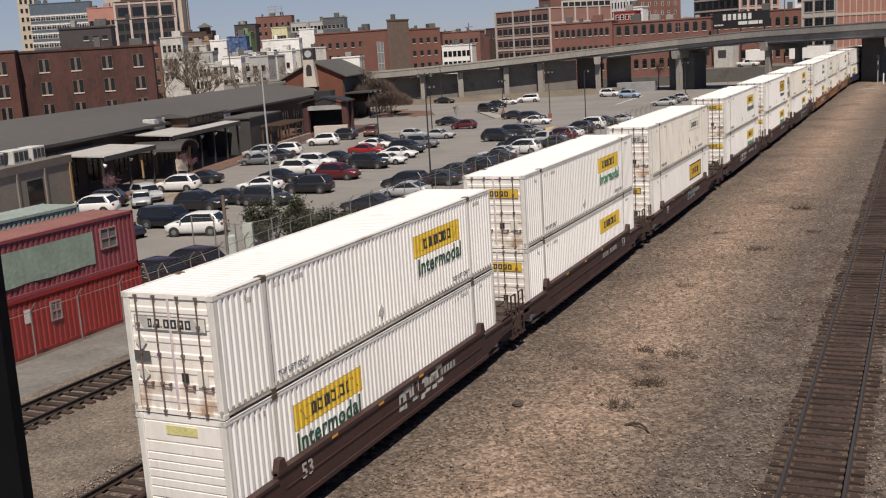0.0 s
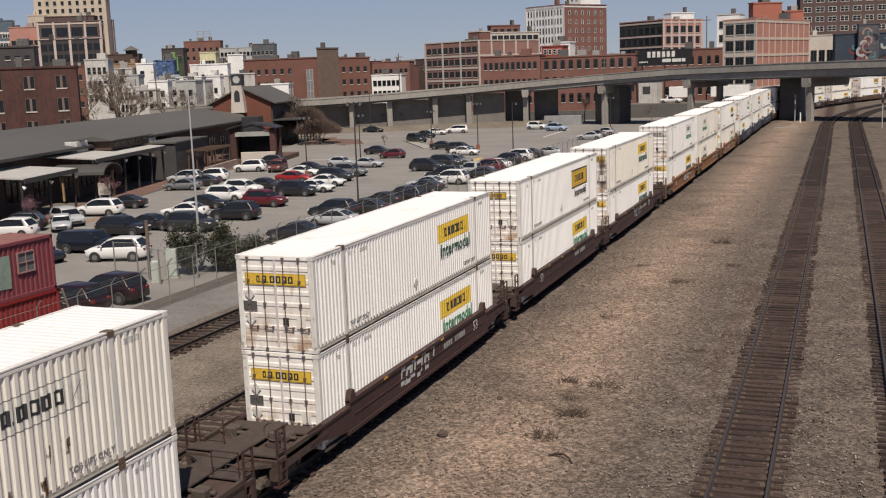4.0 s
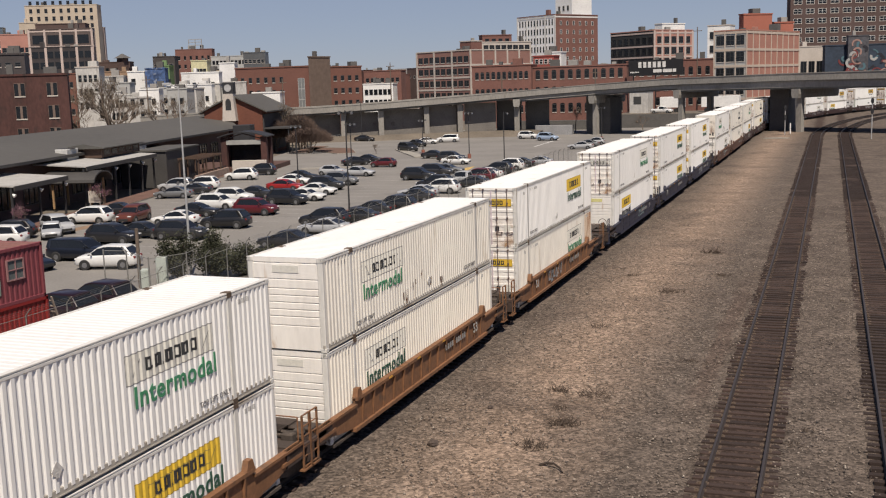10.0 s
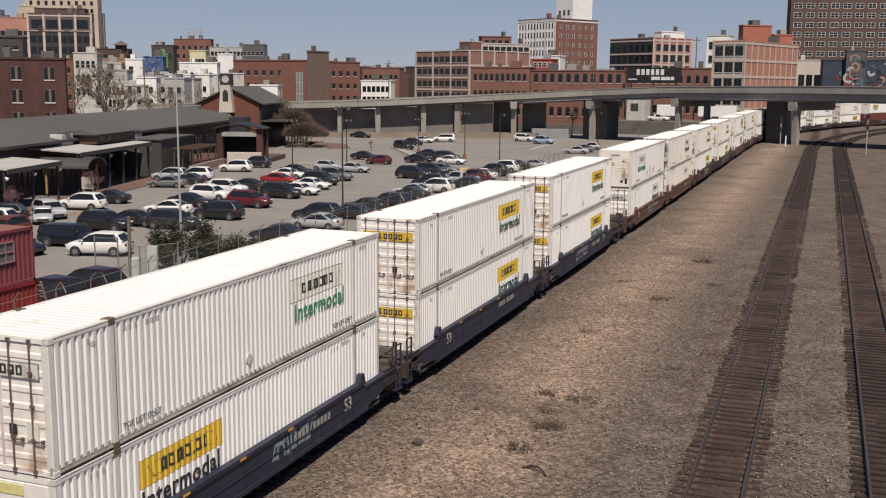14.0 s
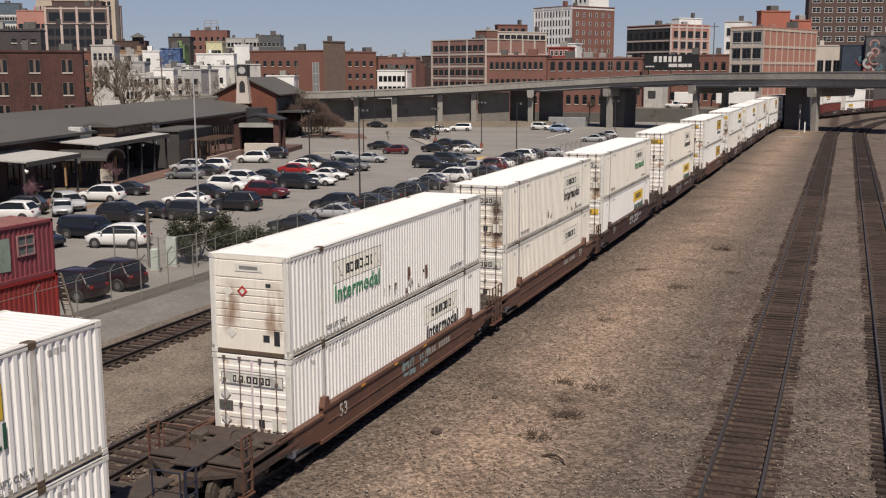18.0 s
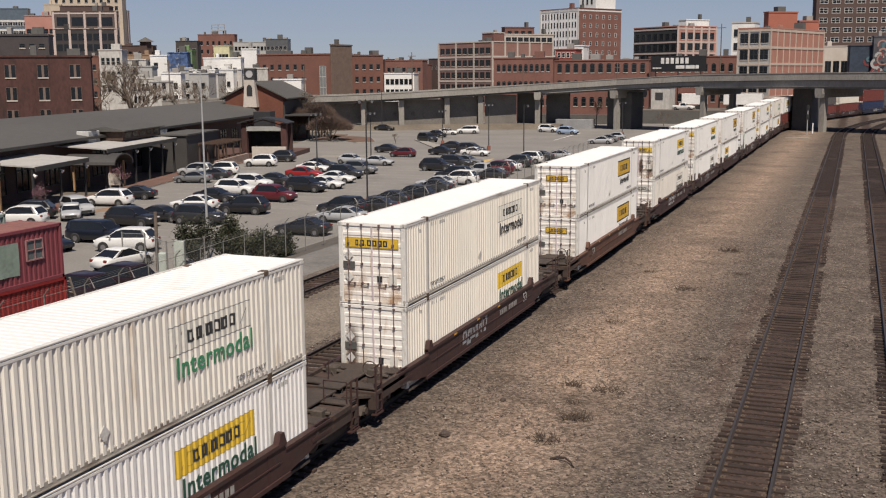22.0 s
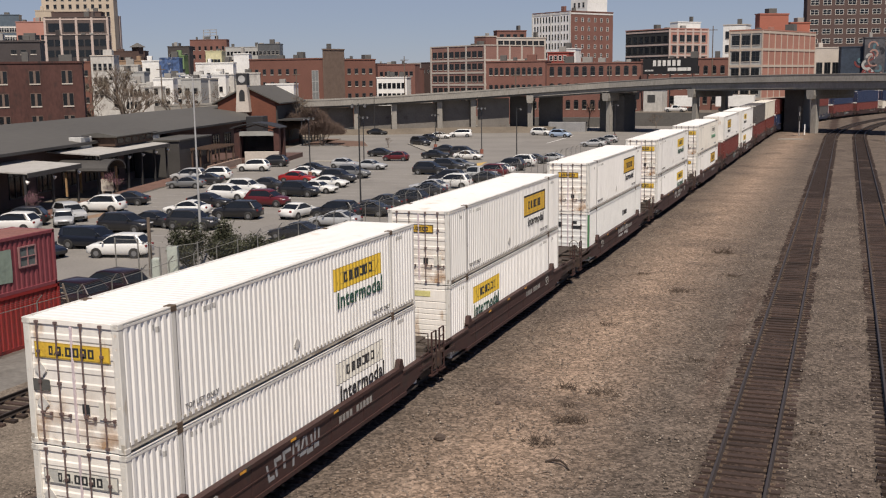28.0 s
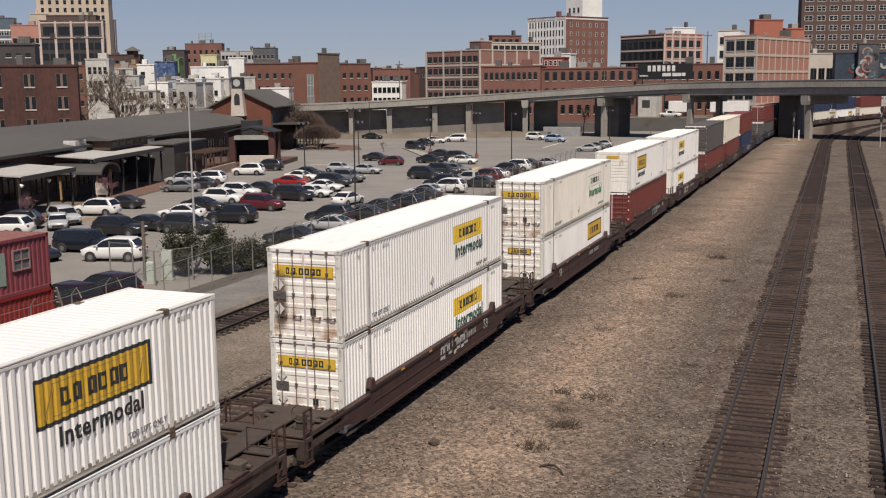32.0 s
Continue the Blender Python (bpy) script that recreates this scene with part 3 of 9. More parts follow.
thing("fallen_branch", pose(7.45, 29.05, -0.22, 0, 0, -8), "bowed dark dead branch lying on the ballast", "branch", data=g.mesh("fallen_branch", surf("dark_bark", (0.04, 0.028, 0.022), 0.95, var=0.4, scale=4, fine=20, bump=0.3)))
rnd = random.Random(5)
for x, y, s_ in ((3.7, 29.9, 0.2), (4.3, 34.0, 0.12), (9.1, 30.5, 0.1)):
    g = Geo()
    rings = [(0.75, -0.3), (1.0, 0.1), (0.8, 0.5), (0.3, 0.8)]
    v = [(s_ * r * math.cos(0.9 * k) * rnd.uniform(0.8, 1.15), s_ * r * math.sin(0.9 * k) * rnd.uniform(0.8, 1.15), s_ * z) for r, z in rings for k in range(7)]
    g.add(v, [(a * 7 + k, a * 7 + (k + 1) % 7, a * 7 + 7 + (k + 1) % 7, a * 7 + 7 + k) for a in range(3) for k in range(7)] + [tuple(range(21, 28))])
    thing("rock", pose(x, y, -0.2), "dark brown lump of rock on the ballast", "rock", data=g.mesh("rock", surf("dark_rock", (0.075, 0.055, 0.045), 0.9, var=0.4, scale=5, fine=20, bump=0.4)))

# ---- train: containers ----
CL, CW, CH = 16.154, 2.591, 2.896
PER, DEPTH = 0.228, 0.038


def ridge(y):
    """Depth of the side wall's corrugation at y: 0 on the outer ridge, DEPTH in the groove."""
    u = ((y + CL / 2) % PER) / PER
    if u < 0.42:
        return 0.0
    if u < 0.57:
        return (u - 0.42) / 0.15 * DEPTH
    if u < 0.85:
        return DEPTH
    return (1 - u) / 0.15 * DEPTH


def knots(y0, y1):
    ys = [y0]
    k0 = int((y0 + CL / 2) / PER) - 1
    for k in range(k0, int((y1 + CL / 2) / PER) + 2):
        for u in (0.0, 0.42, 0.57, 0.85):
            y = -CL / 2 + (k + u) * PER
            if y0 + 1e-4 < y < y1 - 1e-4:
                ys.append(y)
    return ys + [y1]


def wavy(g, side, y0, y1, z0, z1, off, mi=0, skew=0.0):
    """A sheet that follows the corrugated side wall, off metres proud of it; skew leans it along y."""
    ys = knots(y0, y1)
    n = len(ys)
    v = [(side * (CW / 2 - 0.008 - ridge(y) + off), y + sk, z) for z, sk in ((z0, 0), (z1, skew)) for y in ys]
    f = [(i, i + 1, n + i + 1, n + i) if side > 0 else (i + 1, i, n + i, n + i + 1) for i in range(n - 1)]
    g.add(v, f, mi)


CACHE = {}


def cached(key, make):
    if key not in CACHE:
        CACHE[key] = make()
    return CACHE[key]


def side_mesh(side, paint):
    g = Geo()
    for a, b in ((-CL / 2 + 0.1, -6.18), (-6.0, 6.0), (6.18, CL / 2 - 0.1)):
        wavy(g, side, a, b, 0.15, CH - 0.085, 0.0)
    return mesh_of("side_wall", g.v, g.f, (paint,))


def roof_mesh(paint):
    g = Geo()
    v, f = [], []
    n = 0
    y = -CL / 2 + 0.05
    ys = []
    while y < CL / 2 - 0.05:
        ys += [(y, 0), (y + 0.095, 0), (y + 0.12, -0.012), (y + 0.21, -0.012)]
        y += 0.235
    ys.append((CL / 2 - 0.05, 0))
    ys = [(min(a, CL / 2 - 0.05), b) for a, b in ys]
    for a, b in ys:
        v += [(-CW / 2 + 0.04, a, CH - 0.012), (-CW / 2 + 0.2, a, CH - 0.004 + b), (CW / 2 - 0.2, a, CH - 0.004 + b), (CW / 2 - 0.04, a, CH - 0.012)]
    for k in range(len(ys) - 1):
        f += [(k * 4 + i, k * 4 + i + 1, k * 4 + 5 + i, k * 4 + 4 + i) for i in range(3)]
    g.add(v, f)
    return g.mesh("roof", paint)


def rails_mesh(top, paint=None):
    g = Geo()
    if top:
        # pressed rail: upper bead, shadow groove, lower bead
        g.prism([(-0.06, CH - 0.125), (0.055, CH - 0.125), (0.06, CH - 0.118), (0.06, CH - 0.064), (0.032, CH - 0.06), (0.032, CH - 0.036), (0.06, CH - 0.032), (0.06, CH - 0.008), (0.05, CH), (-0.06, CH)], "y", -CL / 2, CL / 2)
    else:
        g.bev(-0.06, 0.045, -CL / 2, CL / 2, 0.045, 0.235, 0.02)
        g.box(-0.06, 0.06, -CL / 2 + 0.01, CL / 2 - 0.01, 0.045, 0.075)
    return g.mesh("rail", paint or (TOPRAIL if top else GREYRAIL))


def post_mesh(lift, paint=None):
    g = Geo()
    g.bev(-0.09, 0.09, -0.09, 0.09, 0.1, CH - 0.1, 0.02)
    if lift:
        g.bev(-0.1, 0.1, -0.12, 0.12, -0.01, 0.13, 0.02, 1)
        g.bev(-0.11, 0.1, -0.13, 0.13, CH - 0.13, CH + 0.012, 0.02, 1)
    else:
        g.bev(-0.1, 0.1, -0.1, 0.1, 0.0, 0.13, 0.02)
        g.bev(-0.1, 0.1, -0.1, 0.1, CH - 0.13, CH, 0.02)
    return g.mesh("post", paint or surf("post_paint", (0.66, 0.65, 0.61), 0.5, var=0.15, scale=1.5, fine=9, bump=0.08, stain=(0.35, 0.28, 0.2), amount=0.25, stretch=(1, 1, 0.3)), RUST)


def ribbed_leaf(name, w, paint, ribs, z0, z1, half, tall):
    """One pressed steel leaf facing -y: its section with horizontal ribs drawn across its width."""
    pts = [(0.05, z0), (0.0, z0)]
    for z in ribs:
        pts += [(0.0, z - tall), (-0.016, z - half), (-0.016, z + half), (0.0, z + tall)]
    pts += [(0.0, z1), (0.05, z1)]
    g = Geo()
    g.prism(pts, "x", -w, w)
    return g.mesh(name, paint)


def door_mesh(paint):
    return ribbed_leaf("door", 0.585, paint, [0.36 + k * 0.355 for k in range(7)], 0.13, CH - 0.13, 0.05, 0.085)


def rod_mesh():
    g = Geo()
    g.tube((0, -0.06, 0.05), (0, -0.06, CH - 0.05), 0.019, 6)
    for z in (0.08, 0.75, 1.45, 2.15, CH - 0.08):
        g.box(-0.04, 0.04, -0.08, 0.0, z - 0.03, z + 0.03)
    g.box(-0.03, 0.26, -0.085, -0.07, 0.725, 0.75)
    g.box(0.21, 0.26, -0.08, 0.0, 0.70, 0.77)
    return g.mesh("lock_rod", surf("rod_metal", (0.15, 0.105, 0.10), 0.6, 0.15, var=0.4, scale=3, fine=15, bump=0.1))


def hinge_mesh():
    """Hinge strip: one bar with five knuckles."""
    pts = [(0.02, 0.2), (-0.008, 0.2)]
    for z in (0.35, 1.0, 1.65, 2.3, 2.6):
        pts += [(-0.008, z), (-0.05, z + 0.015), (-0.05, z + 0.075), (-0.008, z + 0.09)]
    pts += [(-0.008, 2.75), (0.02, 2.75)]
    g = Geo()
    g.prism(pts, "x", -0.045, 0.045)
    return g.mesh("hinge", BOXEND)


def nose_mesh(paint):
    """Flat front wall with narrow pressed grooves."""
    pts = [(0.05, 0.03), (0.0, 0.03)]
    for z in (0.78, 1.06, 1.28, 1.5, 1.72, 1.93, 2.22, 2.72):
        pts += [(0.0, z - 0.028), (0.024, z - 0.014), (0.024, z + 0.014), (0.0, z + 0.022)]
    pts += [(0.0, CH - 0.012), (0.05, CH - 0.012)]
    g = Geo()
    g.prism(pts, "x", -CW / 2 + 0.1, CW / 2 - 0.1)
    return g.mesh("nose_panel", paint)


def nose_rust():
    """Rust runs below the grooves of a front wall."""
    g = Geo()
    g.add([(-1.1, -0.004, 0.1), (1.1, -0.004, 0.1), (1.1, -0.004, 2.7), (-1.1, -0.004, 2.7)], [(0, 1, 2, 3)])
    return mesh_of("rust_run", g.v, g.f, (smear("nose_rust", (0.27, 0.12, 0.05), ((-0.62, 0.34), (0.74, 0.4)), 0.5, 2.3, 3.0, 0.36, 0.62, (1, 1, 0.3), 0.85),))


def frame_mesh(z0, z1):
    g = Geo()
    g.bev(-CW / 2 + 0.1, CW / 2 - 0.1, -0.02, 0.08, z0, z1, 0.01)
    return g.mesh("end_beam", BOXEND)


# blocks standing for the carrier's name: relative start and width of each
BLOCKS = [(0.0, 0.085), (0.105, 0.025), (0.15, 0.12), (0.29, 0.025), (0.36, 0.13), (0.525, 0.13), (0.69, 0.13), (0.855, 0.125)]


def sign_mesh(side, style):
    g = Geo()
    a, b, c, d = {"yellow": (1.85, 5.3, 1.62, 2.32), "gold": (1.8, 5.45, 1.35, 2.38), "pale": (1.85, 5.3, 1.62, 2.32)}[style]
    ys = (a, b) if side > 0 else (a, b)
    rim = 0.09 if style == "gold" else 0.025
    wavy(g, side, ys[0], ys[1], c, d, 0.003, 1)
    wavy(g, side, ys[0] + rim, ys[1] - rim, c + rim, d - rim, 0.006, 0)
    # scroll outline inside the sign
    q = 0.17
    for y0, y1, z0, z1 in () if style == "pale" else ((a + 0.5, b - 0.5, d - q - 0.02, d - q), (a + 0.5, b - 0.5, c + q, c + q + 0.02)):
        wavy(g, side, y0, y1, z0, z1, 0.008, 2)
    for y0, sk in ((a + 0.22, 0.3), (b - 0.55, 0.3)):
        wavy(g, side, y0, y0 + 0.03, c + q, d - q, 0.008, 2, sk)
    mats = {"yellow": (YELLOW, surf("sign_edge_ochre", (0.45, 0.30, 0.05), 0.6)), "gold": (GOLD, DARKTXT), "pale": (PALE, GREYTXT)}[style]
    return mesh_of("sign_panel", g.v, g.f, (*mats, surf("scroll_line", (0.33, 0.24, 0.08), 0.6) if style != "pale" else GREYTXT), g.i)


def letters_mesh(side, style):
    g = Geo()
    a, b, c, d = {"yellow": (1.85, 5.3, 1.62, 2.32), "gold": (1.8, 5.45, 1.35, 2.38), "pale": (1.85, 5.3, 1.62, 2.32)}[style]
    m, w = (a + b) / 2, (b - a) * 0.58
    zc, hh = (c + d) / 2, (0.155 if style != "gold" else 0.19)
    for p, q in BLOCKS:
        y0 = m - w / 2 + p * w
        y1 = y0 + q * w
        if q < 0.05:
            wavy(g, side, y0, y1, zc - hh, zc - hh + 0.07, 0.012, 0)
            continue
        st, sh = 0.32 * (y1 - y0), 0.42 * hh
        for a0, a1, c0, c1 in ((y0, y0 + st, zc - hh, zc + hh), (y1 - st, y1, zc - hh, zc + hh), (y0 + st, y1 - st, zc + hh - sh, zc + hh), (y0 + st, y1 - st, zc - hh, zc - hh + sh)):
            wavy(g, side, a0, a1, c0, c1, 0.012, 0)
    under = {"yellow": YELLOW, "gold": GOLD, "pale": PALE}[style]
    return mesh_of("name_blocks", g.v, g.f, (DARKTXT, under), g.i)


def word_mesh(side, style, color):
    me = word("Intermodal", 0.70 if style != "gold" else 0.58, {"green": GREEN, "leaf": LEAFGREEN, "dark": DARKTXT}[color])
    me.transform(Matrix.Translation((0, 0, 1.29 if style != "gold" else 1.06)))
    z = Matrix.Rotation(radians(90 * side), 4, "Z")
    m = {"gold": 3.75}.get(style, 3.68)
    me.transform(Matrix.Translation((side * (CW / 2 + 0.003), m, 0)) @ z)
    return me


def lift_word(side):
    g = Geo()
    for y in (5.2, -5.15):
        me = word("TOP LIFT ONLY", 0.19, GREYTXT)
        me.transform(Matrix.Translation((side * (CW / 2 + 0.003), y, 0.40)) @ Matrix.Rotation(radians(90 * side), 4, "Z"))
        g.add([v.co.copy() for v in me.vertices], [tuple(p.vertices) for p in me.polygons])
        bpy.data.meshes.remove(me)
    return mesh_of("lift_lettering", g.v, g.f, (GREYTXT,))


def blotch(side, seed):
    """Scuffed rusty patches on the side wall."""
    rnd = random.Random(seed)
    g = Geo()
    for k in range(9):
        y, w, h = rnd.uniform(-2.5, 4.5), rnd.uniform(0.08, 0.3), rnd.uniform(0.1, 0.42)
        z = 0.25 + rnd.random() ** 2 * 0.7
        wavy(g, side, y, y + w, z, z + h, 0.004, 0, rnd.uniform(-0.05, 0.05))
        wavy(g, side, y + 0.05, y + w * 0.8, z - 0.12, z + h * 0.5, 0.005, 0)
    return mesh_of("scuff", g.v, g.f, (smear("scuff_rust", (0.12, 0.058, 0.036), scale=5.0, lo=0.40, hi=0.52),))


def rust_sheet(side):
    g = Geo()
    wavy(g, side, 6.2, CL / 2 - 0.2, 0.2, CH - 0.2, 0.003)
    return mesh_of("rust_stain", g.v, g.f, (surf("rust_streaks", (0.62, 0.5, 0.38), 0.7, var=0.2, scale=1.5, fine=8, stain=(0.30, 0.12, 0.045), amount=0.85, stretch=(1, 2.2, 0.18)),))


def end_stain(kind):
    """Film of dark soot and rust streaks over the door leaves."""
    g = Geo()
    g.add([(-1.16, -0.037, 0.15), (1.16, -0.037, 0.15), (1.16, -0.037, 2.72), (-1.16, -0.037, 2.72)], [(0, 1, 2, 3)])
    cols = (((-0.8, 0.34), (0.82, 0.36)), ((-0.85, 0.3),), ((0.86, 0.34), (0.2, 0.2)))[kind % 3]
    top = (2.5, 2.3, 1.9)[kind % 3]
    return mesh_of("soot_stain", g.v, g.f, (smear("soot_%d" % (kind % 3), (0.09, 0.055, 0.036), cols, 0.2, top, 2.6, 0.29, 0.50),))


def rust_film():
    """Thin rust running along the foot of a door end."""
    g = Geo()
    g.add([(-1.2, -0.036, 0.05), (1.2, -0.036, 0.05), (1.2, -0.036, 2.8), (-1.2, -0.036, 2.8)], [(0, 1, 2, 3)])
    return mesh_of("rust_film", g.v, g.f, (smear("rust_film", (0.42, 0.23, 0.10), ((-1.2, 1.6), (1.2, 1.6)), -0.4, 1.5, 2.2, 0.42, 0.72, (1, 1, 0.8), 0.75),))


def small_marks(side):
    g = Geo()
    for y, z, w in ((-5.7, 2.52, 0.12), (-5.5, 2.52, 0.12), (-5.3, 2.52, 0.12), (-4.9, 2.5, 0.1), (-4.7, 2.5, 0.1), (-4.5, 2.5, 0.1), (-6.9, 2.5, 0.1), (-6.75, 2.42, 0.1), (6.5, 2.5, 0.1), (6.7, 2.5, 0.1), (6.9, 2.5, 0.1)):
        wavy(g, side, y, y + w, z, z + 0.13, 0.006)
    return mesh_of("stencil", g.v, g.f, (surf("stencil_grey", (0.42, 0.415, 0.40), 0.6, var=0.4, scale=6, fine=30, bump=0.0),))


def diamond_mesh():
    g = Geo()
    g.prism([(0, -0.19), (0.17, 0), (0, 0.19), (-0.17, 0)], "y", -0.012, 0.0)
    g.box(-0.06, 0.06, -0.016, -0.012, -0.16, -0.05)
    return g.mesh("placard_holder", surf("placard_metal", (0.66, 0.65, 0.62), 0.5, 0.2, var=0.2, scale=3, fine=12))


def end_sign(style):
    g = Geo()
    if style == "wide":
        w, z0, z1, mats = 1.02, 2.0, 2.36, (YELLOW, surf("sign_edge_ochre", (0.45, 0.30, 0.05), 0.6))
    elif style == "small":
        w, z0, z1, mats = 0.62, 2.02, 2.34, (GOLD, DARKTXT)
    else:
        w, z0, z1, mats = 1.02, 2.0, 2.36, (PALE, GREYTXT)
    r = 0.03
    g.box(-w, -0.03, -0.025, -0.017, z0, z1, 1)
    g.box(0.03, w, -0.025, -0.017, z0, z1, 1)
    g.box(-w + r, -0.03, -0.029, -0.024, z0 + r, z1 - r, 0)
    g.box(0.03, w - r, -0.029, -0.024, z0 + r, z1 - r, 0)
    g.prism([(-w * 0.95, z1 - r), (-w * 0.62, z1 - r), (-w * 0.5, z0 + r), (-w * 0.72, z0 + r)], "y", -0.031, -0.029, 2)
    g.prism([(w * 0.95, z0 + r), (w * 0.62, z0 + r), (w * 0.5, z1 - r), (w * 0.66, z1 - r)], "y", -0.031, -0.029, 2)
    return g.mesh("end_sign", *mats, {"wide": surf("scroll_fill", (0.66, 0.42, 0.05), 0.6), "small": surf("scroll_fill", (0.66, 0.42, 0.05), 0.6), "pale": surf("scroll_fill_grey", (0.46, 0.46, 0.43), 0.6)}[style])


def end_letters(style):
    g = Geo()
    w = 0.62 if style != "small" else 0.42
    h = 0.105 if style != "small" else 0.075
    for p, q in BLOCKS:
        x0 = -w + p * 2 * w
        x1 = x0 + q * 2 * w
        if q < 0.05:
            g.box(x0, x1, -0.034, -0.030, 2.18 - h, 2.18 - h + 0.05)
            continue
        st, sh = 0.32 * (x1 - x0), 0.42 * h
        for a0, a1, c0, c1 in ((x0, x0 + st, 2.18 - h, 2.18 + h), (x1 - st, x1, 2.18 - h, 2.18 + h), (x0 + st, x1 - st, 2.18 + h - sh, 2.18 + h), (x0 + st, x1 - st, 2.18 - h, 2.18 - h + sh)):
            g.box(a0, a1, -0.034, -0.030, c0, c1)
    return g.mesh("end_name_blocks", DARKTXT)


def flat_patch(name, w, h, mat):
    g = Geo()
    g.box(-w / 2, w / 2, -0.008, 0, -h / 2, h / 2)
    return g.mesh(name, mat)


def container(label, sign="yellow", color="green", end="wide", turned=False, has_word=True, paint=None, group="white intermodal containers", marks=True, wear=(), tone=None):
    """A 53-foot container; doors at -y, or at +y when turned. Its origin is the middle of its floor."""
    key = paint.name if paint else "white"
    shade = tone or paint or BOXWHITE
    sooty = any(kind_ == "soot" for kind_, _ in wear)
    endp, roofp = paint or (BOXCREAM if sooty and tone is BOXAGED else BOXEND), paint or BOXROOF
    base = thing("shipping_container", None, label, "container", group)
    fl = Matrix.Rotation(math.pi, 4, "Z") if turned else Matrix.Identity(4)
    add = lambda nm, me, m=Matrix.Identity(4), lab="": part(nm, me, base, lab, fl @ m)

    def mark(nm, me, m=Matrix.Identity(4), lab=""):
        add(nm, me, m, lab)["kind"] = "stuff"
    for s in (-1, 1):
        add("side_wall", cached(("side", s, shade.name), lambda: side_mesh(s, shade)))
    add("roof", cached(("roof", key), lambda: roof_mesh(roofp)))
    for s in (-1, 1):
        fx = Matrix.Translation((s * (CW / 2 - 0.062), 0, 0)) @ (Matrix.Rotation(math.pi, 4, "Z") if s < 0 else Matrix.Identity(4))
        add("top_rail", cached(("rail", True, key), lambda: rails_mesh(True, paint)), fx)
        add("bottom_rail", cached(("rail", False, key), lambda: rails_mesh(False, paint)), fx)
        for y, lift in ((-CL / 2 + 0.1, False), (CL / 2 - 0.1, False), (-6.09, True), (6.09, True)):
            add("lift_post" if lift else "corner_post", cached(("post", lift, key), lambda: post_mesh(lift, paint)), Matrix.Translation((s * (CW / 2 - 0.1), y, 0)), "post with dark rusty castings" if lift else "")
    add("door_sill", cached(("beam", 0), lambda: frame_mesh(0.0, 0.125)), Matrix.Translation((0, -CL / 2 + 0.05, 0)))
    add("door_header", cached(("beam", 1), lambda: frame_mesh(CH - 0.125, CH - 0.005)), Matrix.Translation((0, -CL / 2 + 0.05, 0)))
    for s in (-1, 1):
        d = add("door", cached(("door", key, endp.name), lambda: door_mesh(endp)), Matrix.Translation((s * 0.598, -CL / 2 + 0.06, 0)))
        for q in (-0.3, 0.22):
            part("lock_rod", cached(("rod",), rod_mesh), d, "", Matrix.Translation((q, 0, 0)))
        part("hinge", cached(("hinge",), hinge_mesh), d, "", Matrix.Translation((s * 0.6, 0, 0)))
    g_ = lambda: Geo().bev(-0.035, 0.035, -0.03, 0.0, 0.14, CH - 0.14, 0.008).mesh("gasket", surf("gasket_lilac", (0.58, 0.50, 0.53), 0.7))
    add("door_gasket", cached(("gasket",), g_), Matrix.Translation((0, -CL / 2 + 0.06, 0)))
    dy = -CL / 2 + 0.02
    worn_nose = any(kind_ == "nose" for kind_, _ in wear)
    if not paint:
        mark("rust_film", cached(("rustfilm",), rust_film), Matrix.Translation((0, dy + 0.04, 0)), "rusty streaks at the foot")
    if end:
        add("end_sign", cached(("es", end), lambda: end_sign(end)), Matrix.Translation((0, dy + 0.04, 0)), {"wide": "yellow name panel", "small": "gold name panel with a black edge", "pale": "pale name panel"}[end])
        mark("end_name", cached(("el", end == "small"), lambda: end_letters(end)), Matrix.Translation((0, dy + 0.04, 0)))
    if marks and not turned:
        add("data_plate", cached(("dp",), lambda: flat_patch("plate", 0.46, 0.26, surf("plate_dark", (0.09, 0.09, 0.085), 0.6))), Matrix.Translation((-0.88, dy - 0.0, 1.38)))
        add("square_label", cached(("sq",), lambda: flat_patch("label", 0.19, 0.22, DARKTXT)), Matrix.Translation((0.30, dy - 0.0, 0.93)))
        add("warning_label", cached(("wl",), lambda: flat_patch("label", 0.3, 0.4, YELLOW if end != "pale" else PALE)), Matrix.Translation((0.80, dy - 0.0, 0.93)))
        for z in (1.72, 0.95):
            add("placard_holder", cached(("dia",), diamond_mesh), Matrix.Translation((-0.88, dy, z)))
    nose = add("nose_panel", cached(("nose", key, endp.name, worn_nose), lambda: nose_mesh(BOXCREAM if worn_nose else endp)), Matrix.Translation((0, CL / 2 - 0.05, 0)) @ Matrix.Rotation(math.pi, 4, "Z"))
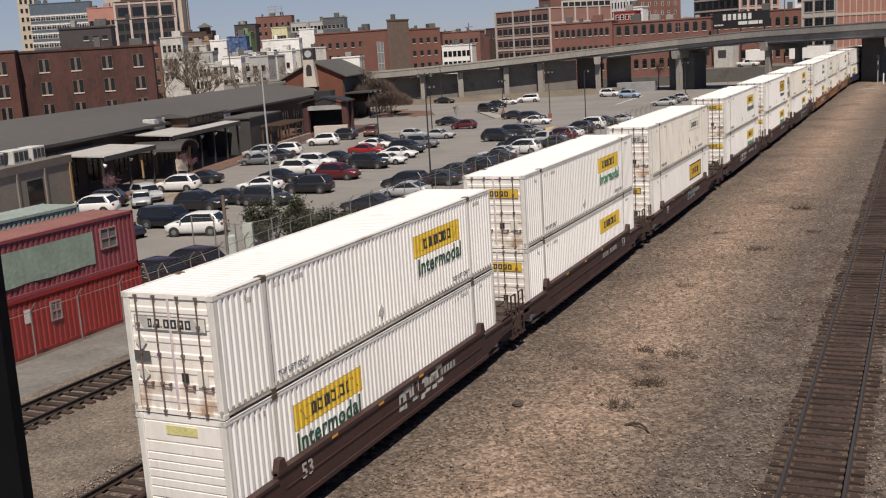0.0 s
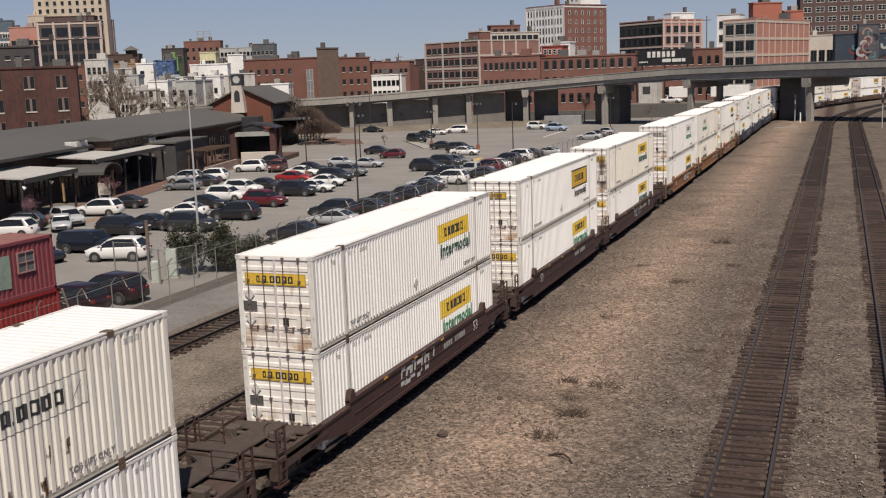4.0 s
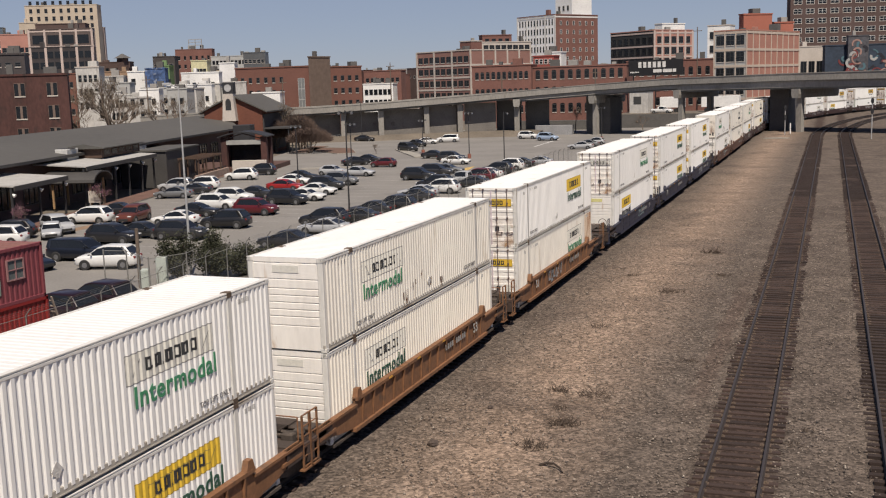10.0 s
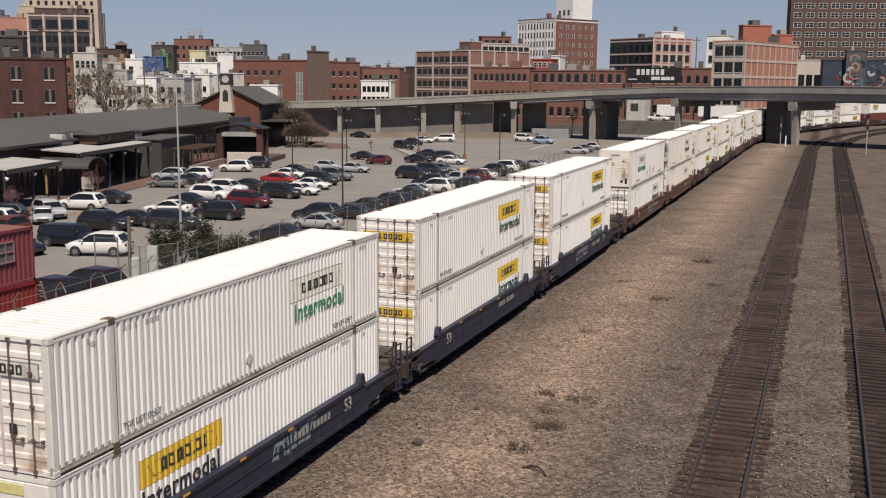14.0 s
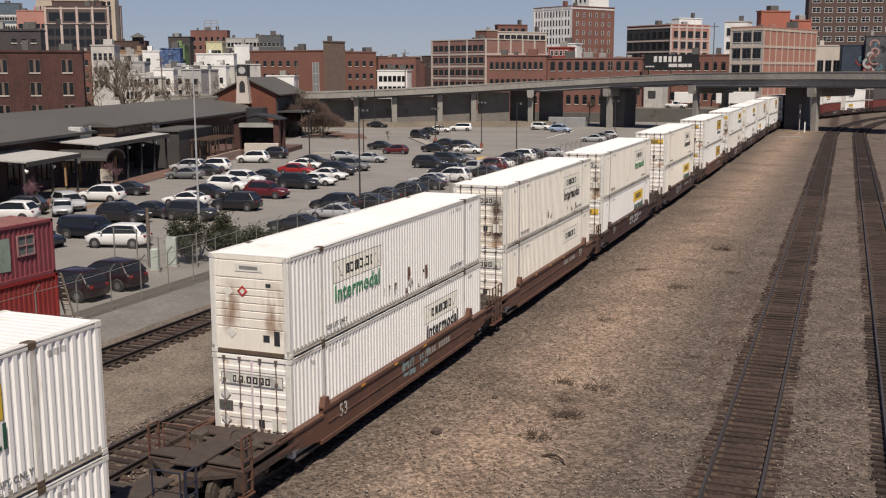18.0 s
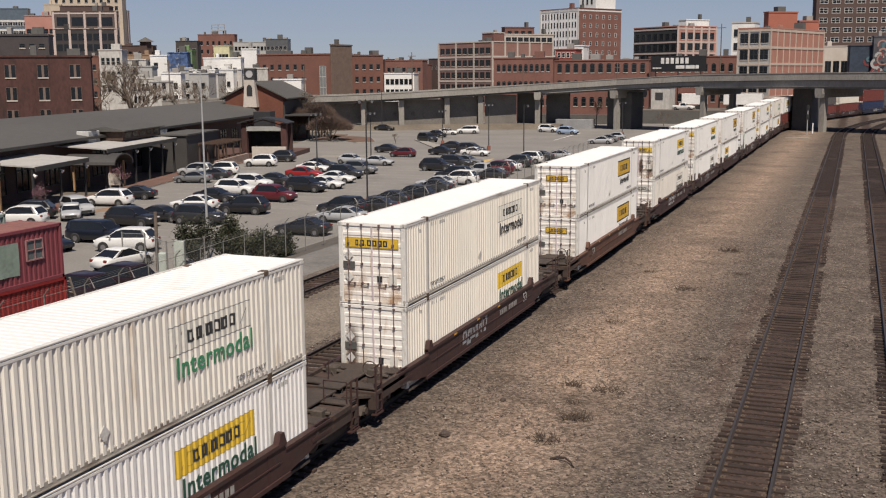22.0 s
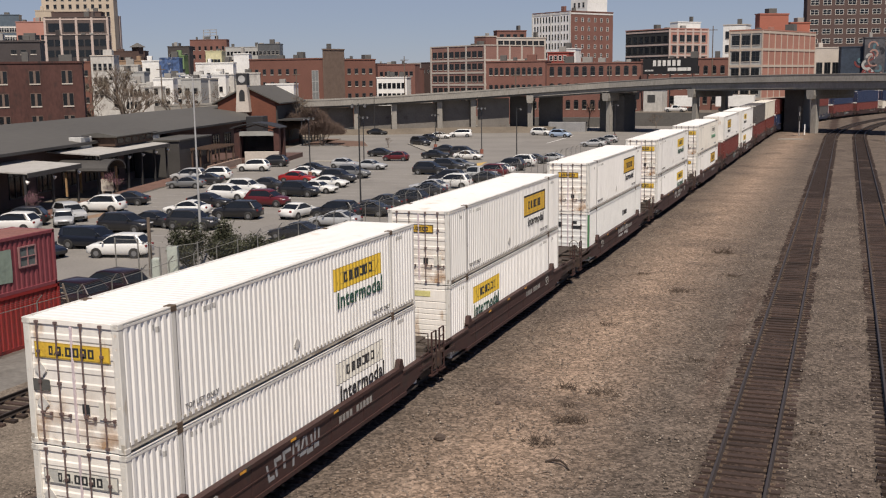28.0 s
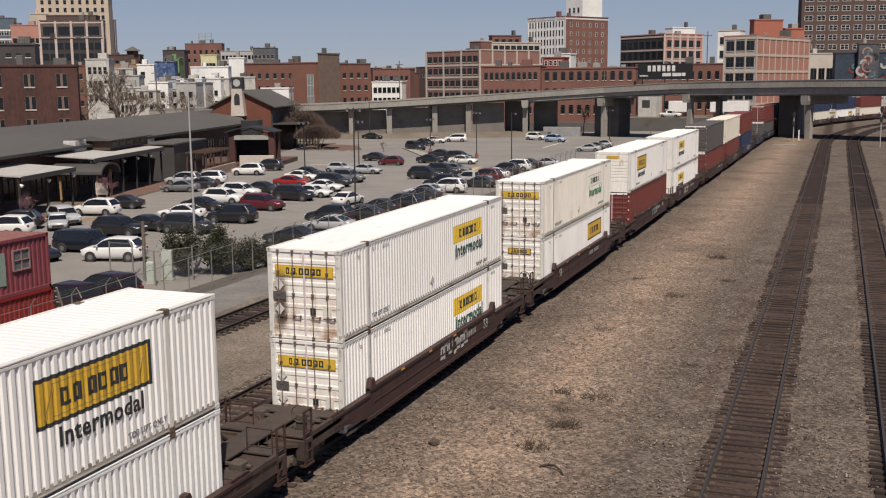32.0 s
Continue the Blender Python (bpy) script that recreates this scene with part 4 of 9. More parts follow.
    if sign:
        part("nose_sign", cached(("ns", sign), lambda: flat_patch("sign", 0.9, 0.22, {"yellow": surf("faded_yellow", (0.62, 0.58, 0.25), 0.6), "gold": GOLD, "pale": PALE}[sign])), nose, "", Matrix.Translation((0, -0.006, 2.53)))
        for s in (-1, 1):
            add("sign_panel", cached(("sign", s, sign), lambda: sign_mesh(s, sign)), lab={"yellow": "yellow name panel", "gold": "gold name panel with a thick black edge", "pale": "pale name panel with a thin dark outline"}[sign])
            mark("carrier_name", cached(("let", s, sign), lambda: letters_mesh(s, sign)))
            if has_word:
                add("lettering", cached(("word", s, sign, color), lambda: word_mesh(s, sign, color)), lab={"green": "dark green lettering", "leaf": "bright green lettering", "dark": "black lettering"}[color])
            if marks:
                if s == (-1 if turned else 1):
                    add("placard_holder", cached(("dia",), diamond_mesh), Matrix.Translation((s * (CW / 2 + 0.002), -0.5, 0.62)) @ Matrix.Rotation(radians(90 * s), 4, "Z"))
                mark("lift_lettering", cached(("lift", s), lambda: lift_word(s)))
                mark("stencil", cached(("marks", s), lambda: small_marks(s)))
    if worn_nose:
        part("rust_run", nose_rust(), nose, "rust runs below the grooves")["kind"] = "stuff"
        part("sill", Geo().bev(-CW / 2 + 0.1, CW / 2 - 0.1, -0.03, 0.02, 0.01, 0.13, 0.01).mesh("sill", RUST), nose, "rusty bottom beam")
        part("name_block", Geo().box(-0.3, 0.3, -0.018, -0.012, 2.48, 2.58).mesh("name_block", GREYTXT), nose)
        for x, z, w, h in ((0.52, 0.52, 0.2, 0.2), (0.86, 0.55, 0.18, 0.42), (0.62, 2.06, 0.16, 0.1)):
            part("square_label", flat_patch("label", w, h, DARKTXT), nose, "black square label", Matrix.Translation((x, -0.002, z)))
        for x, z, mat in ((-0.7, 1.82, PALE), (-0.62, 0.62, PALE), (-0.22, 1.84, surf("placard_red", (0.4, 0.03, 0.03), 0.5)), (-0.22, 1.84, None)):
            g = Geo()
            q = 0.17 if mat else 0.09
            g.prism([(0, -q), (q, 0), (0, q), (-q, 0)], "y", -0.01 if mat else -0.016, 0.0)
            part("placard", g.mesh("placard", mat or PALE), nose, "diamond placard", Matrix.Translation((x, -0.002, z)))
    if key == "container_plain_white":
        def code(rows):
            g = Geo()
            for x0, x1, z0, z1 in rows:
                g.box(x0, x1, -0.03, -0.017, z0, z1)
            return g.mesh("code_line", DARKTXT)
        add("code_line", cached(("code", 0), lambda: code(((0.25, 0.55, 2.2, 2.38),))), Matrix.Translation((0, dy + 0.04, 0)))
        add("code_line", cached(("code", 1), lambda: code(((0.25, 0.85, 1.92, 2.1),))), Matrix.Translation((0, dy + 0.04, 0)))
        add("code_line", cached(("code", 2), lambda: code(((-0.85, -0.35, 2.0, 2.3),))), Matrix.Translation((0, dy + 0.04, 0)), "pale grey logo patch")
        g = Geo()
        wavy(g, 1, 1.6, 1.95, 1.5, 1.85, 0.008)
        wavy(g, 1, 2.1, 3.0, 1.52, 1.82, 0.008)
        add("side_logo", mesh_of("side_logo", g.v, g.f, (DARKTXT,)), lab="dark plain logo bars")
        g = Geo()
        g.bev(CW / 2 - 0.10, CW / 2 + 0.006, -CL / 2 - 0.006, -CL / 2 + 0.16, 0.12, CH - 0.12, 0.02)
        add("green_edge", g.mesh("green_edge", surf("edge_green", (0.07, 0.2, 0.09), 0.6)), lab="green-painted corner edge")
    side = -1 if turned else 1
    for wkind, seed in wear:
        if wkind == "scuff":
            mark("scuff", cached(("scuff", side, seed), lambda: blotch(side, seed)), lab="scuffed rusty patches")
        elif wkind == "rust":
            mark("rust_stain", cached(("rust", side), lambda: rust_sheet(side)), lab="rust-streaked end section")
        elif wkind == "soot":
            mark("soot_stain", cached(("soot", seed), lambda: end_stain(seed)), Matrix.Translation((0, dy + 0.04, 0)), "dark soot streaks")
    return base


# ---- train: well wagons ----
def sill_mesh(paint, side, ribbed):
    """Side sill of a well wagon with top and bottom chords and stepped ends; ribbed or plated outside."""
    g = Geo()
    x = lambda a, b: (a, b) if side > 0 else (-b, -a)
    top = 1.42
    face = 1.40 if ribbed else 1.45
    g.prism([(-6.5, 0.42), (6.5, 0.42), (6.5, top - 0.05), (-6.5, top - 0.05)], "x", *x(1.34, face))
    for e in (-1, 1):
        g.prism([(e * 6.5, 0.42), (e * 7.8, 0.60), (e * 9.1, 0.92), (e * 9.1, 1.16), (e * 6.5, 1.22)], "x", *x(1.34, face))
        g.box(*x(1.29, 1.49), min(e * 6.5, e * 9.15), max(e * 6.5, e * 9.15), 1.14, 1.22)
        g.prism([(e * 6.3 - 0.2, top), (e * 6.3 + 0.2, top), (e * 6.3 + 0.1, top + 0.27), (e * 6.3 - 0.1, top + 0.27)], "x", *x(1.31, 1.49))
        g.box(*x(1.38, 1.47), min(e * 8.0, e * 9.1), max(e * 8.0, e * 9.1), 0.82, 0.92)
    g.box(*x(1.30, 1.50), -6.5, 6.5, top - 0.11, top)
    g.box(*x(1.32, 1.50), -6.7, 6.7, 0.34, 0.46)
    if ribbed:
        for k in range(15):
            y = -6.0 + k * 12.0 / 14
            g.prism([(1.40, 0.46), (1.43, 0.46), (1.495, top - 0.11), (1.40, top - 0.11)] if side > 0 else [(-1.40, 0.46), (-1.43, 0.46), (-1.495, top - 0.11), (-1.40, top - 0.11)], "y", y - 0.035, y + 0.035)
    else:
        for k in range(6):
            y = -5.6 + k * 2.24
            g.box(*x(1.45, 1.462), y - 0.03, y + 0.03, 0.46, top - 0.11)
        g.box(*x(1.45, 1.475), -6.2, 6.2, 0.86, 0.90)
    return g.mesh("side_sill", paint)


def floor_mesh():
    g = Geo()
    for y in (-7.6, -6.1, -3.0, 0.0, 3.0, 6.1, 7.6):
        g.box(-1.38, 1.38, y - 0.22, y + 0.22, 0.26, 0.345)
    g.box(-1.36, -1.15, -8.0, 8.0, 0.25, 0.33)
    g.box(1.15, 1.36, -8.0, 8.0, 0.25, 0.33)
    return g.mesh("well_floor", GRIME)


def platform_mesh(paint, ext):
    """End platform between well and coupling, at +y of its origin (the end of the well); ext metres longer over a free end's truck."""
    g = Geo()
    g.bev(-1.3, 1.3, 0.1, 0.42, 0.55, 1.16, 0.03)
    g.bev(-1.46, 1.46, 0.12, 1.45 + ext, 0.96, 1.10, 0.02)
    g.bev(-0.55, 0.55, 0.4, 2.05 + ext, 0.72, 1.05, 0.04)
    g.prism([(-1.3, 1.45 + ext), (1.3, 1.45 + ext), (0.6, 1.95 + ext), (-0.6, 1.95 + ext)], "z", 0.90, 1.0, 1)
    for s in (-1, 1):
        g.prism([(s * 1.34, 0.72), (s * 1.46, 0.72), (s * 1.46, 1.22), (s * 1.34, 1.22)], "y", 0.0, 0.9 + ext)
        g.prism([(s * 1.2, 0.5), (s * 1.46, 0.5), (s * 1.46, 0.98), (s * 1.2, 0.98)], "y", 1.2 + ext, 1.44 + ext)
    return g.mesh("end_platform", surf("platform_grime", (0.055, 0.036, 0.029), 0.85, var=0.4, scale=1.5, fine=9, bump=0.25, stain=(0.10, 0.05, 0.03), amount=0.45), surf("grimy_deck", (0.05, 0.036, 0.029), 0.85, var=0.4, scale=2.5, fine=12, bump=0.3))


def catwalk_mesh(ext):
    g = Geo()
    g.bev(-0.42, 0.42, 0.25, 1.95 + ext, 1.22, 1.27, 0.01)
    g.bev(-1.42, 1.42, 0.3, 0.85, 1.16, 1.21, 0.01)
    if ext:
        g.bev(-1.42, 1.42, 0.9 + ext, 1.42 + ext, 1.16, 1.21, 0.01)
    for x in (-0.38, 0.38):
        for y in (0.5, 1.7 + ext):
            g.box(x - 0.03, x + 0.03, y - 0.03, y + 0.03, 1.05, 1.23)
    return g.mesh("catwalk", surf("grating", (0.055, 0.041, 0.034), 0.85, 0.05, var=0.35, scale=3, fine=14, bump=0.3))


def brake_gear_mesh():
    g = Geo()
    g.tube((-1.25, 1.25, 1.2), (1.25, 1.25, 1.2), 0.06, 7)
    g.tube((-0.9, 0.95, 1.17), (-0.9, 1.45, 1.17), 0.15, 10)
    g.bev(0.7, 1.1, 0.95, 1.35, 1.08, 1.36, 0.04)
    g.tube((0.9, 1.3, 1.2), (0.2, 2.1, 1.0), 0.025, 5)
    return g.mesh("brake_gear", GRIME)


def ladder_mesh(paint):
    g = Geo()
    for y in (0.95, 1.38):
        g.box(1.42, 1.47, y - 0.03, y + 0.03, 0.35, 1.95)
    for k in range(5):
        g.tube((1.445, 0.95, 0.42 + k * 0.3), (1.445, 1.38, 0.42 + k * 0.3), 0.02)
    g.tube((1.445, 0.95, 1.95), (1.445, 1.38, 1.95), 0.025)
    g.box(1.30, 1.5, 0.88, 1.45, 0.30, 0.35)
    return g.mesh("ladder", paint)


def rail_guard_mesh(paint):
    g = Geo()
    g.tube((0.5, 0.95, 1.1), (0.5, 0.95, 1.9), 0.022)
    g.tube((1.3, 0.95, 1.1), (1.3, 0.95, 1.9), 0.022)
    g.tube((0.5, 0.95, 1.9), (1.3, 0.95, 1.9), 0.022)
    return g.mesh("handrail", paint)


def truck_mesh():
    g = Geo()
    for s in (-1, 1):
        x = s * 0.99
        g.prism([(-1.15, 0.36), (-0.95, 0.58), (-0.4, 0.78), (0.4, 0.78), (0.95, 0.58), (1.15, 0.36), (0.95, 0.33), (0.45, 0.2), (-0.45, 0.2), (-0.95, 0.33)], "x", x - 0.09, x + 0.09)
        for y in (-0.16, 0.0, 0.16):
            g.tube((x, y, 0.22), (x, y, 0.7), 0.07, 7)
        for y in (-0.89, 0.89):
            g.tube((x + s * 0.05, y, 0.46), (x + s * 0.16, y, 0.46), 0.12, 8)
    g.bev(-1.1, 1.1, -0.2, 0.2, 0.45, 0.8, 0.04)
    return g.mesh("truck_frame", GRIME)


def wheelset_mesh():
    """Axle with two flanged wheels, turned as one body about the x axis."""
    half = [(1.0, 0.08), (0.83, 0.08), (0.82, 0.30), (0.79, 0.38), (0.79, 0.455), (0.70, 0.457), (0.69, 0.485), (0.67, 0.485), (0.66, 0.38), (0.69, 0.30), (0.66, 0.09)]
    prof = half + [(-x, r) for x, r in reversed(half)]
    n = 20
    v = [(x, r * math.cos(2 * math.pi * k / n), 0.458 + r * math.sin(2 * math.pi * k / n)) for x, r in prof for k in range(n)]
    f = [(a * n + k, a * n + (k + 1) % n, (a + 1) * n + (k + 1) % n, (a + 1) * n + k) for a in range(len(prof) - 1) for k in range(n)]
    g = Geo()
    g.add(v, f + [tuple(range(n)), tuple(range(len(v) - n, len(v)))])
    return g.mesh("wheelset", surf("wheel_steel", (0.11, 0.09, 0.075), 0.6, 0.5, var=0.3, scale=3, fine=15))


def coupler_mesh():
    g = Geo()
    g.bev(-0.16, 0.16, 1.9, 2.5, 0.74, 1.0, 0.04)
    g.bev(-0.22, 0.22, 2.4, 2.75, 0.68, 1.05, 0.06)
    g.tube((0.35, 1.6, 0.95), (0.4, 2.2, 0.45), 0.03, 6, 1)
    g.tube((0.4, 2.2, 0.45), (0.3, 2.7, 0.5), 0.03, 6, 1)
    return g.mesh("coupler", RUST, RUBBER)


def brake_wheel_mesh():
    """Hand brake wheel: a ring, turned as one body."""
    g = Geo()
    n, c = 16, [(0.24, 0.0), (0.26, 0.02), (0.28, 0.0), (0.26, -0.02)]
    v = [(-0.95 + r * math.cos(2 * math.pi * k / n), 0.75 + q, 1.65 + r * math.sin(2 * math.pi * k / n)) for k in range(n) for r, q in c]
    g.add(v, [(k * 4 + i, k * 4 + (i + 1) % 4, (k + 1) % n * 4 + (i + 1) % 4, (k + 1) % n * 4 + i) for k in range(n) for i in range(4)])
    return g.mesh("brake_wheel", GRIME)


def brake_stand_mesh():
    g = Geo()
    g.bev(-1.1, -0.8, 0.55, 0.73, 1.1, 1.62, 0.03)
    return g.mesh("brake_stand", GRIME)


def graffiti_mesh(seed):
    """Painted tag on the sill: a handful of rounded strokes."""
    rnd = random.Random(seed)
    g = Geo()
    y = -1.5 + rnd.uniform(-2, 2)
    for k in range(7):
        z0, w, h = 0.62 + rnd.uniform(-0.05, 0.1), rnd.uniform(0.25, 0.5), rnd.uniform(0.45, 0.75)
        lean = rnd.uniform(-0.15, 0.25)
        for a, b, c, d in ((0, 0, 0.26, 1), (0.1, 0.76, 1, 1), (0.72, 0.3, 1, 0.9), (0.2, 0.0, 0.9, 0.25)):
            if rnd.random() < 0.8:
                ya, yb, za, zb = y + a * w, y + c * w, z0 + b * h, z0 + d * h
                g.prism([(ya + lean * b, za), (yb + lean * b, za), (yb + lean * d, zb), (ya + lean * d, zb)], "x", 1.453, 1.457)
        y += w * 1.08
    return g.mesh("painted_tag", [surf("tag_white", (0.5, 0.5, 0.48), 0.6), surf("tag_grey", (0.3, 0.31, 0.32), 0.6), surf("tag_teal", (0.22, 0.3, 0.3), 0.6)][seed % 3])


def well_wagon(label, paint, seed, first=False, last=False):
    key = paint.name
    base = thing("well_wagon", None, label, "railway wagon", "well wagons of the train")
    for s in (-1, 1):
        part("side_sill", cached(("sill", key, s), lambda: sill_mesh(paint, s, key == "wagon_rust_orange")), base)
    part("well_floor", cached(("floor",), floor_mesh), base)
    turn = Matrix.Rotation(math.pi, 4, "Z")
    for e in (1, -1):
        m = Matrix.Translation((0, e * 8.25, 0)) @ (turn if e < 0 else Matrix.Identity(4))
        ext = 1.3 if (e < 0 and first) or (e > 0 and last) else 0.0
        part("end_platform", cached(("plat", key, ext), lambda: platform_mesh(paint, ext)), base, m=m)
        part("catwalk", cached(("catwalk", ext), lambda: catwalk_mesh(ext)), base, "dark brown grating", m)
        far = m @ Matrix.Translation((0, ext, 0))
        part("brake_gear", cached(("gear",), brake_gear_mesh), base, m=m)
        part("ladder", cached(("lad", key), lambda: ladder_mesh(paint)), base, m=far)
        part("ladder", cached(("lad2", key), lambda: mirrored(ladder_mesh(paint))), base, m=far)
        part("handrail", cached(("hr", key), lambda: rail_guard_mesh(paint)), base, m=far)
        part("coupler", cached(("coup",), coupler_mesh), base, m=far)
        if (e < 0 and first) or (e > 0 and last):
            part("brake_stand", cached(("bs",), brake_stand_mesh), base, m=far)
            part("brake_wheel", cached(("bw",), brake_wheel_mesh), base, m=far)
    for y in (-10.15 if first else -9.95,) + ((10.15,) if last else ()):
        tr = part("truck", cached(("truck",), truck_mesh), base, m=Matrix.Translation((0, y, 0)))
        for q in (-0.89, 0.89):
            part("wheelset", cached(("wheels",), wheelset_mesh), tr, m=Matrix.Translation((0, q, 0)))
    if seed % 3 != 1:
        tag = part("painted_tag", cached(("tag", seed % 7), lambda: graffiti_mesh(seed % 7)), base, "pale sprayed tag")
        tag["kind"] = "stuff"
    g = cached(("53",), lambda: word("53", 0.55, surf("faded_number", (0.42, 0.41, 0.38), 0.8, var=0.3, scale=2, fine=9)))
    part("number", g, base, "painted number", Matrix.Translation((1.47, -5.2 + (seed % 2) * 10.4, 0.98)) @ Matrix.Rotation(radians(90), 4, "Z"))

    def bars():
        gb = Geo()
        for k in range(10):
            if k != 4:
                gb.box(1.463, 1.467, 1.6 + k * 0.24, 1.77 + k * 0.24, 0.9, 1.12)
        for k in range(3):
            gb.box(1.501, 1.505, -4.0 + k * 2.6, -3.7 + k * 2.6, 1.33, 1.40, 1)
        return gb.mesh("marking", surf("faded_marking", (0.3, 0.29, 0.27), 0.8, var=0.4, scale=2, fine=9), surf("reflector_yellow", (0.7, 0.35, 0.05), 0.4))
    part("marking", cached(("bars",), bars), base)["kind"] = "stuff"
    return base


def mirrored(me):
    me.transform(Matrix.Diagonal((-1, 1, 1, 1)))
    me.flip_normals()
    return me


SPEED = 13.7
MOVERS = []


def set_rows(ob, s0, z, step=1.0):
    """Remember a thing of the train: s0 is its middle's place along the track at the start."""
    MOVERS.append((ob, s0, z))


WHITE_LABELS = {"yellow": "white corrugated freight container with a yellow name panel and green lettering", "gold": "white corrugated freight container with a black-edged gold panel", "pale": "weathered white corrugated container with a pale name panel"}

# stacks of the train: front place at the start, then (sign, lettering, end sign, doors away, has word) for the upper and the lower box, wagon paint
Y, P, G = "yellow", "pale", "gold"
HEAD_STACKS = [
    (18.1, (Y, "green", "pale", 0, 1), (Y, "green", "wide", 1, 1), "m"),
    (37.7, (Y, "leaf", "wide", 0, 1), (Y, "green", "wide", 0, 0), "m"),
    (58.0, (P, "dark", "pale", 0, 0), (G, "dark", "small", 0, 0), "m"),
    (81.1, (Y, "green", "wide", 0, 1), (Y, "leaf", "wide", 0, 1), "m"),
    (101.6, (G, "dark", "small", 0, 1), (Y, "leaf", "wide", 0, 1), "m"),
    (121.3, (Y, "green", "wide", 0, 1), (Y, "green", "wide", 0, 1), "m"),
    (145.2, (P, "leaf", "pale", 0, 1), (Y, "green", "wide", 0, 1), "o"),
    (164.5, (P, "leaf", "pale", 1, 1), (P, "green", "pale", 1, 1), "o"),
    (184.7, (Y, "green", "wide", 0, 1), (P, "leaf", "wide", 0, 1), "o"),
]
SECOND_STACKS = [
    (207.95, (P, "leaf", "pale", 0, 1), (Y, "dark", "wide", 1, 1), "b"),
    (227.8, (Y, "green", "wide", 0, 1), (Y, "green", "wide", 0, 1), "b"),
    (247.6, (Y, "green", "wide", 0, 1), (Y, "green", "wide", 0, 1), "b"),
    (271.5, (P, "leaf", "pale", 1, 1), (P, "dark", "pale", 0, 1), "r"),
    (291.1, (P, "dark", "pale", 0, 1), (P, "dark", "pale", 0, 0), "r"),
    (310.6, (P, "leaf", "pale", 0, 1), (Y, "green", "wide", 0, 1), "m"),
    (333.8, (P, "dark", "wide", 0, 1), (Y, "green", None, 0, 1), "m"),
    (357.6, (G, "dark", "small", 0, 1), (G, "dark", "small", 0, 1), "r"),
    (380.4, (Y, "green", "wide", 0, 1), (P, "dark", "pale", 0, 1), "m"),
]
THIRD_STACKS = [
    (401.2, (Y, "green", "wide", 0, 1), (P, "dark", "pale", 0, 1), "m"),
    (420.8, (G, "dark", "small", 0, 1), (Y, "green", "wide", 1, 1), "m"),
    (443.77, (G, "dark", "small", 0, 1), ("plain", "dark", None, 0, 0), "m"),
    (466.75, (Y, "green", "wide", 0, 1), (Y, "green", "wide", 0, 1), "m"),
    (489.8, (P, "leaf", "wide", 0, 1), (G, "dark", "small", 0, 0), "m"),
    (512.6, (G, "dark", "small", 1, 1), ("red", "dark", None, 0, 0), "m"),
    (532.6, (Y, "dark", "pale", 1, 1), (Y, "dark", "pale", 1, 1), "m"),
    (555.6, ("grey", "dark", None, 0, 0), ("red", "dark", None, 0, 0), "m"),
    (575.6, ("cream", "dark", None, 0, 0), ("red", "dark", None, 0, 0), "m"),
]
TAIL_STACKS = [
    (595.6, ("red", "dark", None, 0, 0), ("blue", "dark", None, 0, 0), "b"),
    (618.6, None, None, "b"),
    (638.6, ("red", "dark", None, 0, 0), ("grey", "dark", None, 0, 0), "b"),
    (660.0, ("blue", "dark", None, 0, 0), ("red", "dark", None, 0, 0), "m"),
    (680.0, ("blue", "dark", None, 0, 0), ("red", "dark", None, 0, 0), "m"),
    (700.0, ("blue", "dark", None, 0, 0), ("cream", "dark", None, 0, 0), "m"),
    (722.0, ("blue", "dark", None, 0, 0), (Y, "green", "wide", 0, 1), "m"),
    (742.0, ("red", "dark", None, 0, 0), ("cream", "dark", None, 0, 0), "m"),
    (764.0, ("plain", "dark", None, 0, 0), ("red", "dark", None, 0, 0), "m"),
]
STACKS = HEAD_STACKS + SECOND_STACKS + THIRD_STACKS + TAIL_STACKS
PAINTS = {
    "red": surf("container_red", (0.15, 0.035, 0.028), 0.55, var=0.2, scale=0.8, fine=8, bump=0.06, stain=(0.16, 0.05, 0.03), amount=0.3),
    "blue": surf("container_blue", (0.018, 0.03, 0.075), 0.5, var=0.2, scale=0.8, fine=8, bump=0.06),
    "grey": surf("container_grey", (0.085, 0.078, 0.076), 0.55, var=0.2, scale=0.8, fine=8, bump=0.06),
    "cream": surf("container_cream", (0.68, 0.64, 0.55), 0.5, var=0.12, scale=0.8, fine=8, bump=0.06),
    "plain": surf("container_plain_white", (0.78, 0.79, 0.77), 0.45, var=0.1, scale=0.8, fine=8, bump=0.05)}
COLOUR_LABELS = {"red": "brick-red corrugated freight container", "blue": "dark blue corrugated freight container", "grey": "dark grey corrugated freight container", "cream": "cream freight container with dull paint", "plain": "plain white container with two dark code lines"}
WAGON = {"m": (CARRED, "maroon well wagon with grimy sills under two containers"), "o": (CARORANGE, "rust-orange well wagon with ribbed sills under two containers"), "r": (CARBROWN, "red-brown well wagon with sprayed sills under two containers"), "b": (CARBLUE, "dark blue well wagon with worn sills under two containers")}
FLOOR_Z = 0.355
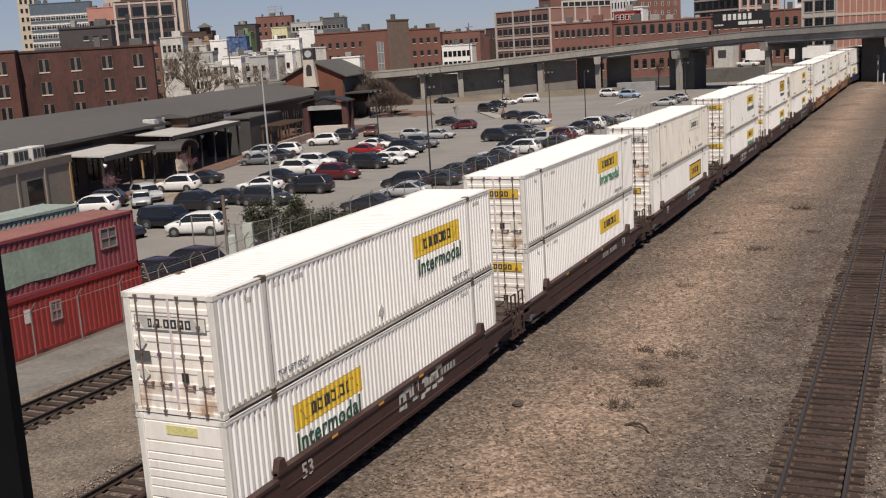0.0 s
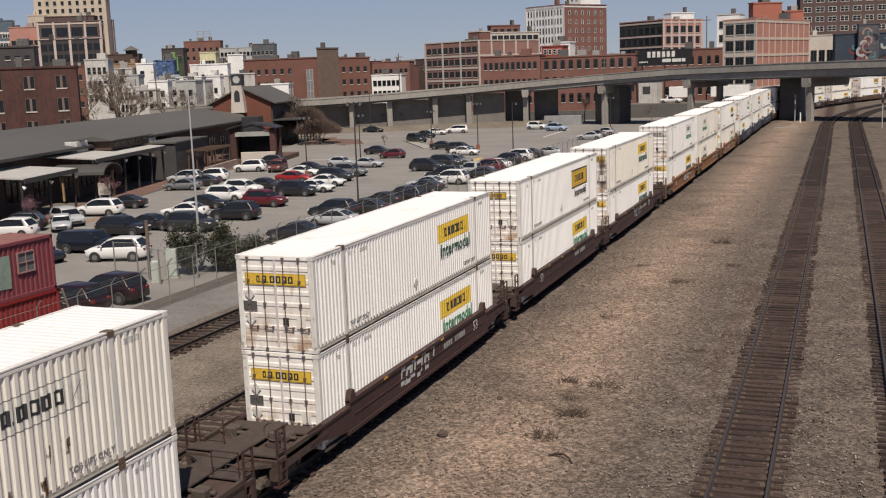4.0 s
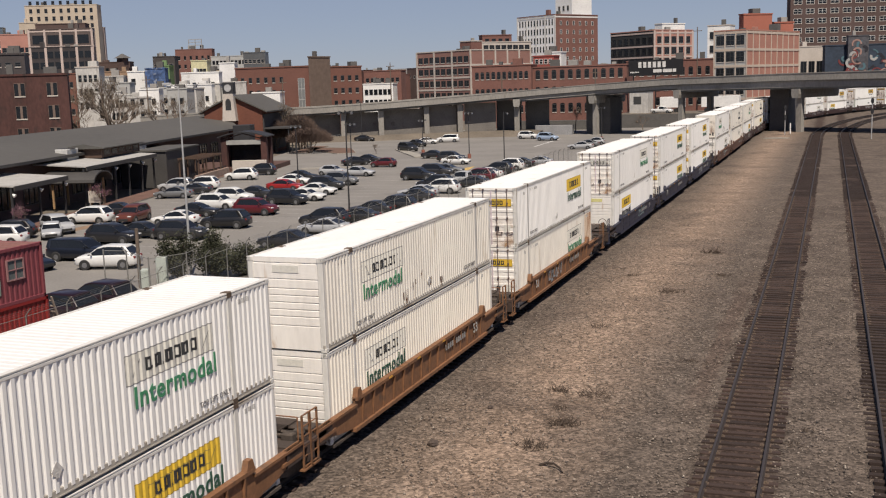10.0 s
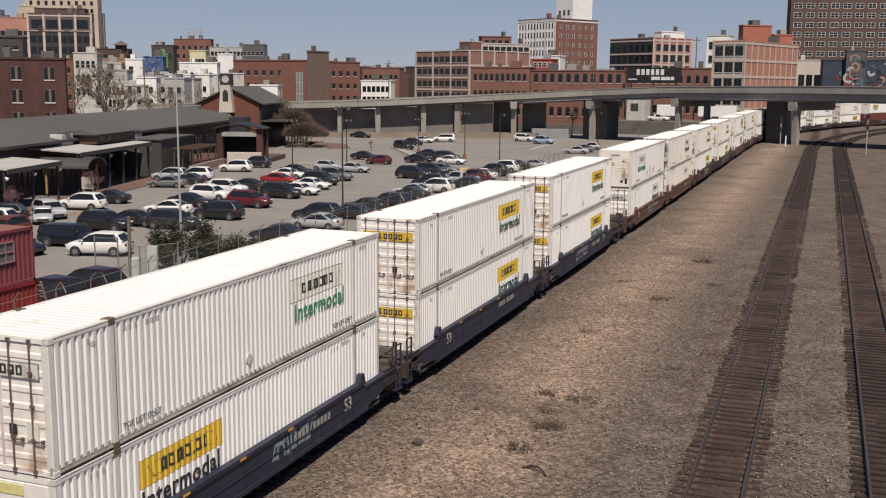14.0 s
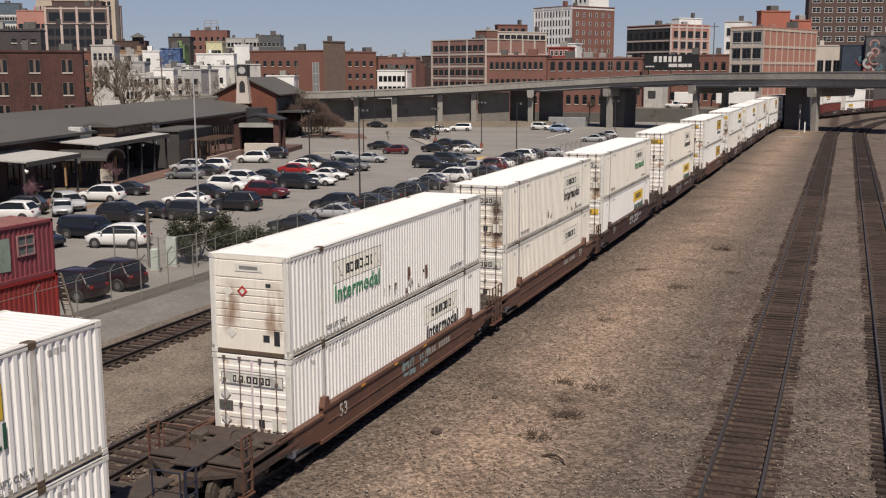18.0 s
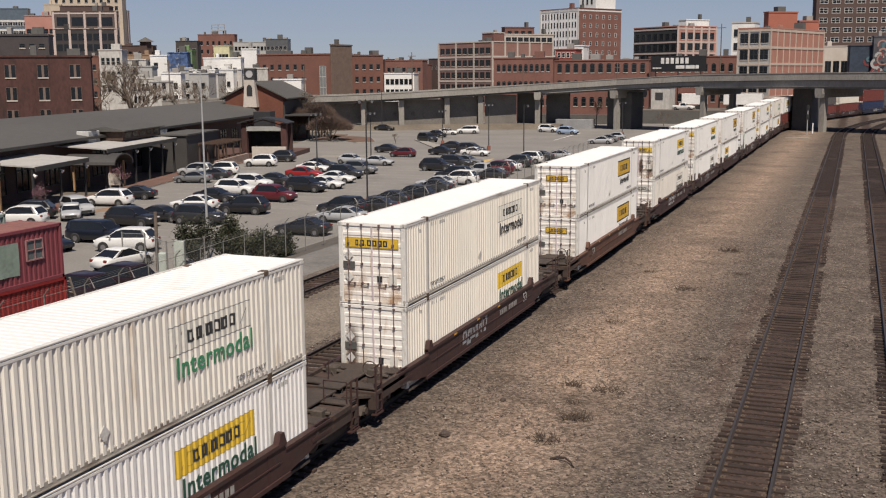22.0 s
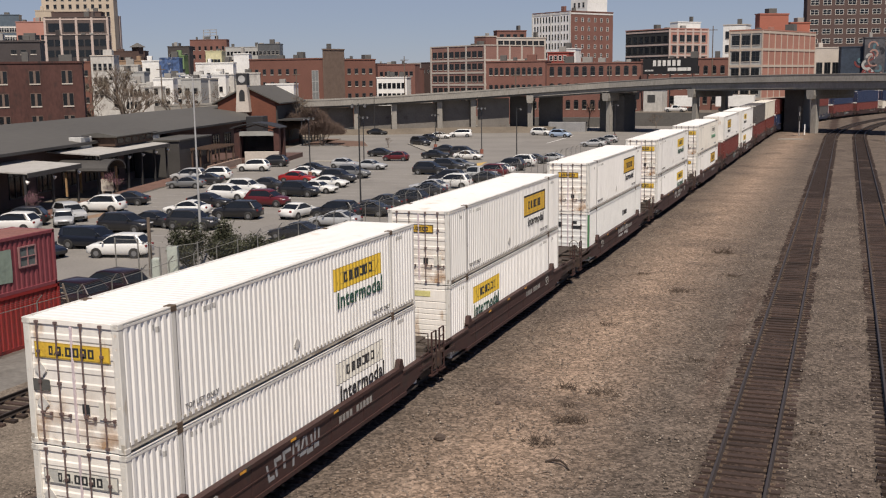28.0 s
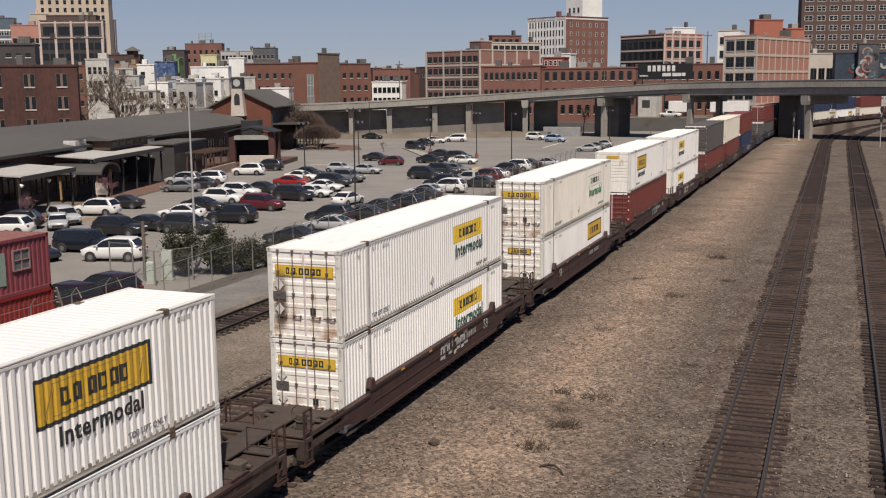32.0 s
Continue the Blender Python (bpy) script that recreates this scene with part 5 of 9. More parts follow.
# wear on single boxes: stack number, upper box
WEAR = {(2, True): (("scuff", 5),), (7, True): (("scuff", 8),), (7, False): (("scuff", 3),), (8, False): (("rust", 0),), (12, True): (("scuff", 11), ("nose", 0)), (13, True): (("soot", 3), ("scuff", 2)), (14, True): (("soot", 2),),
        (17, True): (("soot", 5),), (21, True): (("soot", 7),), (5, True): (("soot", 9),), (15, False): (("soot", 7),)}
TONE = {(5, True): BOXCREAM, (13, True): BOXAGED, (15, True): BOXCREAM, (15, False): BOXCREAM, (7, False): BOXCREAM}
for k, (s0, up, low, w) in enumerate(STACKS):
    mid = s0 + CL / 2
    paint, lab = WAGON[w]
    gap_before = k == 0 or s0 - STACKS[k - 1][0] > 21.4
    gap_after = k == len(STACKS) - 1 or STACKS[k + 1][0] - s0 > 21.4
    set_rows(well_wagon(lab if up else "dark blue empty well wagon with low sills", paint, k, gap_before, gap_after), mid, 0.0)
    for spec, z in ((low, FLOOR_Z), (up, FLOOR_Z + CH)):
        if not spec:
            continue
        sign, color, end, turned, has_word = spec
        if sign in PAINTS:
            ob = container(COLOUR_LABELS[sign], None, color, None, turned, False, PAINTS[sign], "coloured freight containers", marks=False)
        else:
            ob = container(WHITE_LABELS[sign], sign, color, end, turned, has_word, wear=WEAR.get((k, z > 1), ()), tone=TONE.get((k, z > 1), BOXAGED if sign == "pale" and k % 3 else None))
        set_rows(ob, mid, z + (0.0 if z < 1 else 0.03))


def train_pose(s, z):
    """Pose of a train piece whose middle is at s: both ends stay on the track line."""
    xa, ya, _ = rail_line(s - 7.5)
    xb, yb, _ = rail_line(s + 7.5)
    return pose((xa + xb) / 2, (ya + yb) / 2, z, 0, 0, -math.degrees(math.atan2(xb - xa, yb - ya)))

# ---- parked cars ----
def arc_profile(kind):
    """Side outline of a car along y (front at -y): lower body, then glasshouse."""
    if kind == "sedan":
        body = [(-2.3, 0.26), (-2.4, 0.52), (-2.32, 0.72), (-1.9, 0.84), (-1.05, 0.94), (1.6, 1.0), (2.25, 0.99), (2.38, 0.7), (2.3, 0.28)]
        house = [(-1.15, 0.92), (-0.3, 1.36), (0.15, 1.45), (0.8, 1.42), (1.85, 0.98)]
    elif kind == "suv":
        body = [(-2.28, 0.3), (-2.38, 0.6), (-2.32, 0.9), (-2.0, 1.02), (-1.2, 1.12), (2.1, 1.18), (2.34, 1.08), (2.4, 0.7), (2.3, 0.34)]
        house = [(-1.3, 1.1), (-0.5, 1.66), (0.0, 1.78), (1.6, 1.74), (2.22, 1.16)]
    elif kind == "hatch":
        body = [(-2.0, 0.28), (-2.1, 0.55), (-2.0, 0.78), (-1.7, 0.88), (-1.0, 0.99), (1.8, 1.05), (2.0, 0.98), (2.04, 0.7), (2.0, 0.3)]
        house = [(-1.1, 0.97), (-0.3, 1.42), (0.2, 1.52), (1.2, 1.46), (1.88, 1.03)]
    elif kind == "van":
        body = [(-2.45, 0.28), (-2.55, 0.65), (-2.45, 0.9), (-2.1, 1.02), (-1.6, 1.12), (2.35, 1.16), (2.52, 1.05), (2.56, 0.7), (2.5, 0.32)]
        house = [(-1.6, 1.1), (-0.75, 1.68), (0.0, 1.76), (2.15, 1.72), (2.42, 1.12)]
    else:  # pickup
        body = [(-2.75, 0.4), (-2.85, 0.75), (-2.8, 1.0), (-2.5, 1.1), (-1.5, 1.16), (2.72, 1.16), (2.8, 1.1), (2.82, 0.8), (2.78, 0.42)]
        house = [(-1.3, 1.12), (-0.7, 1.72), (-0.2, 1.8), (0.75, 1.76), (0.95, 1.12)]
    body, house = ([(y * 0.955, z * 0.955) for y, z in line] for line in (body, house))
    return body, house


def car_meshes(kind):
    body, house = arc_profile(kind)
    hw = {"sedan": 0.88, "suv": 0.935, "hatch": 0.86, "van": 0.955, "pickup": 0.96}[kind]
    y_min, y_max = min(p[0] for p in body), max(p[0] for p in body)
    upper = [p for p in body if p[1] > 0.5]

    def top_at(y):
        for a, b in zip(upper, upper[1:]):
            if a[0] <= y <= b[0]:
                return a[1] + (b[1] - a[1]) * (y - a[0]) / max(1e-6, b[0] - a[0])
        return upper[0][1] if y < 0 else upper[-1][1]

    def rings(g, stations, mi=0):
        n = len(stations[0])
        v = [p for st in stations for p in st]
        f = [(a * n + i, a * n + (i + 1) % n, (a + 1) * n + (i + 1) % n, (a + 1) * n + i) for a in range(len(stations) - 1) for i in range(n)]
        f += [tuple(range(n - 1, -1, -1)), tuple(range(len(v) - n, len(v)))]
        g.add(v, f, mi)

    def shell(paint):
        g = Geo()
        sts = []
        for k in range(19):
            u = -1 + 2 * k / 18
            u = math.copysign(abs(u) ** 0.8, u)
            y = (y_min + y_max) / 2 + u * (y_max - y_min) / 2
            w = hw * (1 - 0.20 * abs(u) ** 7)
            zb = 0.24 + 0.10 * abs(u) ** 8
            zt = top_at(min(max(y, upper[0][0] + 0.02), upper[-1][0] - 0.02))
            h = zt - zb
            half = [(0.86, zb), (0.975, zb + 0.14 * h), (1.0, zb + 0.5 * h), (0.985, zb + 0.78 * h), (0.94, zt - 0.05), (0.85, zt), (0.4, zt + 0.03)]
            sts.append([(x * w, y, z) for x, z in half] + [(-x * w, y, z) for x, z in reversed(half)])
        rings(g, sts)
        top = house[1:-1]
        line = [(top[0][0] - 0.12, top[0][1] - 0.07)] + top + [(top[-1][0] + 0.12, top[-1][1] - 0.05)]
        rings(g, [[(x * hw, y, z + dz) for x, dz in ((0.775, -0.07), (0.765, -0.005), (0.69, 0.025), (0.3, 0.045), (-0.3, 0.045), (-0.69, 0.025), (-0.765, -0.005), (-0.775, -0.07))] for y, z in line])
        for s in (-1, 1):
            g.tube((s * hw * 0.90, house[0][0], house[0][1]), (s * hw * 0.765, house[1][0], house[1][1] - 0.02), 0.026, 5)
            (ya, za), (yb, zb) = house[-2], house[-1]
            v = [(s * (hw * 0.772), ya - 0.22, za), (s * (hw * 0.772), ya + 0.08, za - 0.02), (s * hw * 0.925, yb, zb), (s * hw * 0.925, yb - 0.42, zb)]
            g.add(v + [(p[0] - s * 0.03, p[1], p[2]) for p in v], [(0, 1, 2, 3), (7, 6, 5, 4), (0, 3, 7, 4), (1, 5, 6, 2)])
            g.bev(s * (hw + 0.07) - 0.07, s * (hw + 0.07) + 0.07, house[0][0] + 0.3, house[0][0] + 0.42, body[4][1] + 0.02, body[4][1] + 0.16, 0.02)
            for yw in (-1.45, 1.42) if kind != "pickup" else (-1.75, 1.75):
                r = 0.36 if kind in ("suv", "pickup", "van") else 0.32
                g.tube((s * (hw - 0.16), yw, r), (s * (hw + 0.006), yw, r), r * 1.16, 18, 1)
        return g.mesh("body", paint, RUBBER, smooth=True)

    def glass():
        g = Geo()
        n = len(house)
        v = [(s * (hw * 0.905 if i in (0, n - 1) else hw * 0.76), y, z) for s in (-1, 1) for i, (y, z) in enumerate(house)]
        f = [(i, i + 1, n + i + 1, n + i) for i in range(n - 1)] + [tuple(range(n - 1, -1, -1)), tuple(range(n, 2 * n))]
        g.add(v, f)
        return g.mesh("glasshouse", GLASS)

    def lights(front):
        g = Geo()
        z = body[2][1] - 0.06 if front else body[-3][1] - 0.16
        if front:
            g.bev(-0.16, 0.16, y_min + 0.02, y_min + 0.28, z - 0.045, z + 0.05, 0.02)
        else:
            g.bev(-0.11, 0.13, y_max - 0.14, y_max + 0.005, z - 0.07, z + 0.09, 0.02)
        return g.mesh("lamp", surf("headlamp", (0.7, 0.7, 0.7), 0.15) if front else surf("tail_lamp", (0.18, 0.012, 0.01), 0.3))
    return shell, glass, lights, hw


def tyre_mesh(r):
    g = Geo()
    g.tube((-0.11, 0, r), (0.11, 0, r), r, 16)
    return g.mesh("tyre", RUBBER)


def rim_mesh(r):
    g = Geo()
    g.tube((-0.115, 0, r), (0.115, 0, r), r * 0.56, 10)
    return g.mesh("rim", surf("alloy", (0.24, 0.24, 0.245), 0.45, 0.6))


CARPAINT = {
    "white": (0.74, 0.74, 0.72), "black": (0.018, 0.018, 0.02), "navy": (0.011, 0.014, 0.023), "silver": (0.42, 0.43, 0.44), "grey": (0.16, 0.165, 0.17), "red": (0.3, 0.016, 0.015),
    "maroon": (0.11, 0.012, 0.016), "wine": (0.018, 0.0055, 0.0075), "copper": (0.12, 0.035, 0.022), "blue": (0.33, 0.42, 0.55), "char": (0.03, 0.03, 0.032)}
KIND_WORDS = {"sedan": "sedan", "suv": "sport utility car", "hatch": "hatchback", "van": "minivan", "pickup": "pickup truck"}


def car(kind, color, x, y, turn, z=LOTZ, moving=False):
    """A parked car; turn is the heading of its nose from -y, in degrees."""
    shell, glass, lights, hw = cached(("carfn", kind), lambda: car_meshes(kind))
    paint = surf("car_" + color, CARPAINT[color], 0.35, 0.1, var=0.06, scale=0.8, fine=5, bump=0.0)
    paint.node_tree.nodes["Principled BSDF"].inputs["Coat Weight"].default_value = 0.4
    word_ = {"char": "charcoal", "maroon": "dark red", "wine": "dark wine-red"}.get(color, color)
    base = thing("car", pose(x, y, z, 0, 0, turn), "%s %s %s" % (word_, KIND_WORDS[kind], "driving through the car park" if moving else "parked on the grey asphalt lot"), "car", "" if moving else "cars in the car park")
    part("body", cached(("cb", kind, color), lambda: shell(paint)), base)
    part("glasshouse", cached(("cg", kind), glass), base, "dark tinted glass")
    for s in (-1, 1):
        part("headlight", cached(("cl", kind), lambda: lights(True)), base, "", pose(s * hw * 0.66, 0, 0))
        part("tail_light", cached(("ct", kind), lambda: lights(False)), base, "", pose(s * hw * 0.66, 0, 0))
    y0 = min(p[0] for p in arc_profile(kind)[0])
    part("grille", cached(("grille", kind), lambda: Geo().bev(-0.5, 0.5, y0 - 0.012, y0 + 0.3, 0.36, 0.58, 0.02).mesh("grille", RUBBER)), base)
    r = 0.36 if kind in ("suv", "pickup", "van") else 0.32
    for sy in (-1.45, 1.42) if kind != "pickup" else (-1.75, 1.75):
        for sx in (-1, 1):
            w = part("wheel", cached(("tyre", r), lambda: tyre_mesh(r)), base, "", pose(sx * (hw - 0.095), sy, 0))
            part("rim", cached(("rim", r), lambda: rim_mesh(r)), w)
    return base


# kind, colour, place, heading
CARS_A = [("suv", "white", -51.6, 69.8, -75), ("suv", "black", -53.6, 73.0, -60), ("sedan", "silver", -50.2, 74.5, 40), ("suv", "silver", -51.8, 77.1, 62), ("suv", "white", -53.1, 83.3, -80), ("sedan", "black", -54.4, 88.8, -75), ("suv", "black", -41.8, 72.3, 95), ("sedan", "char", -41.3, 75.8, 95), ("van", "navy", -38.9, 64.5, 95), ("suv", "white", -34.1, 61.9, -75), ("sedan", "navy", -39.9, 60.0, 80), ("suv", "wine", -25.1, 49.7, -94), ("suv", "wine", -25.3, 46.4, -92), ("sedan", "white", -43.4, 83.7, -82), ("suv", "black", -37.1, 82.5, -82), ("suv", "char", -37.2, 75.5, 95), ("sedan", "black", -45.0, 89.7, 95), ("suv", "white", -46.4, 95.5, 95), ("suv", "white", -48.0, 101.4, 95), ("suv", "maroon", -39.4, 91.7, 92)]
CARS_B = [("sedan", "grey", -58.4, 104.9, -75), ("suv", "silver", -63.0, 112.1, -75), ("sedan", "char", -58.5, 109.1, -75), ("suv", "white", -60.8, 114.4, -75), ("suv", "white", -62.6, 127.0, -75), ("suv", "black", -63.9, 134.5, -75), ("sedan", "char", -47.7, 106.0, 95), ("suv", "black", -40.6, 100.4, 92), ("sedan", "red", -48.5, 114.1, 95), ("sedan", "white", -51.1, 121.2, 95), ("sedan", "black", -52.9, 126.6, 95), ("sedan", "white", -41.9, 110.1, 92), ("sedan", "white", -40.3, 104.1, 92), ("suv", "char", -43.4, 115.2, 92), ("suv", "grey", -44.3, 121.1, 92), ("hatch", "silver", -52.1, 134.5, 95), ("sedan", "silver", -47.4, 133.2, 92), ("sedan", "black", -56.1, 155.9, 95)]
CARS_C = [("hatch", "maroon", -50.1, 148.1, -85), ("sedan", "black", -85.0, 216.4, 95), ("sedan", "grey", -92.3, 219.1, 95), ("suv", "char", -60.5, 182.9, 60), ("sedan", "char", -64.1, 196.6, 60), ("sedan", "white", -65.0, 204.5, 95), ("van", "white", -62.3, 209.7, -75), ("suv", "white", -47.3, 219.0, 80), ("suv", "blue", -41.2, 212.2, 80), ("sedan", "black", -48.3, 165.3, 95), ("suv", "char", -42.6, 158.0, 92), ("sedan", "white", -40.0, 152.8, 92), ("suv", "black", -36.3, 128.0, 92), ("suv", "char", -35.9, 133.5, 92), ("sedan", "grey", -35.6, 137.3, 92), ("sedan", "black", -25.6, 73.0, -88), ("sedan", "silver", -25.9, 80.4, -88), ("suv", "black", -28.2, 84.9, -88)]
CARS_D = [("sedan", "char", -26.3, 87.7, -88), ("sedan", "char", -27.2, 93.2, -88), ("suv", "black", -25.8, 95.6, -88), ("sedan", "silver", -28.4, 108.4, -88), ("sedan", "char", -27.3, 104.6, -88), ("suv", "black", -29.7, 117.2, -88), ("suv", "white", -27.3, 112.6, -88), ("sedan", "char", -25.9, 119.5, -88), ("pickup", "silver", -27.9, 122.2, -88), ("suv", "maroon", -27.4, 126.2, -88), ("sedan", "white", -27.9, 131.0, -88), ("suv", "char", -28.0, 136.2, -88), ("suv", "white", -28.4, 142.7, -88), ("sedan", "char", -28.3, 147.9, -88), ("sedan", "silver", -26.2, 150.7, -88), ("sedan", "silver", -27.9, 185.5, -88), ("hatch", "silver", -27.9, 197.2, -88), ("sedan", "grey", -27.9, 190.4, -88)]
CARS = CARS_A + CARS_B + CARS_C + CARS_D
for kind, color, x, y, turn in CARS:
    car(kind, color, x, y, turn)
DRIVER = car("sedan", "white", -30.2, 30, 175, moving=True)
COPPER = car("suv", "copper", -62, 140, 0, moving=True)
DARKCAR = car("sedan", "black", -74, 138, 0, moving=True)

# ---- parking lot lines, islands ----
base = thing("parking_lines", None, "faded white parking bay lines", "marking", kind="structure")
g = Geo()
for x0, x1, ya, yb in ((-24.2, -19.6, 58, 176), (-39.0, -28.5, 58, 128), (-48, -41, 62, 128)):
    y = ya
    while y < yb:
        (xa, yy), (xb, _) = lot(x0, y), lot(x1, y)
        g.box(xa, xb, yy - 0.05, yy + 0.05, LOTZ + 0.003, LOTZ + 0.007)
        y += 2.75
ob = part("bay_lines", g.mesh("bay_lines", surf("worn_bay_line", (0.33, 0.32, 0.30), 0.85, var=0.3, scale=1.0, fine=7)), base)
ob["kind"] = "stuff"

# ---- lamp posts ----
def lamp_post(x, y, h, arms, label, tall=True):
    base = thing("lamp_post", pose(x, y, LOTZ), label, "street lamp", "lamp posts of the car park")
    g = Geo()
    g.tube((0, 0, 0.55), (0, 0, h), 0.09, 8, 0, 0.06)
    part("pole", g.mesh("pole", BLACK), base)
    g = Geo()
    g.tube((0, 0, 0), (0, 0, 0.75), 0.3, 10)
    part("footing", g.mesh("footing", surf("footing_red", (0.25, 0.09, 0.06), 0.8)), base, "red-painted concrete footing")
    for k in range(arms):
        a = math.pi * 2 * k / max(arms, 1) + 0.4
        g = Geo()
        g.tube((0, 0, h - 0.3), (0.55 * math.cos(a), 0.55 * math.sin(a), h - 0.05), 0.03, 5)
        arm = part("arm", g.mesh("arm", BLACK), base)
        g = Geo()
        c = Vector((0.6 * math.cos(a), 0.6 * math.sin(a), h - 0.25))
        g.tube(c + Vector((0, 0, 0.2)), c, 0.05, 8, 0, 0.24)
        g.tube(c, c - Vector((0, 0, 0.14)), 0.14, 8, 1, 0.10)
        part("lantern", g.mesh("lantern", BLACK, surf("frosted_glass", (0.8, 0.8, 0.78), 0.3)), arm)
    return base


for x, y, h, arms in ((-28.5, 90.8, 10.3, 2), (-49.1, 134.6, 7.4, 4), (-50.1, 120.5, 7.8, 4), (-42.0, 165.0, 7.7, 4), (-31.6, 151.2, 8.0, 1), (-54.5, 175.6, 6.2, 4), (-29.5, 210.9, 6.8, 2), (-85.6, 216.5, 9.0, 2), (-39.6, 80.0, 4.6, 2)):
    lamp_post(x, y, h, arms, "black steel lamp post with %s" % ("four hanging lanterns" if arms == 4 else "a flat lamp head"))

# tall silver mast behind the fence
base = thing("light_mast", pose(-25.9, 60.2, -1.36), "tall tapered galvanised light mast", "street lamp")
g = Geo()
g.tube((0, 0, 0.1), (0, 0, 12.9), 0.10, 10, 0, 0.04)
part("pole", g.mesh("pole", GALV), base)
g = Geo()
g.bev(-0.25, 0.25, -0.25, 0.25, 0.0, 0.12, 0.03)
part("base_plate", g.mesh("base_plate", GALV), base)
g = Geo()
g.tube((0, 0, 12.8), (-0.7, 0, 13.05), 0.04, 6)
g.bev(-1.2, -0.6, -0.15, 0.15, 12.98, 13.15, 0.04)
part("lamp_head", g.mesh("lamp_head", GALV), base)

# ---- viaduct ----
VIA = [(-130, 196, 5.5), (-93.4, 216, 6.35), (-82, 221, 6.85), (-65, 229, 7.8), (-53, 232, 8.55), (-36, 232, 9.55), (-18, 226, 10.4), (7, 212, 10.7), (22, 203, 10.7), (60, 178, 10.7), (120, 140, 10.7)]


def via_at(x):
    for a, b in zip(VIA, VIA[1:]):
        if a[0] <= x <= b[0]:
            k = (x - a[0]) / (b[0] - a[0])
            return a[1] + k * (b[1] - a[1]), a[2] + k * (b[2] - a[2]), math.atan2(b[1] - a[1], b[0] - a[0])
    return VIA[-1][1], VIA[-1][2], 0


VIACONC = surf("weathered_concrete", (0.275, 0.26, 0.235), 0.9, var=0.25, scale=0.3, fine=4.0, bump=0.2, stain=(0.19, 0.175, 0.15), amount=0.45, stretch=(1, 1, 0.4))
base = thing("viaduct", None, "grey concrete road viaduct curving over the tracks", "bridge", kind="structure")


def ribbon(name, mat, n0, n1, z0, z1, xs):
    """A strip along the viaduct from normal offset n0 to n1 (away from the camera) and height z0 to z1 above its line."""
    g = Geo()
    v = []
    for x in xs:
        y, z, a = via_at(x)
        nx, ny = -math.sin(a), math.cos(a)
        for n_, zz in ((n0, z0), (n1, z0), (n1, z1), (n0, z1)):
            v.append((x + nx * n_, y + ny * n_, z + zz))
    f = []
    for k in range(len(xs) - 1):
        for i in range(4):
            j = (i + 1) % 4
            f.append((k * 4 + i, k * 4 + j, k * 4 + 4 + j, k * 4 + 4 + i))
    f += [(0, 1, 2, 3), tuple(len(v) - 4 + q for q in (3, 2, 1, 0))]
    g.add(v, f)
    return part(name, g.mesh(name, mat), base)


XS = [-130 + 5 * k for k in range(51)]
GIRDER = surf("girder_steel", (0.17, 0.165, 0.155), 0.7, 0.1, var=0.2, scale=0.5, fine=5)
ribbon("deck_slab", VIACONC, -0.6, 13.0, -1.15, -0.85, XS)
ribbon("parapet", VIACONC, -0.8, -0.5, -1.15, 0.1, XS)
ribbon("parapet_cap", VIACONC, -0.88, -0.42, 0.1, 0.25, XS)
ribbon("parapet", VIACONC, 12.7, 13.0, -1.15, 0.25, XS)
# shallow slab on the western ramp, deeper girders towards the tracks
SPANS = [(-130, -53.6, -1.62), (-53.6, -16.1, -2.3), (-16.1, 120, -2.75)]
for xa, xb, low_ in SPANS:
    xs = [xa] + [x for x in XS if xa < x < xb] + [xb]
    ribbon("fascia_girder", VIACONC, -0.42, 0.1, low_ + 0.3, -1.3, xs)
    for q in (0.3, 3.0, 6.0, 9.0, 11.8):
        ribbon("girder", GIRDER, q, q + 0.4, low_ + 0.2, -1.15, xs)
    ribbon("bottom_flange", GIRDER, -0.1, 0.7, low_, low_ + 0.2, xs)
ribbon("drip_edge", GIRDER, -0.68, -0.45, -1.3, -1.15, XS)
for x in (-118, -108, -99, -90.5, -82.6, -73.1, -66.1, -53.6, -35.8, -16.1, 8.0, 47, 75):
    y, z, a = via_at(x)
    low_ = next(low_ for xa, xb, low_ in SPANS if xa <= x <= xb)
    ramp_ = x < -54
    for n_ in (1.0, 11.0) if x != 8.0 else (1.0,):
        g = Geo()
        g.bev(-0.6, 0.6, -0.5, 0.5, -1.8, z + low_, 0.06)
        part("pier", g.mesh("pier", VIACONC), base, "", pose(x - math.sin(a) * n_, y + math.cos(a) * n_, 0, 0, 0, math.degrees(a)))
    g = Geo()
    if ramp_:
        g.bev(-0.5, 0.5, 1.6, 13.0, z + low_ - 0.7, z + low_ + 0.01, 0.05)
    else:
        # cap flaring from the pier to the deck
        g.prism([(-0.6, z + low_ - 1.7), (0.6, z + low_ - 1.7), (0.78, z + low_ - 1.0), (0.78, z + low_ + 0.01), (-0.78, z + low_ + 0.01), (-0.78, z + low_ - 1.0)], "y", -0.9, 13.0)
    part("cross_beam", g.mesh("cross_beam", VIACONC), base, "", pose(x, y, 0, 0, 0, math.degrees(a)))
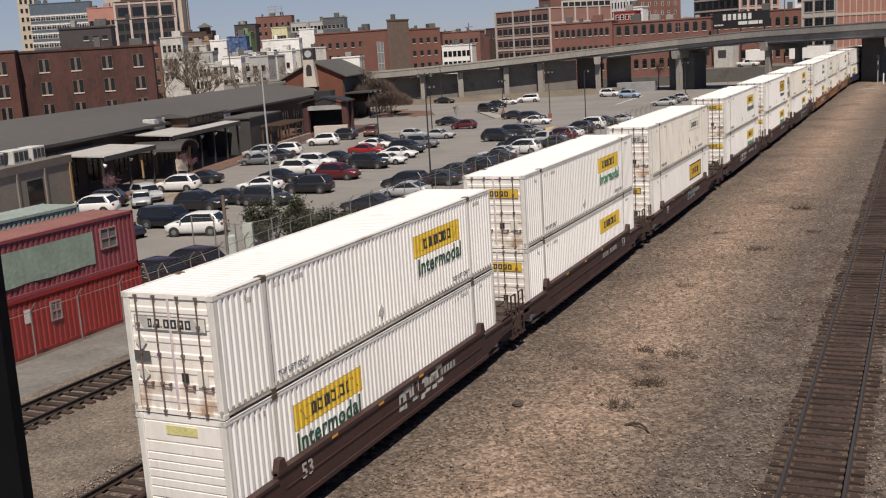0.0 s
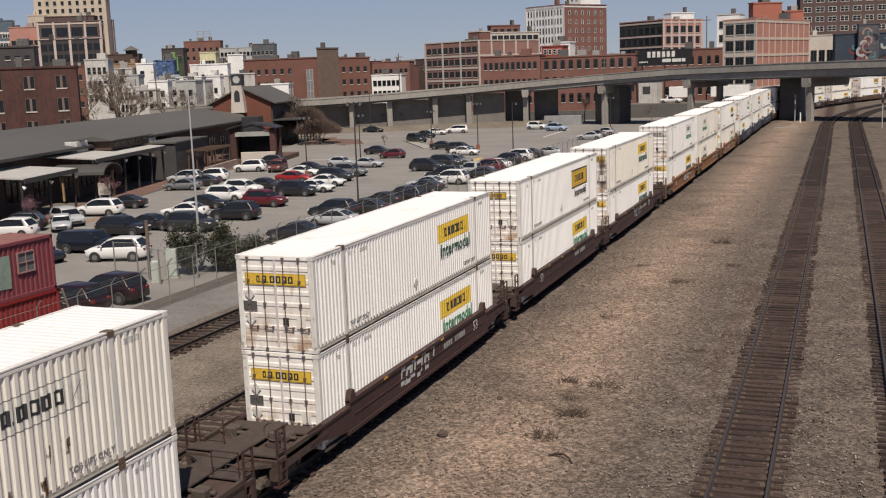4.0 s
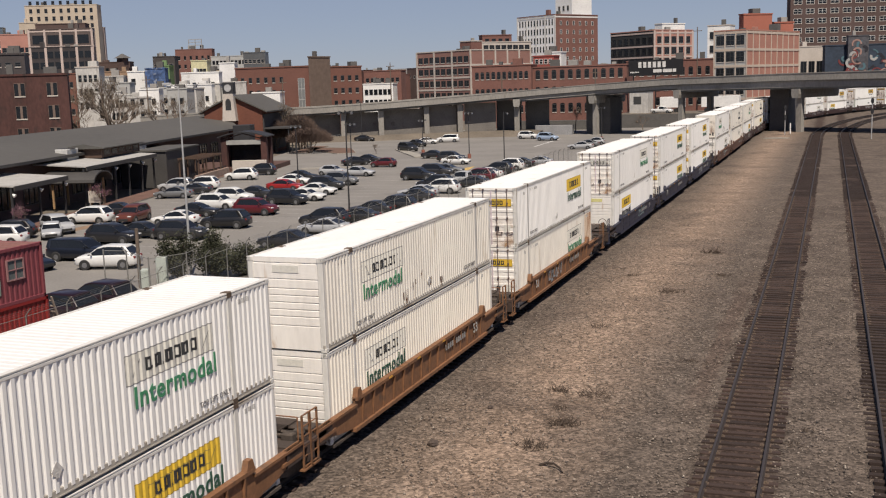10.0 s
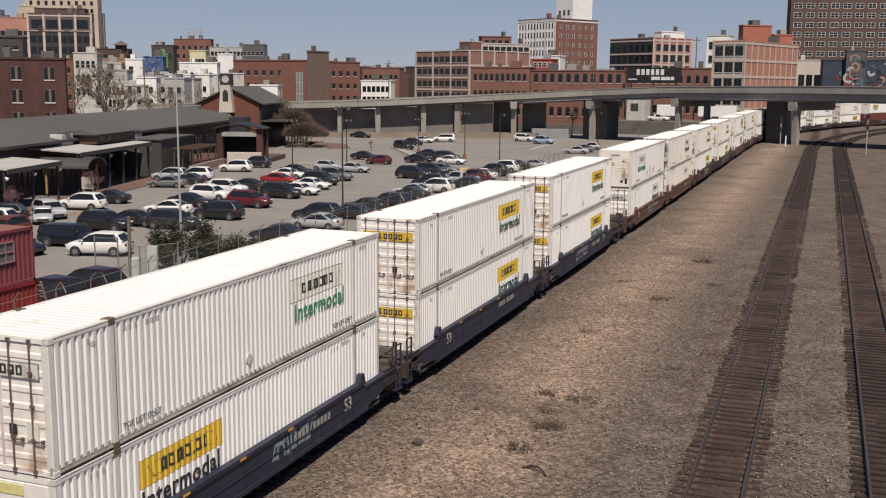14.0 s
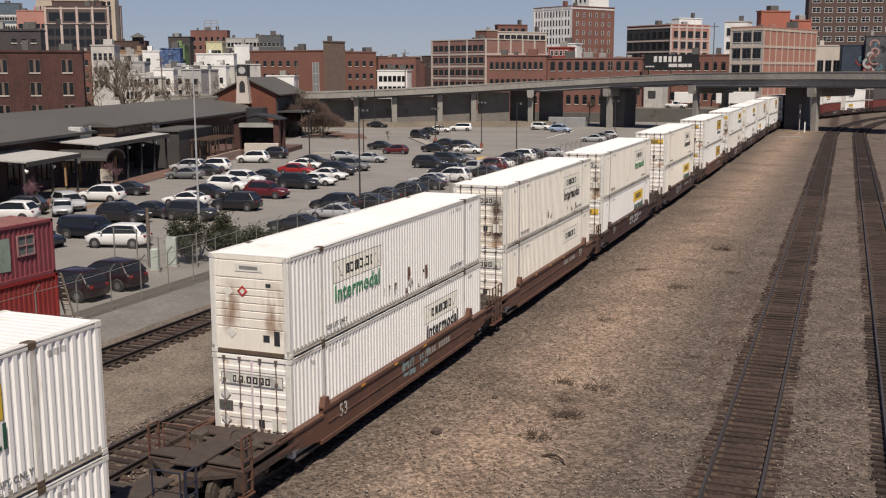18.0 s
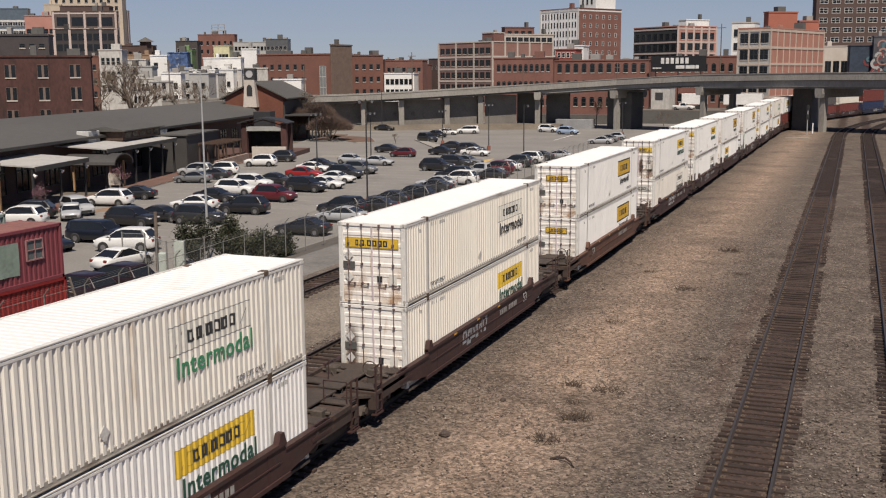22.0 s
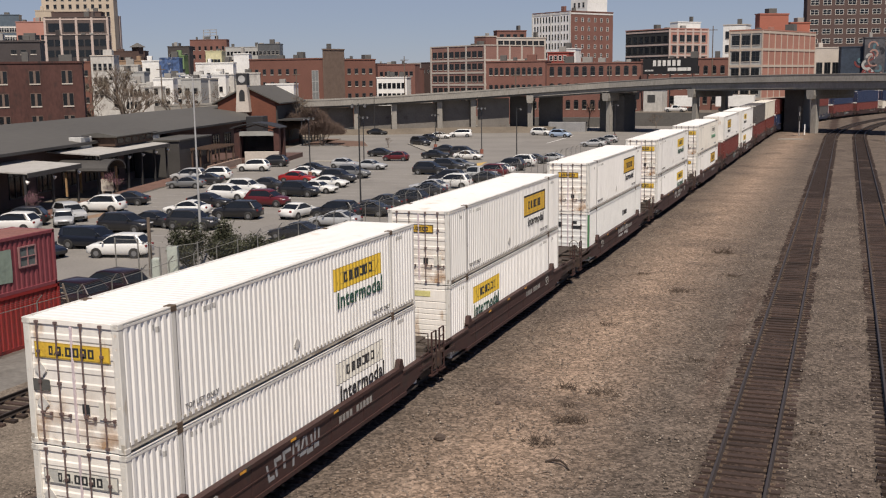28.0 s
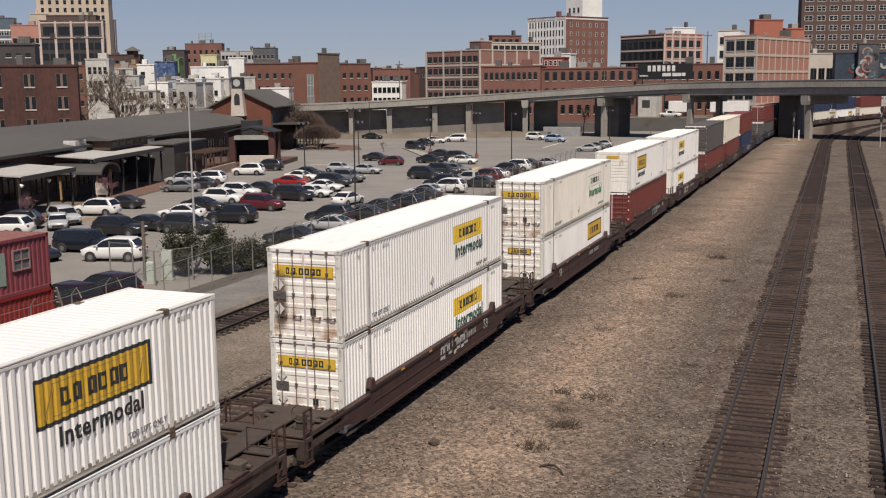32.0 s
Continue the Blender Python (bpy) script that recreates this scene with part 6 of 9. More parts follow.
# block infill walls under the western ramp; further on, dark walls paint the open shade
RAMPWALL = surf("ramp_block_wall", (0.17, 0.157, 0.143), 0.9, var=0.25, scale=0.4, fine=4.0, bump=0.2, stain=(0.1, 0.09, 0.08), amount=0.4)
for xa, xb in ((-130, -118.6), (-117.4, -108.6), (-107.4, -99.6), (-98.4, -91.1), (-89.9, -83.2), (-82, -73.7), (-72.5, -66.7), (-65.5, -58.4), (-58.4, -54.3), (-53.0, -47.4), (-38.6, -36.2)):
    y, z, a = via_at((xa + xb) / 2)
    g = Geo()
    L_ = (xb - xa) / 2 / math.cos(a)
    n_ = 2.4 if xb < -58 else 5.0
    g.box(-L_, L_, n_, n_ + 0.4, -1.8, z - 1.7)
    part("infill_wall", g.mesh("infill_wall", RAMPWALL if xb < -58 else CONCSHADE), base, "block wall under the deck, shade-dark past the ramp", pose((xa + xb) / 2, y, 0, 0, 0, math.degrees(a)))
# solid dark blocks stand in for the shaded openings under the deck
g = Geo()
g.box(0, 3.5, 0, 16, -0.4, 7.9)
part("abutment", g.mesh("abutment", CONCSHADE), base, "", pose(2.6, 218, 0, 0, 0, -4))
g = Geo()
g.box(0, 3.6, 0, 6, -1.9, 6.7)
part("abutment", g.mesh("abutment", CONCSHADE), base, "", pose(-36.2, 236, 0, 0, 0, -14))

# earth bank at the foot of the ramp wall
g = Geo()
v, f = [], []
xs = [-128 + 4 * k for k in range(21)]
rnd = random.Random(8)
for x in xs:
    y, z, a = via_at(x)
    for n_, zz in ((-4.2 + rnd.uniform(-0.4, 0.4), -1.6), (-2.6, -1.05 + rnd.uniform(-0.1, 0.1)), (-0.6, -0.35 + rnd.uniform(-0.1, 0.1)), (5.0, -0.25)):
        v.append((x - math.sin(a) * n_, y + math.cos(a) * n_, zz))
for k in range(len(xs) - 1):
    f += [(k * 4 + i, k * 4 + 4 + i, k * 4 + 5 + i, k * 4 + 1 + i) for i in range(3)]
thing("earth_bank", None, "low bare earth bank along the foot of the viaduct", "bank", kind="structure", data=mesh_of("earth_bank", v, f, (EARTH,)))

# ---- town ----
BRICK_OLD = surf("old_brick", (0.078, 0.034, 0.029), 0.9, var=0.35, scale=0.3, fine=3.0, bump=0.2, stain=(0.035, 0.022, 0.02), amount=0.6, stretch=(1, 1, 0.45))
BRICK = surf("brick_red", (0.19, 0.09, 0.072), 0.9, var=0.25, scale=0.2, fine=3.0, bump=0.2)
BRICK_OR = surf("brick_orange", (0.17, 0.077, 0.058), 0.9, var=0.15, scale=0.2, fine=3.0, bump=0.2)
BRICK_DK = surf("brick_dark", (0.098, 0.064, 0.057), 0.9, var=0.2, scale=0.2, fine=3.0, bump=0.2)
BRICK_PINK = surf("brick_pink", (0.38, 0.185, 0.14), 0.9, var=0.15, scale=0.2, fine=3.0, bump=0.2)
TAN = surf("tan_stone", (0.50, 0.42, 0.33), 0.9, var=0.15, scale=0.2, fine=3.0, bump=0.15)
PALEWALL = surf("pale_wall", (0.50, 0.485, 0.455), 0.88, var=0.25, scale=0.35, fine=2.0, bump=0.1, stain=(0.3, 0.28, 0.26), amount=0.5, stretch=(1, 1, 0.5))
WHITEWALL = surf("white_wall", (0.78, 0.775, 0.75), 0.85, var=0.15, scale=0.2, fine=3.0, bump=0.1, stain=(0.5, 0.48, 0.44), amount=0.3)
GREYWALL = surf("grey_wall", (0.40, 0.40, 0.385), 0.88, var=0.15, scale=0.2, fine=3.0, bump=0.1)
STONE = surf("pale_stone", (0.50, 0.45, 0.40), 0.88, var=0.15, scale=0.3, fine=3.0, bump=0.1)
ROOFDARK = surf("dark_roof", (0.11, 0.105, 0.10), 0.85, var=0.2, scale=0.15, fine=2.0, bump=0.15)
ROOFGREY = surf("grey_metal_roof", (0.088, 0.084, 0.076), 0.75, var=0.15, scale=0.1, fine=2.0, bump=0.1, stretch=(1, 0.3, 1))
FRAMEW = surf("pale_frame", (0.30, 0.285, 0.265), 0.7)
FRAMEWHITE = surf("white_frame", (0.66, 0.65, 0.62), 0.7)
FRAMED = surf("dark_frame", (0.05, 0.05, 0.05), 0.6)
BLIND = surf("blind_glass", (0.20, 0.21, 0.21), 0.2)


def window_mesh(w, h, style):
    fr = 0.11
    if style == "bare":
        return pane_grid([-w / 2 - 0.05, -w / 2, w / 2, w / 2 + 0.05], [-0.05, 0, h, h + 0.05], (FRAMED, GLASS), 0.07, 0.1)
    if style == "pair":
        return pane_grid([-w / 2 - 0.05, -w / 2, -0.2, 0.2, w / 2, w / 2 + 0.05], [-0.22, 0, h, h + 0.08], (surf("brown_stone", (0.16, 0.115, 0.095), 0.9), GLASS, STONE), 0.06, 0.1, True)
    xs = [-w / 2 - fr, -w / 2, w / 2, w / 2 + fr] if w < 1.7 else [-w / 2 - fr, -w / 2, -0.05, 0.05, w / 2, w / 2 + fr]
    zs = [-0.2, 0, h / 2 - 0.04, h / 2 + 0.04, h, h + fr]
    return pane_grid(xs, zs, ({"plain": FRAMEW, "white": FRAMEWHITE}.get(style, FRAMED), GLASS, STONE), 0.07, 0.1, True, w / 3 if style == "arch" else 0.0)


def building(name, label, az, d, beta, wl, wr, top, wall, left=None, right=None, bands=None, wall2=None, roof=ROOFDARK, z0=-1.8, category="building", cornice=False):
    """A block whose near corner lies d metres off at azimuth az; its left face is turned away by beta."""
    a, b = radians(az), radians(beta)
    s = Vector((math.sin(a), math.cos(a)))
    r = Vector((math.cos(a), -math.sin(a)))
    dr = r * math.sin(b) + s * math.cos(b)
    x, y = EYE[0] + d * s.x, EYE[1] + d * s.y
    base = thing(name, pose(x, y, 0, 0, 0, math.degrees(math.atan2(dr.y, dr.x))), label, category)
    g = Geo()
    g.box(0, wr, 0, wl, z0, top)
    me = g.mesh("wall", wall, wall2 or wall)
    for p in me.polygons:
        if wall2 and p.normal.x < -0.5:
            p.material_index = 1
    part("wall", me, base)
    g = Geo()
    g.box(-0.15, wr + 0.15, -0.15, wl + 0.15, top, top + 0.35)
    g.box(0.5, wr - 0.5, 0.5, wl - 0.5, top + 0.35, top + 0.37, 1)
    part("parapet", g.mesh("parapet", STONE if cornice else wall, roof), base)
    rk = random.Random(int(abs(az) * 100))
    for k in range(rk.randint(2, 4) if wl > 8 else 1):
        bw, bd, bh = rk.uniform(0.8, 2.6), rk.uniform(0.8, 2.6), rk.uniform(0.5, 1.5) * (1 + d / 900)
        bx, by = rk.uniform(0.8, max(0.9, wr - bw - 0.8)), rk.uniform(0.8, max(0.9, wl - bd - 0.8))
        g = Geo()
        g.bev(bx, bx + bw, by, by + bd, top + 0.3, top + 0.36 + bh, 0.05)
        part("roof_box", g.mesh("roof_box", rk.choice([roof, roof, wall, FRAMEW])), base)
    for face, spec in (("l", left), ("r", right)):
        if not spec:
            continue
        cols, rows, w, h, zz, dz, m0, m1 = spec[:8]
        style = spec[8] if len(spec) > 8 else "plain"
        span = (wl if face == "l" else wr) - m0 - m1
        me = cached(("win", w, h, style), lambda: window_mesh(w, h, style))
        for j in range(rows):
            for i in range(cols):
                u = m0 + span * (i + 0.5) / cols
                m = pose(0, u, zz + j * dz, 0, 0, -90) if face == "l" else pose(u, 0, zz + j * dz)
                part("window", me, base, m=m)
    if bands:
        mat, zs, cl, cr, pw = bands
        for zz in zs:
            g = Geo()
            g.box(-0.12, wr, -0.12, 0.0, zz - 0.3, zz + 0.3)
            g.box(-0.12, 0.0, 0.0, wl, zz - 0.3, zz + 0.3)
            part("band", g.mesh("band", mat), base)
        g = Geo()
        g.box(-pw, pw, -0.14, 0.0, z0, top)
        me = g.mesh("pilaster", mat)
        for n_, face, span in ((cl, "l", wl), (cr, "r", wr)):
            for i in range(n_ + 1 if n_ else 0):
                u = span * i / n_
                part("pilaster", me, base, m=pose(0, u, 0, 0, 0, -90) if face == "l" else pose(u, 0, 0))
    return base


SALMON = surf("salmon_brick", (0.42, 0.21, 0.17), 0.9, var=0.15, scale=0.2, fine=3.0, bump=0.2)
FRAMEPINK = surf("pinkish_concrete", (0.50, 0.41, 0.37), 0.88, var=0.12, scale=0.3, fine=3.0, bump=0.1)
building("brick_warehouse", "old dark red-brick warehouse with paired tall windows", -40.07, 195, 2, 22.4, 8, 14.5, BRICK_OLD, (4, 3, 1.7, 2.1, 3.4, 3.85, 0.0, 1.4, "pair"))
# same old brick, coloured lighter because this wing is sunlit
building("brick_warehouse", "old red-brick warehouse wing turned to the street", -46.75, 193.5, 8, 20, 4, 14.7, surf("sunlit_wing_brick", (0.10, 0.043, 0.034), 0.9, var=0.3, scale=0.3, fine=3.0, bump=0.2), (4, 3, 1.7, 2.1, 3.4, 3.85, 0.0, 1.0, "pair"))
building("office_block", "brown office block with a pinkish arcade of tall bays", -38.71, 460, 12, 25, 5.3, 37.3, surf("brown_panel", (0.10, 0.075, 0.068), 0.6), (4, 1, 4.4, 3.4, 31.6, 4.3, 0.6, 0.6, "bare"), None, (FRAMEPINK, (30.4, 36.6), 4, 1, 0.42))
building("office_bays", "dark glazed bays under the office arcade", -38.75, 458.6, 12, 24.6, 0.5, 30.0, surf("bay_glazing", (0.05, 0.043, 0.042), 0.4), (8, 5, 2.4, 2.6, 8.6, 4.3, 0.4, 0.4, "bare"), None, (FRAMEPINK, (), 4, 0, 0.5))
building("office_roof_slab", "dark roof slab with plant on the office block", -39.0, 468, 12, 20, 8, 39.8, BRICK_DK)
building("office_wing", "salmon brick office wing with square windows", -41.66, 475, 12, 12, 4, 36, SALMON, (5, 5, 1.6, 1.9, 12, 4.2, 0.3, 0.3, "dark"))
building("glass_block", "blue-grey glass office block with white bands", -42.9, 520, 12, 27, 6, 41.4, surf("curtain_wall", (0.10, 0.13, 0.16), 0.3), (12, 7, 2.4, 2.4, 10, 4, 0, 0, "white"), None, (FRAMEWHITE, (20, 24, 28, 32, 36), 0, 0, 0.2))
building("tan_tower", "cream stone tower block rising behind the offices", -38.36, 540, 12, 33.6, 9, 53, TAN, (9, 14, 1.2, 1.9, 10, 3.6, 1, 1, "dark"))
building("far_cream_tower", "tall cream tower on the edge of the town", -45.5, 560, 12, 8, 8, 60, TAN, (3, 12, 1.0, 2.0, 6, 4.2, 0.5, 0.5, "dark"))
building("tan_tower_step", "pinkish stair shaft of the cream tower", -38.1, 552, 10, 5, 4, 42.8, FRAMEPINK, (1, 9, 0.9, 2.2, 6, 3.8, 0.5, 0.5, "dark"))
building("tan_tower_wing", "low cream wing of the tower block", -41.3, 545, 10, 8, 4, 45, TAN, (3, 5, 1.2, 1.8, 24, 4, 0.5, 0.5, "dark"))
building("white_row_building", "white painted three-storey building with tall windows", -38.51, 330, 15, 6.8, 6, 18.7, PALEWALL, (4, 3, 0.9, 2.0, 6.5, 4, 0.4, 0.4), cornice=True)
building("brick_sliver", "narrow orange-brick house in the old town", -39.66, 335, 10, 5, 5, 17.0, BRICK_OR, (2, 3, 0.8, 1.6, 5, 4, 0.3, 0.3, "dark"))
building("white_row_building", "white terrace behind bare street trees", -37.33, 342, 10, 8, 6, 16.0, PALEWALL, (5, 2, 0.9, 1.8, 7, 4, 0.5, 0.5))
building("white_row_building", "pale terrace with narrow arched windows", -36.56, 290, 12, 8, 8, 10.4, PALEWALL, (7, 3, 0.55, 1.7, 0.8, 3.2, 0.3, 0.3, "arch"))
building("grey_block", "plain grey rendered block", -35.2, 310, 12, 7.2, 5, 12.0, GREYWALL)
building("white_gable_house", "white rendered house with small windows", -33.86, 316, 12, 7.4, 6, 12.6, WHITEWALL, (3, 2, 1.0, 1.6, 3.4, 4.6, 0.5, 0.5, "dark"))
building("white_block", "white painted block with small windows", -32.49, 340, 12, 11.8, 5, 16.4, WHITEWALL, (5, 2, 0.9, 1.4, 8, 4, 1, 1, "dark"))
building("white_house", "small white house with one dark window", -36.27, 345, 10, 5.2, 5, 17.3, WHITEWALL, (1, 1, 1.2, 1.8, 13.4, 4, 2.4, 0.6, "bare"))
building("mural_block", "low block with a bright blue painted end wall", -35.24, 338, 10, 6, 6, 18.0, surf("mural_blue", (0.06, 0.11, 0.24), 0.8, var=0.8, scale=0.35, fine=1.2, stain=(0.45, 0.47, 0.5), amount=0.55))
building("dark_grid_block", "dark brown block with a grid of windows on the skyline", -34.7, 500, 12, 9.8, 8, 26.5, surf("umber_wall", (0.06, 0.052, 0.05), 0.8), (4, 3, 1.5, 1.9, 13, 4.2, 0.4, 0.4))
building("dark_roof_range", "dark flat-roofed range behind the white houses", -35.1, 352, 8, 14, 6, 14.6, ROOFDARK)
building("far_brick_hall", "far red-brick hall with a steel roof frame", -32.77, 650, 12, 22, 8, 35, BRICK, (6, 2, 1.2, 2.2, 24, 5, 0.5, 0.5, "dark"))
hotel = building("hotel", "orange-brick hotel with grouped windows", -27.76, 300, 22, 22.5, 13, 16.7, BRICK_OR, (6, 4, 0.8, 1.4, 1.8, 3.6, 7.2, 1, "dark"))
part("glazed_strip", pane_grid([-1.0, -0.9, -0.05, 0.05, 0.9, 1.0], [0, 0.1, 2.9, 3.1, 6.0, 6.2, 9.0, 9.2, 12, 12.1], (GREYWALL, BLIND), 0.06, 0.1), hotel, "tall glazed stair strip", pose(0, 2.4, 1.5, 0, 0, -90))
building("hotel_tower", "brown stair tower of the hotel", -27.69, 299, 40, 0.5, 9, 19.2, surf("brown_block", (0.16, 0.115, 0.09), 0.85))
building("hotel_wing", "orange-brick hotel wing with small windows", -26.65, 310, 65, 3, 10.3, 16.5, BRICK_OR, None, (4, 4, 0.9, 1.4, 1.8, 3.6, 0.5, 0.5, "dark"))
building("loft_building", "brick loft building with pale concrete bands", -19.06, 350, 45, 26.3, 29.6, 21.3, surf("loft_brick", (0.27, 0.145, 0.12), 0.9, var=0.2, scale=0.2, fine=3.0, bump=0.2), (9, 5, 1.9, 1.9, 1.6, 4.0, 0.6, 0.6, "dark"), (9, 4, 1.9, 1.9, 1.6, 4.0, 0.6, 0.6, "dark"), (STONE, (4.6, 8.6, 12.6, 16.6), 3, 5, 0.35), cornice=True)
building("loft_stair", "brick stair tower of the loft building", -19.0, 362, 45, 5.5, 5.2, 24.6, BRICK, cornice=True)
building("loft_annex", "stepped pale concrete storey on the loft building", -18.45, 380, 60, 3.2, 21, 24.7, STONE, None, (8, 1, 1.8, 1.5, 22.2, 4.4, 0.6, 0.6, "dark"))
building("loft_plant", "brick plant room high on the loft building", -18.39, 392, 70, 3.7, 11.5, 27.6, BRICK, None, (4, 1, 1.4, 1.2, 25.2, 4, 0.5, 0.5, "dark"))
building("long_warehouse", "red-brick warehouse with rows of small arched windows", -15.81, 290, 8, 16.4, 12, 15.1, BRICK, (10, 3, 0.8, 1.6, 2.4, 4.6, 0.6, 0.6, "arch"))
building("long_warehouse", "long red-brick warehouse with tall arched windows", -10.74, 288, 8, 26, 12, 14.3, BRICK, (11, 3, 1.05, 2.0, 2.2, 4.5, 0.6, 0.6, "arch"))
building("long_warehouse", "red-brick warehouse annex with arched windows", -6.18, 330, 8, 27, 6, 15.6, BRICK, (10, 3, 1.1, 2.0, 2.2, 4.5, 1, 1, "arch"))
building("roof_house", "bright red-brick roof house on the warehouse", -14.58, 305, 15, 6.2, 6, 17.6, surf("bright_brick", (0.30, 0.07, 0.055), 0.9, var=0.15, scale=0.3, fine=3), (4, 1, 0.8, 1.2, 15.6, 3, 0.4, 0.4, "white"))
building("roof_house", "low white plant house on the warehouse roof", -14.2, 318, 15, 5, 6, 18.9, WHITEWALL)
building("white_tower_block", "ten-storey brick tower with a white terracotta front", -14.5, 450, 45, 23, 26, 37.6, BRICK, (12, 9, 0.55, 2.3, 4, 3.7, 0.7, 0.7, "bare"), (6, 9, 1.0, 1.5, 4, 3.7, 1.5, 1.5, "white"), (FRAMEWHITE, (36.9,), 4, 0, 0.35), wall2=surf("terracotta_white", (0.88, 0.87, 0.85), 0.6, var=0.06, scale=0.3, fine=3))
building("black_pink_block", "office block with one black-painted side and pink brick bays", -9.3, 400, 45, 23.4, 20, 27.6, SALMON, (7, 6, 2.2, 2.2, 3, 4.0, 0.5, 0.5, "bare"), (5, 6, 2.3, 2.4, 3, 4.0, 0.8, 0.8, "dark"), (FRAMEPINK, (6, 10, 14, 18, 22, 26.8), 0, 5, 0.45), wall2=surf("black_wall", (0.035, 0.035, 0.035), 0.7))
building("black_block_roof", "white plant house on the black and pink block", -8.9, 412, 45, 4, 12, 30.4, WHITEWALL)
# left face takes a grey wall colour for the shade on that side
building("grid_warehouse", "pink brick warehouse in a pale concrete grid with bricked-up bays", -4.62, 285, 23, 8.9, 36.4, 22.0, BRICK_PINK, (3, 5, 2.0, 2.4, 1.6, 4.2, 0.4, 0.4, "dark"), (10, 1, 1.2, 1.5, 2.5, 4.2, 0.4, 0.4, "dark"), (surf("cream_grid", (0.50, 0.42, 0.35), 0.88, var=0.1, scale=0.3, fine=3), (4.6, 8.8, 13.0, 17.2, 21.6), 3, 9, 0.16), wall2=GREYWALL)
building("brick_high_rise", "dark brown-brick high-rise with white window groups", -2.51, 430, 75, 5, 70, 55, BRICK_DK, None, (15, 14, 2.9, 1.7, 4, 3.6, 0.5, 0.5, "white"))
mural = building("mural_wall_block", "low block painted with a dark blue mural", -0.79, 390, 80, 5, 40, 19.4, surf("mural_navy", (0.03, 0.045, 0.07), 0.8, var=0.3, scale=0.3, fine=1.2))

figure = building("mural_figure_wall", "tall painted wall with a grey and red mural", 0.29, 389, 80, 4, 6.6, 22.4, surf("mural_stone", (0.075, 0.075, 0.085), 0.8, var=0.5, scale=0.5, fine=1.5))
MURAL = [surf("mural_paint_%d" % k, col, 0.8, var=0.2, scale=0.5, fine=2) for k, col in enumerate(((0.36, 0.36, 0.35), (0.17, 0.035, 0.035), (0.07, 0.14, 0.17), (0.33, 0.20, 0.17), (0.02, 0.02, 0.028)))]
rnd = random.Random(31)
for k in range(36):
    wall_ = figure if k % 2 else mural
    cx, cz = (rnd.uniform(1.0, 5.4), rnd.uniform(9, 20.8)) if k % 2 else (rnd.uniform(14.5, 21.5), rnd.uniform(8, 17))
    if k % 16 == 0:
        cx = 6.2
    r1, a0, thin = rnd.uniform(0.9, 2.1), rnd.uniform(0, 6.28), rnd.uniform(0.4, 0.9)
    arc = [(cx + r1 * math.cos(a0 + 0.4 * q), cz + r1 * math.sin(a0 + 0.4 * q)) for q in range(10)]
    inner = [(cx + (r1 - thin) * math.cos(a0 + 0.4 * q), cz + (r1 - thin) * math.sin(a0 + 0.4 * q)) for q in range(9, -1, -1)]
    g = Geo()
    g.prism(arc + inner, "y", -0.03 - 0.004 * k, 0.0)
    part("painted_swirl", g.mesh("swirl", MURAL[k % 5]), wall_)

building("colonnade_block", "cream colonnaded base of the high-rise", -2.05, 400, 75, 4, 9, 19.6, STONE, None, (3, 1, 1.9, 9.0, 5.5, 4, 0.3, 0.3, "dark"), cornice=True)
PENTBRICK = surf("penthouse_brick", (0.36, 0.125, 0.085), 0.9, var=0.12, scale=0.3, fine=3, bump=0.1)
building("penthouse", "orange brick penthouse on the grid warehouse", -4.79, 310, 60, 2.5, 8.9, 27.2, PENTBRICK)
building("penthouse", "orange brick lift house on the warehouse", -3.28, 315, 60, 2, 6, 24.8, PENTBRICK)
building("narrow_block", "narrow white-framed office block", -5.46, 380, 12, 7.7, 8, 27.5, WHITEWALL, (2, 5, 2.4, 2.4, 4.6, 4.6, 0.4, 0.4, "dark"), cornice=True)
building("tower_crown", "white penthouse on the brick tower", -13.6, 462, 45, 10, 12, 48, WHITEWALL, (3, 1, 1, 2, 40, 3, 1, 1))
building("pale_shed", "white shopfront range with dark windows", -23.29, 372, 15, 10.9, 6, 11.2, WHITEWALL, (6, 2, 1.2, 1.8, 4, 3.6, 0.4, 0.4, "bare"))
building("brick_shed", "far red-brick warehouse block", -22.83, 430, 15, 15.7, 8, 16.4, BRICK, (7, 1, 1.2, 1.6, 12, 4, 0.5, 0.5, "dark"))
building("green_block", "dull green shop block", -35.0, 420, 12, 4.5, 8, 20.6, surf("green_render", (0.16, 0.25, 0.11), 0.85))
building("cream_block", "pale yellow block with a flat roof", -33.06, 430, 12, 6.3, 8, 22.4, surf("cream_render", (0.6, 0.57, 0.36), 0.85), (4, 1, 1.0, 1.3, 18, 3, 0.5, 0.5, "dark"))
building("tall_white_block", "plain white stair block", -31.65, 352, 12, 5, 5, 19.4, WHITEWALL)
building("low_white_block", "low white block with a shopfront", -30.74, 325, 12, 8.6, 6, 13.0, WHITEWALL, (3, 2, 1.2, 1.6, 3.6, 4.2, 0.5, 0.5, "dark"))
building("white_shed", "white shed with a shallow roof", -29.35, 290, 12, 7.6, 6, 9.8, WHITEWALL)
building("grey_glass_block", "dark grey glazed office block on the skyline", -30.01, 560, 12, 11.6, 8, 29.3, surf("grey_glazing", (0.10, 0.105, 0.11), 0.4), (5, 3, 1.6, 1.8, 16, 4, 0.3, 0.3))
building("grey_glass_block", "long grey flats on the skyline", -30.05, 600, 12, 30.3, 8, 29.1, GREYWALL, (14, 3, 1.4, 2.0, 16, 4.4, 0.5, 0.5, "bare"))
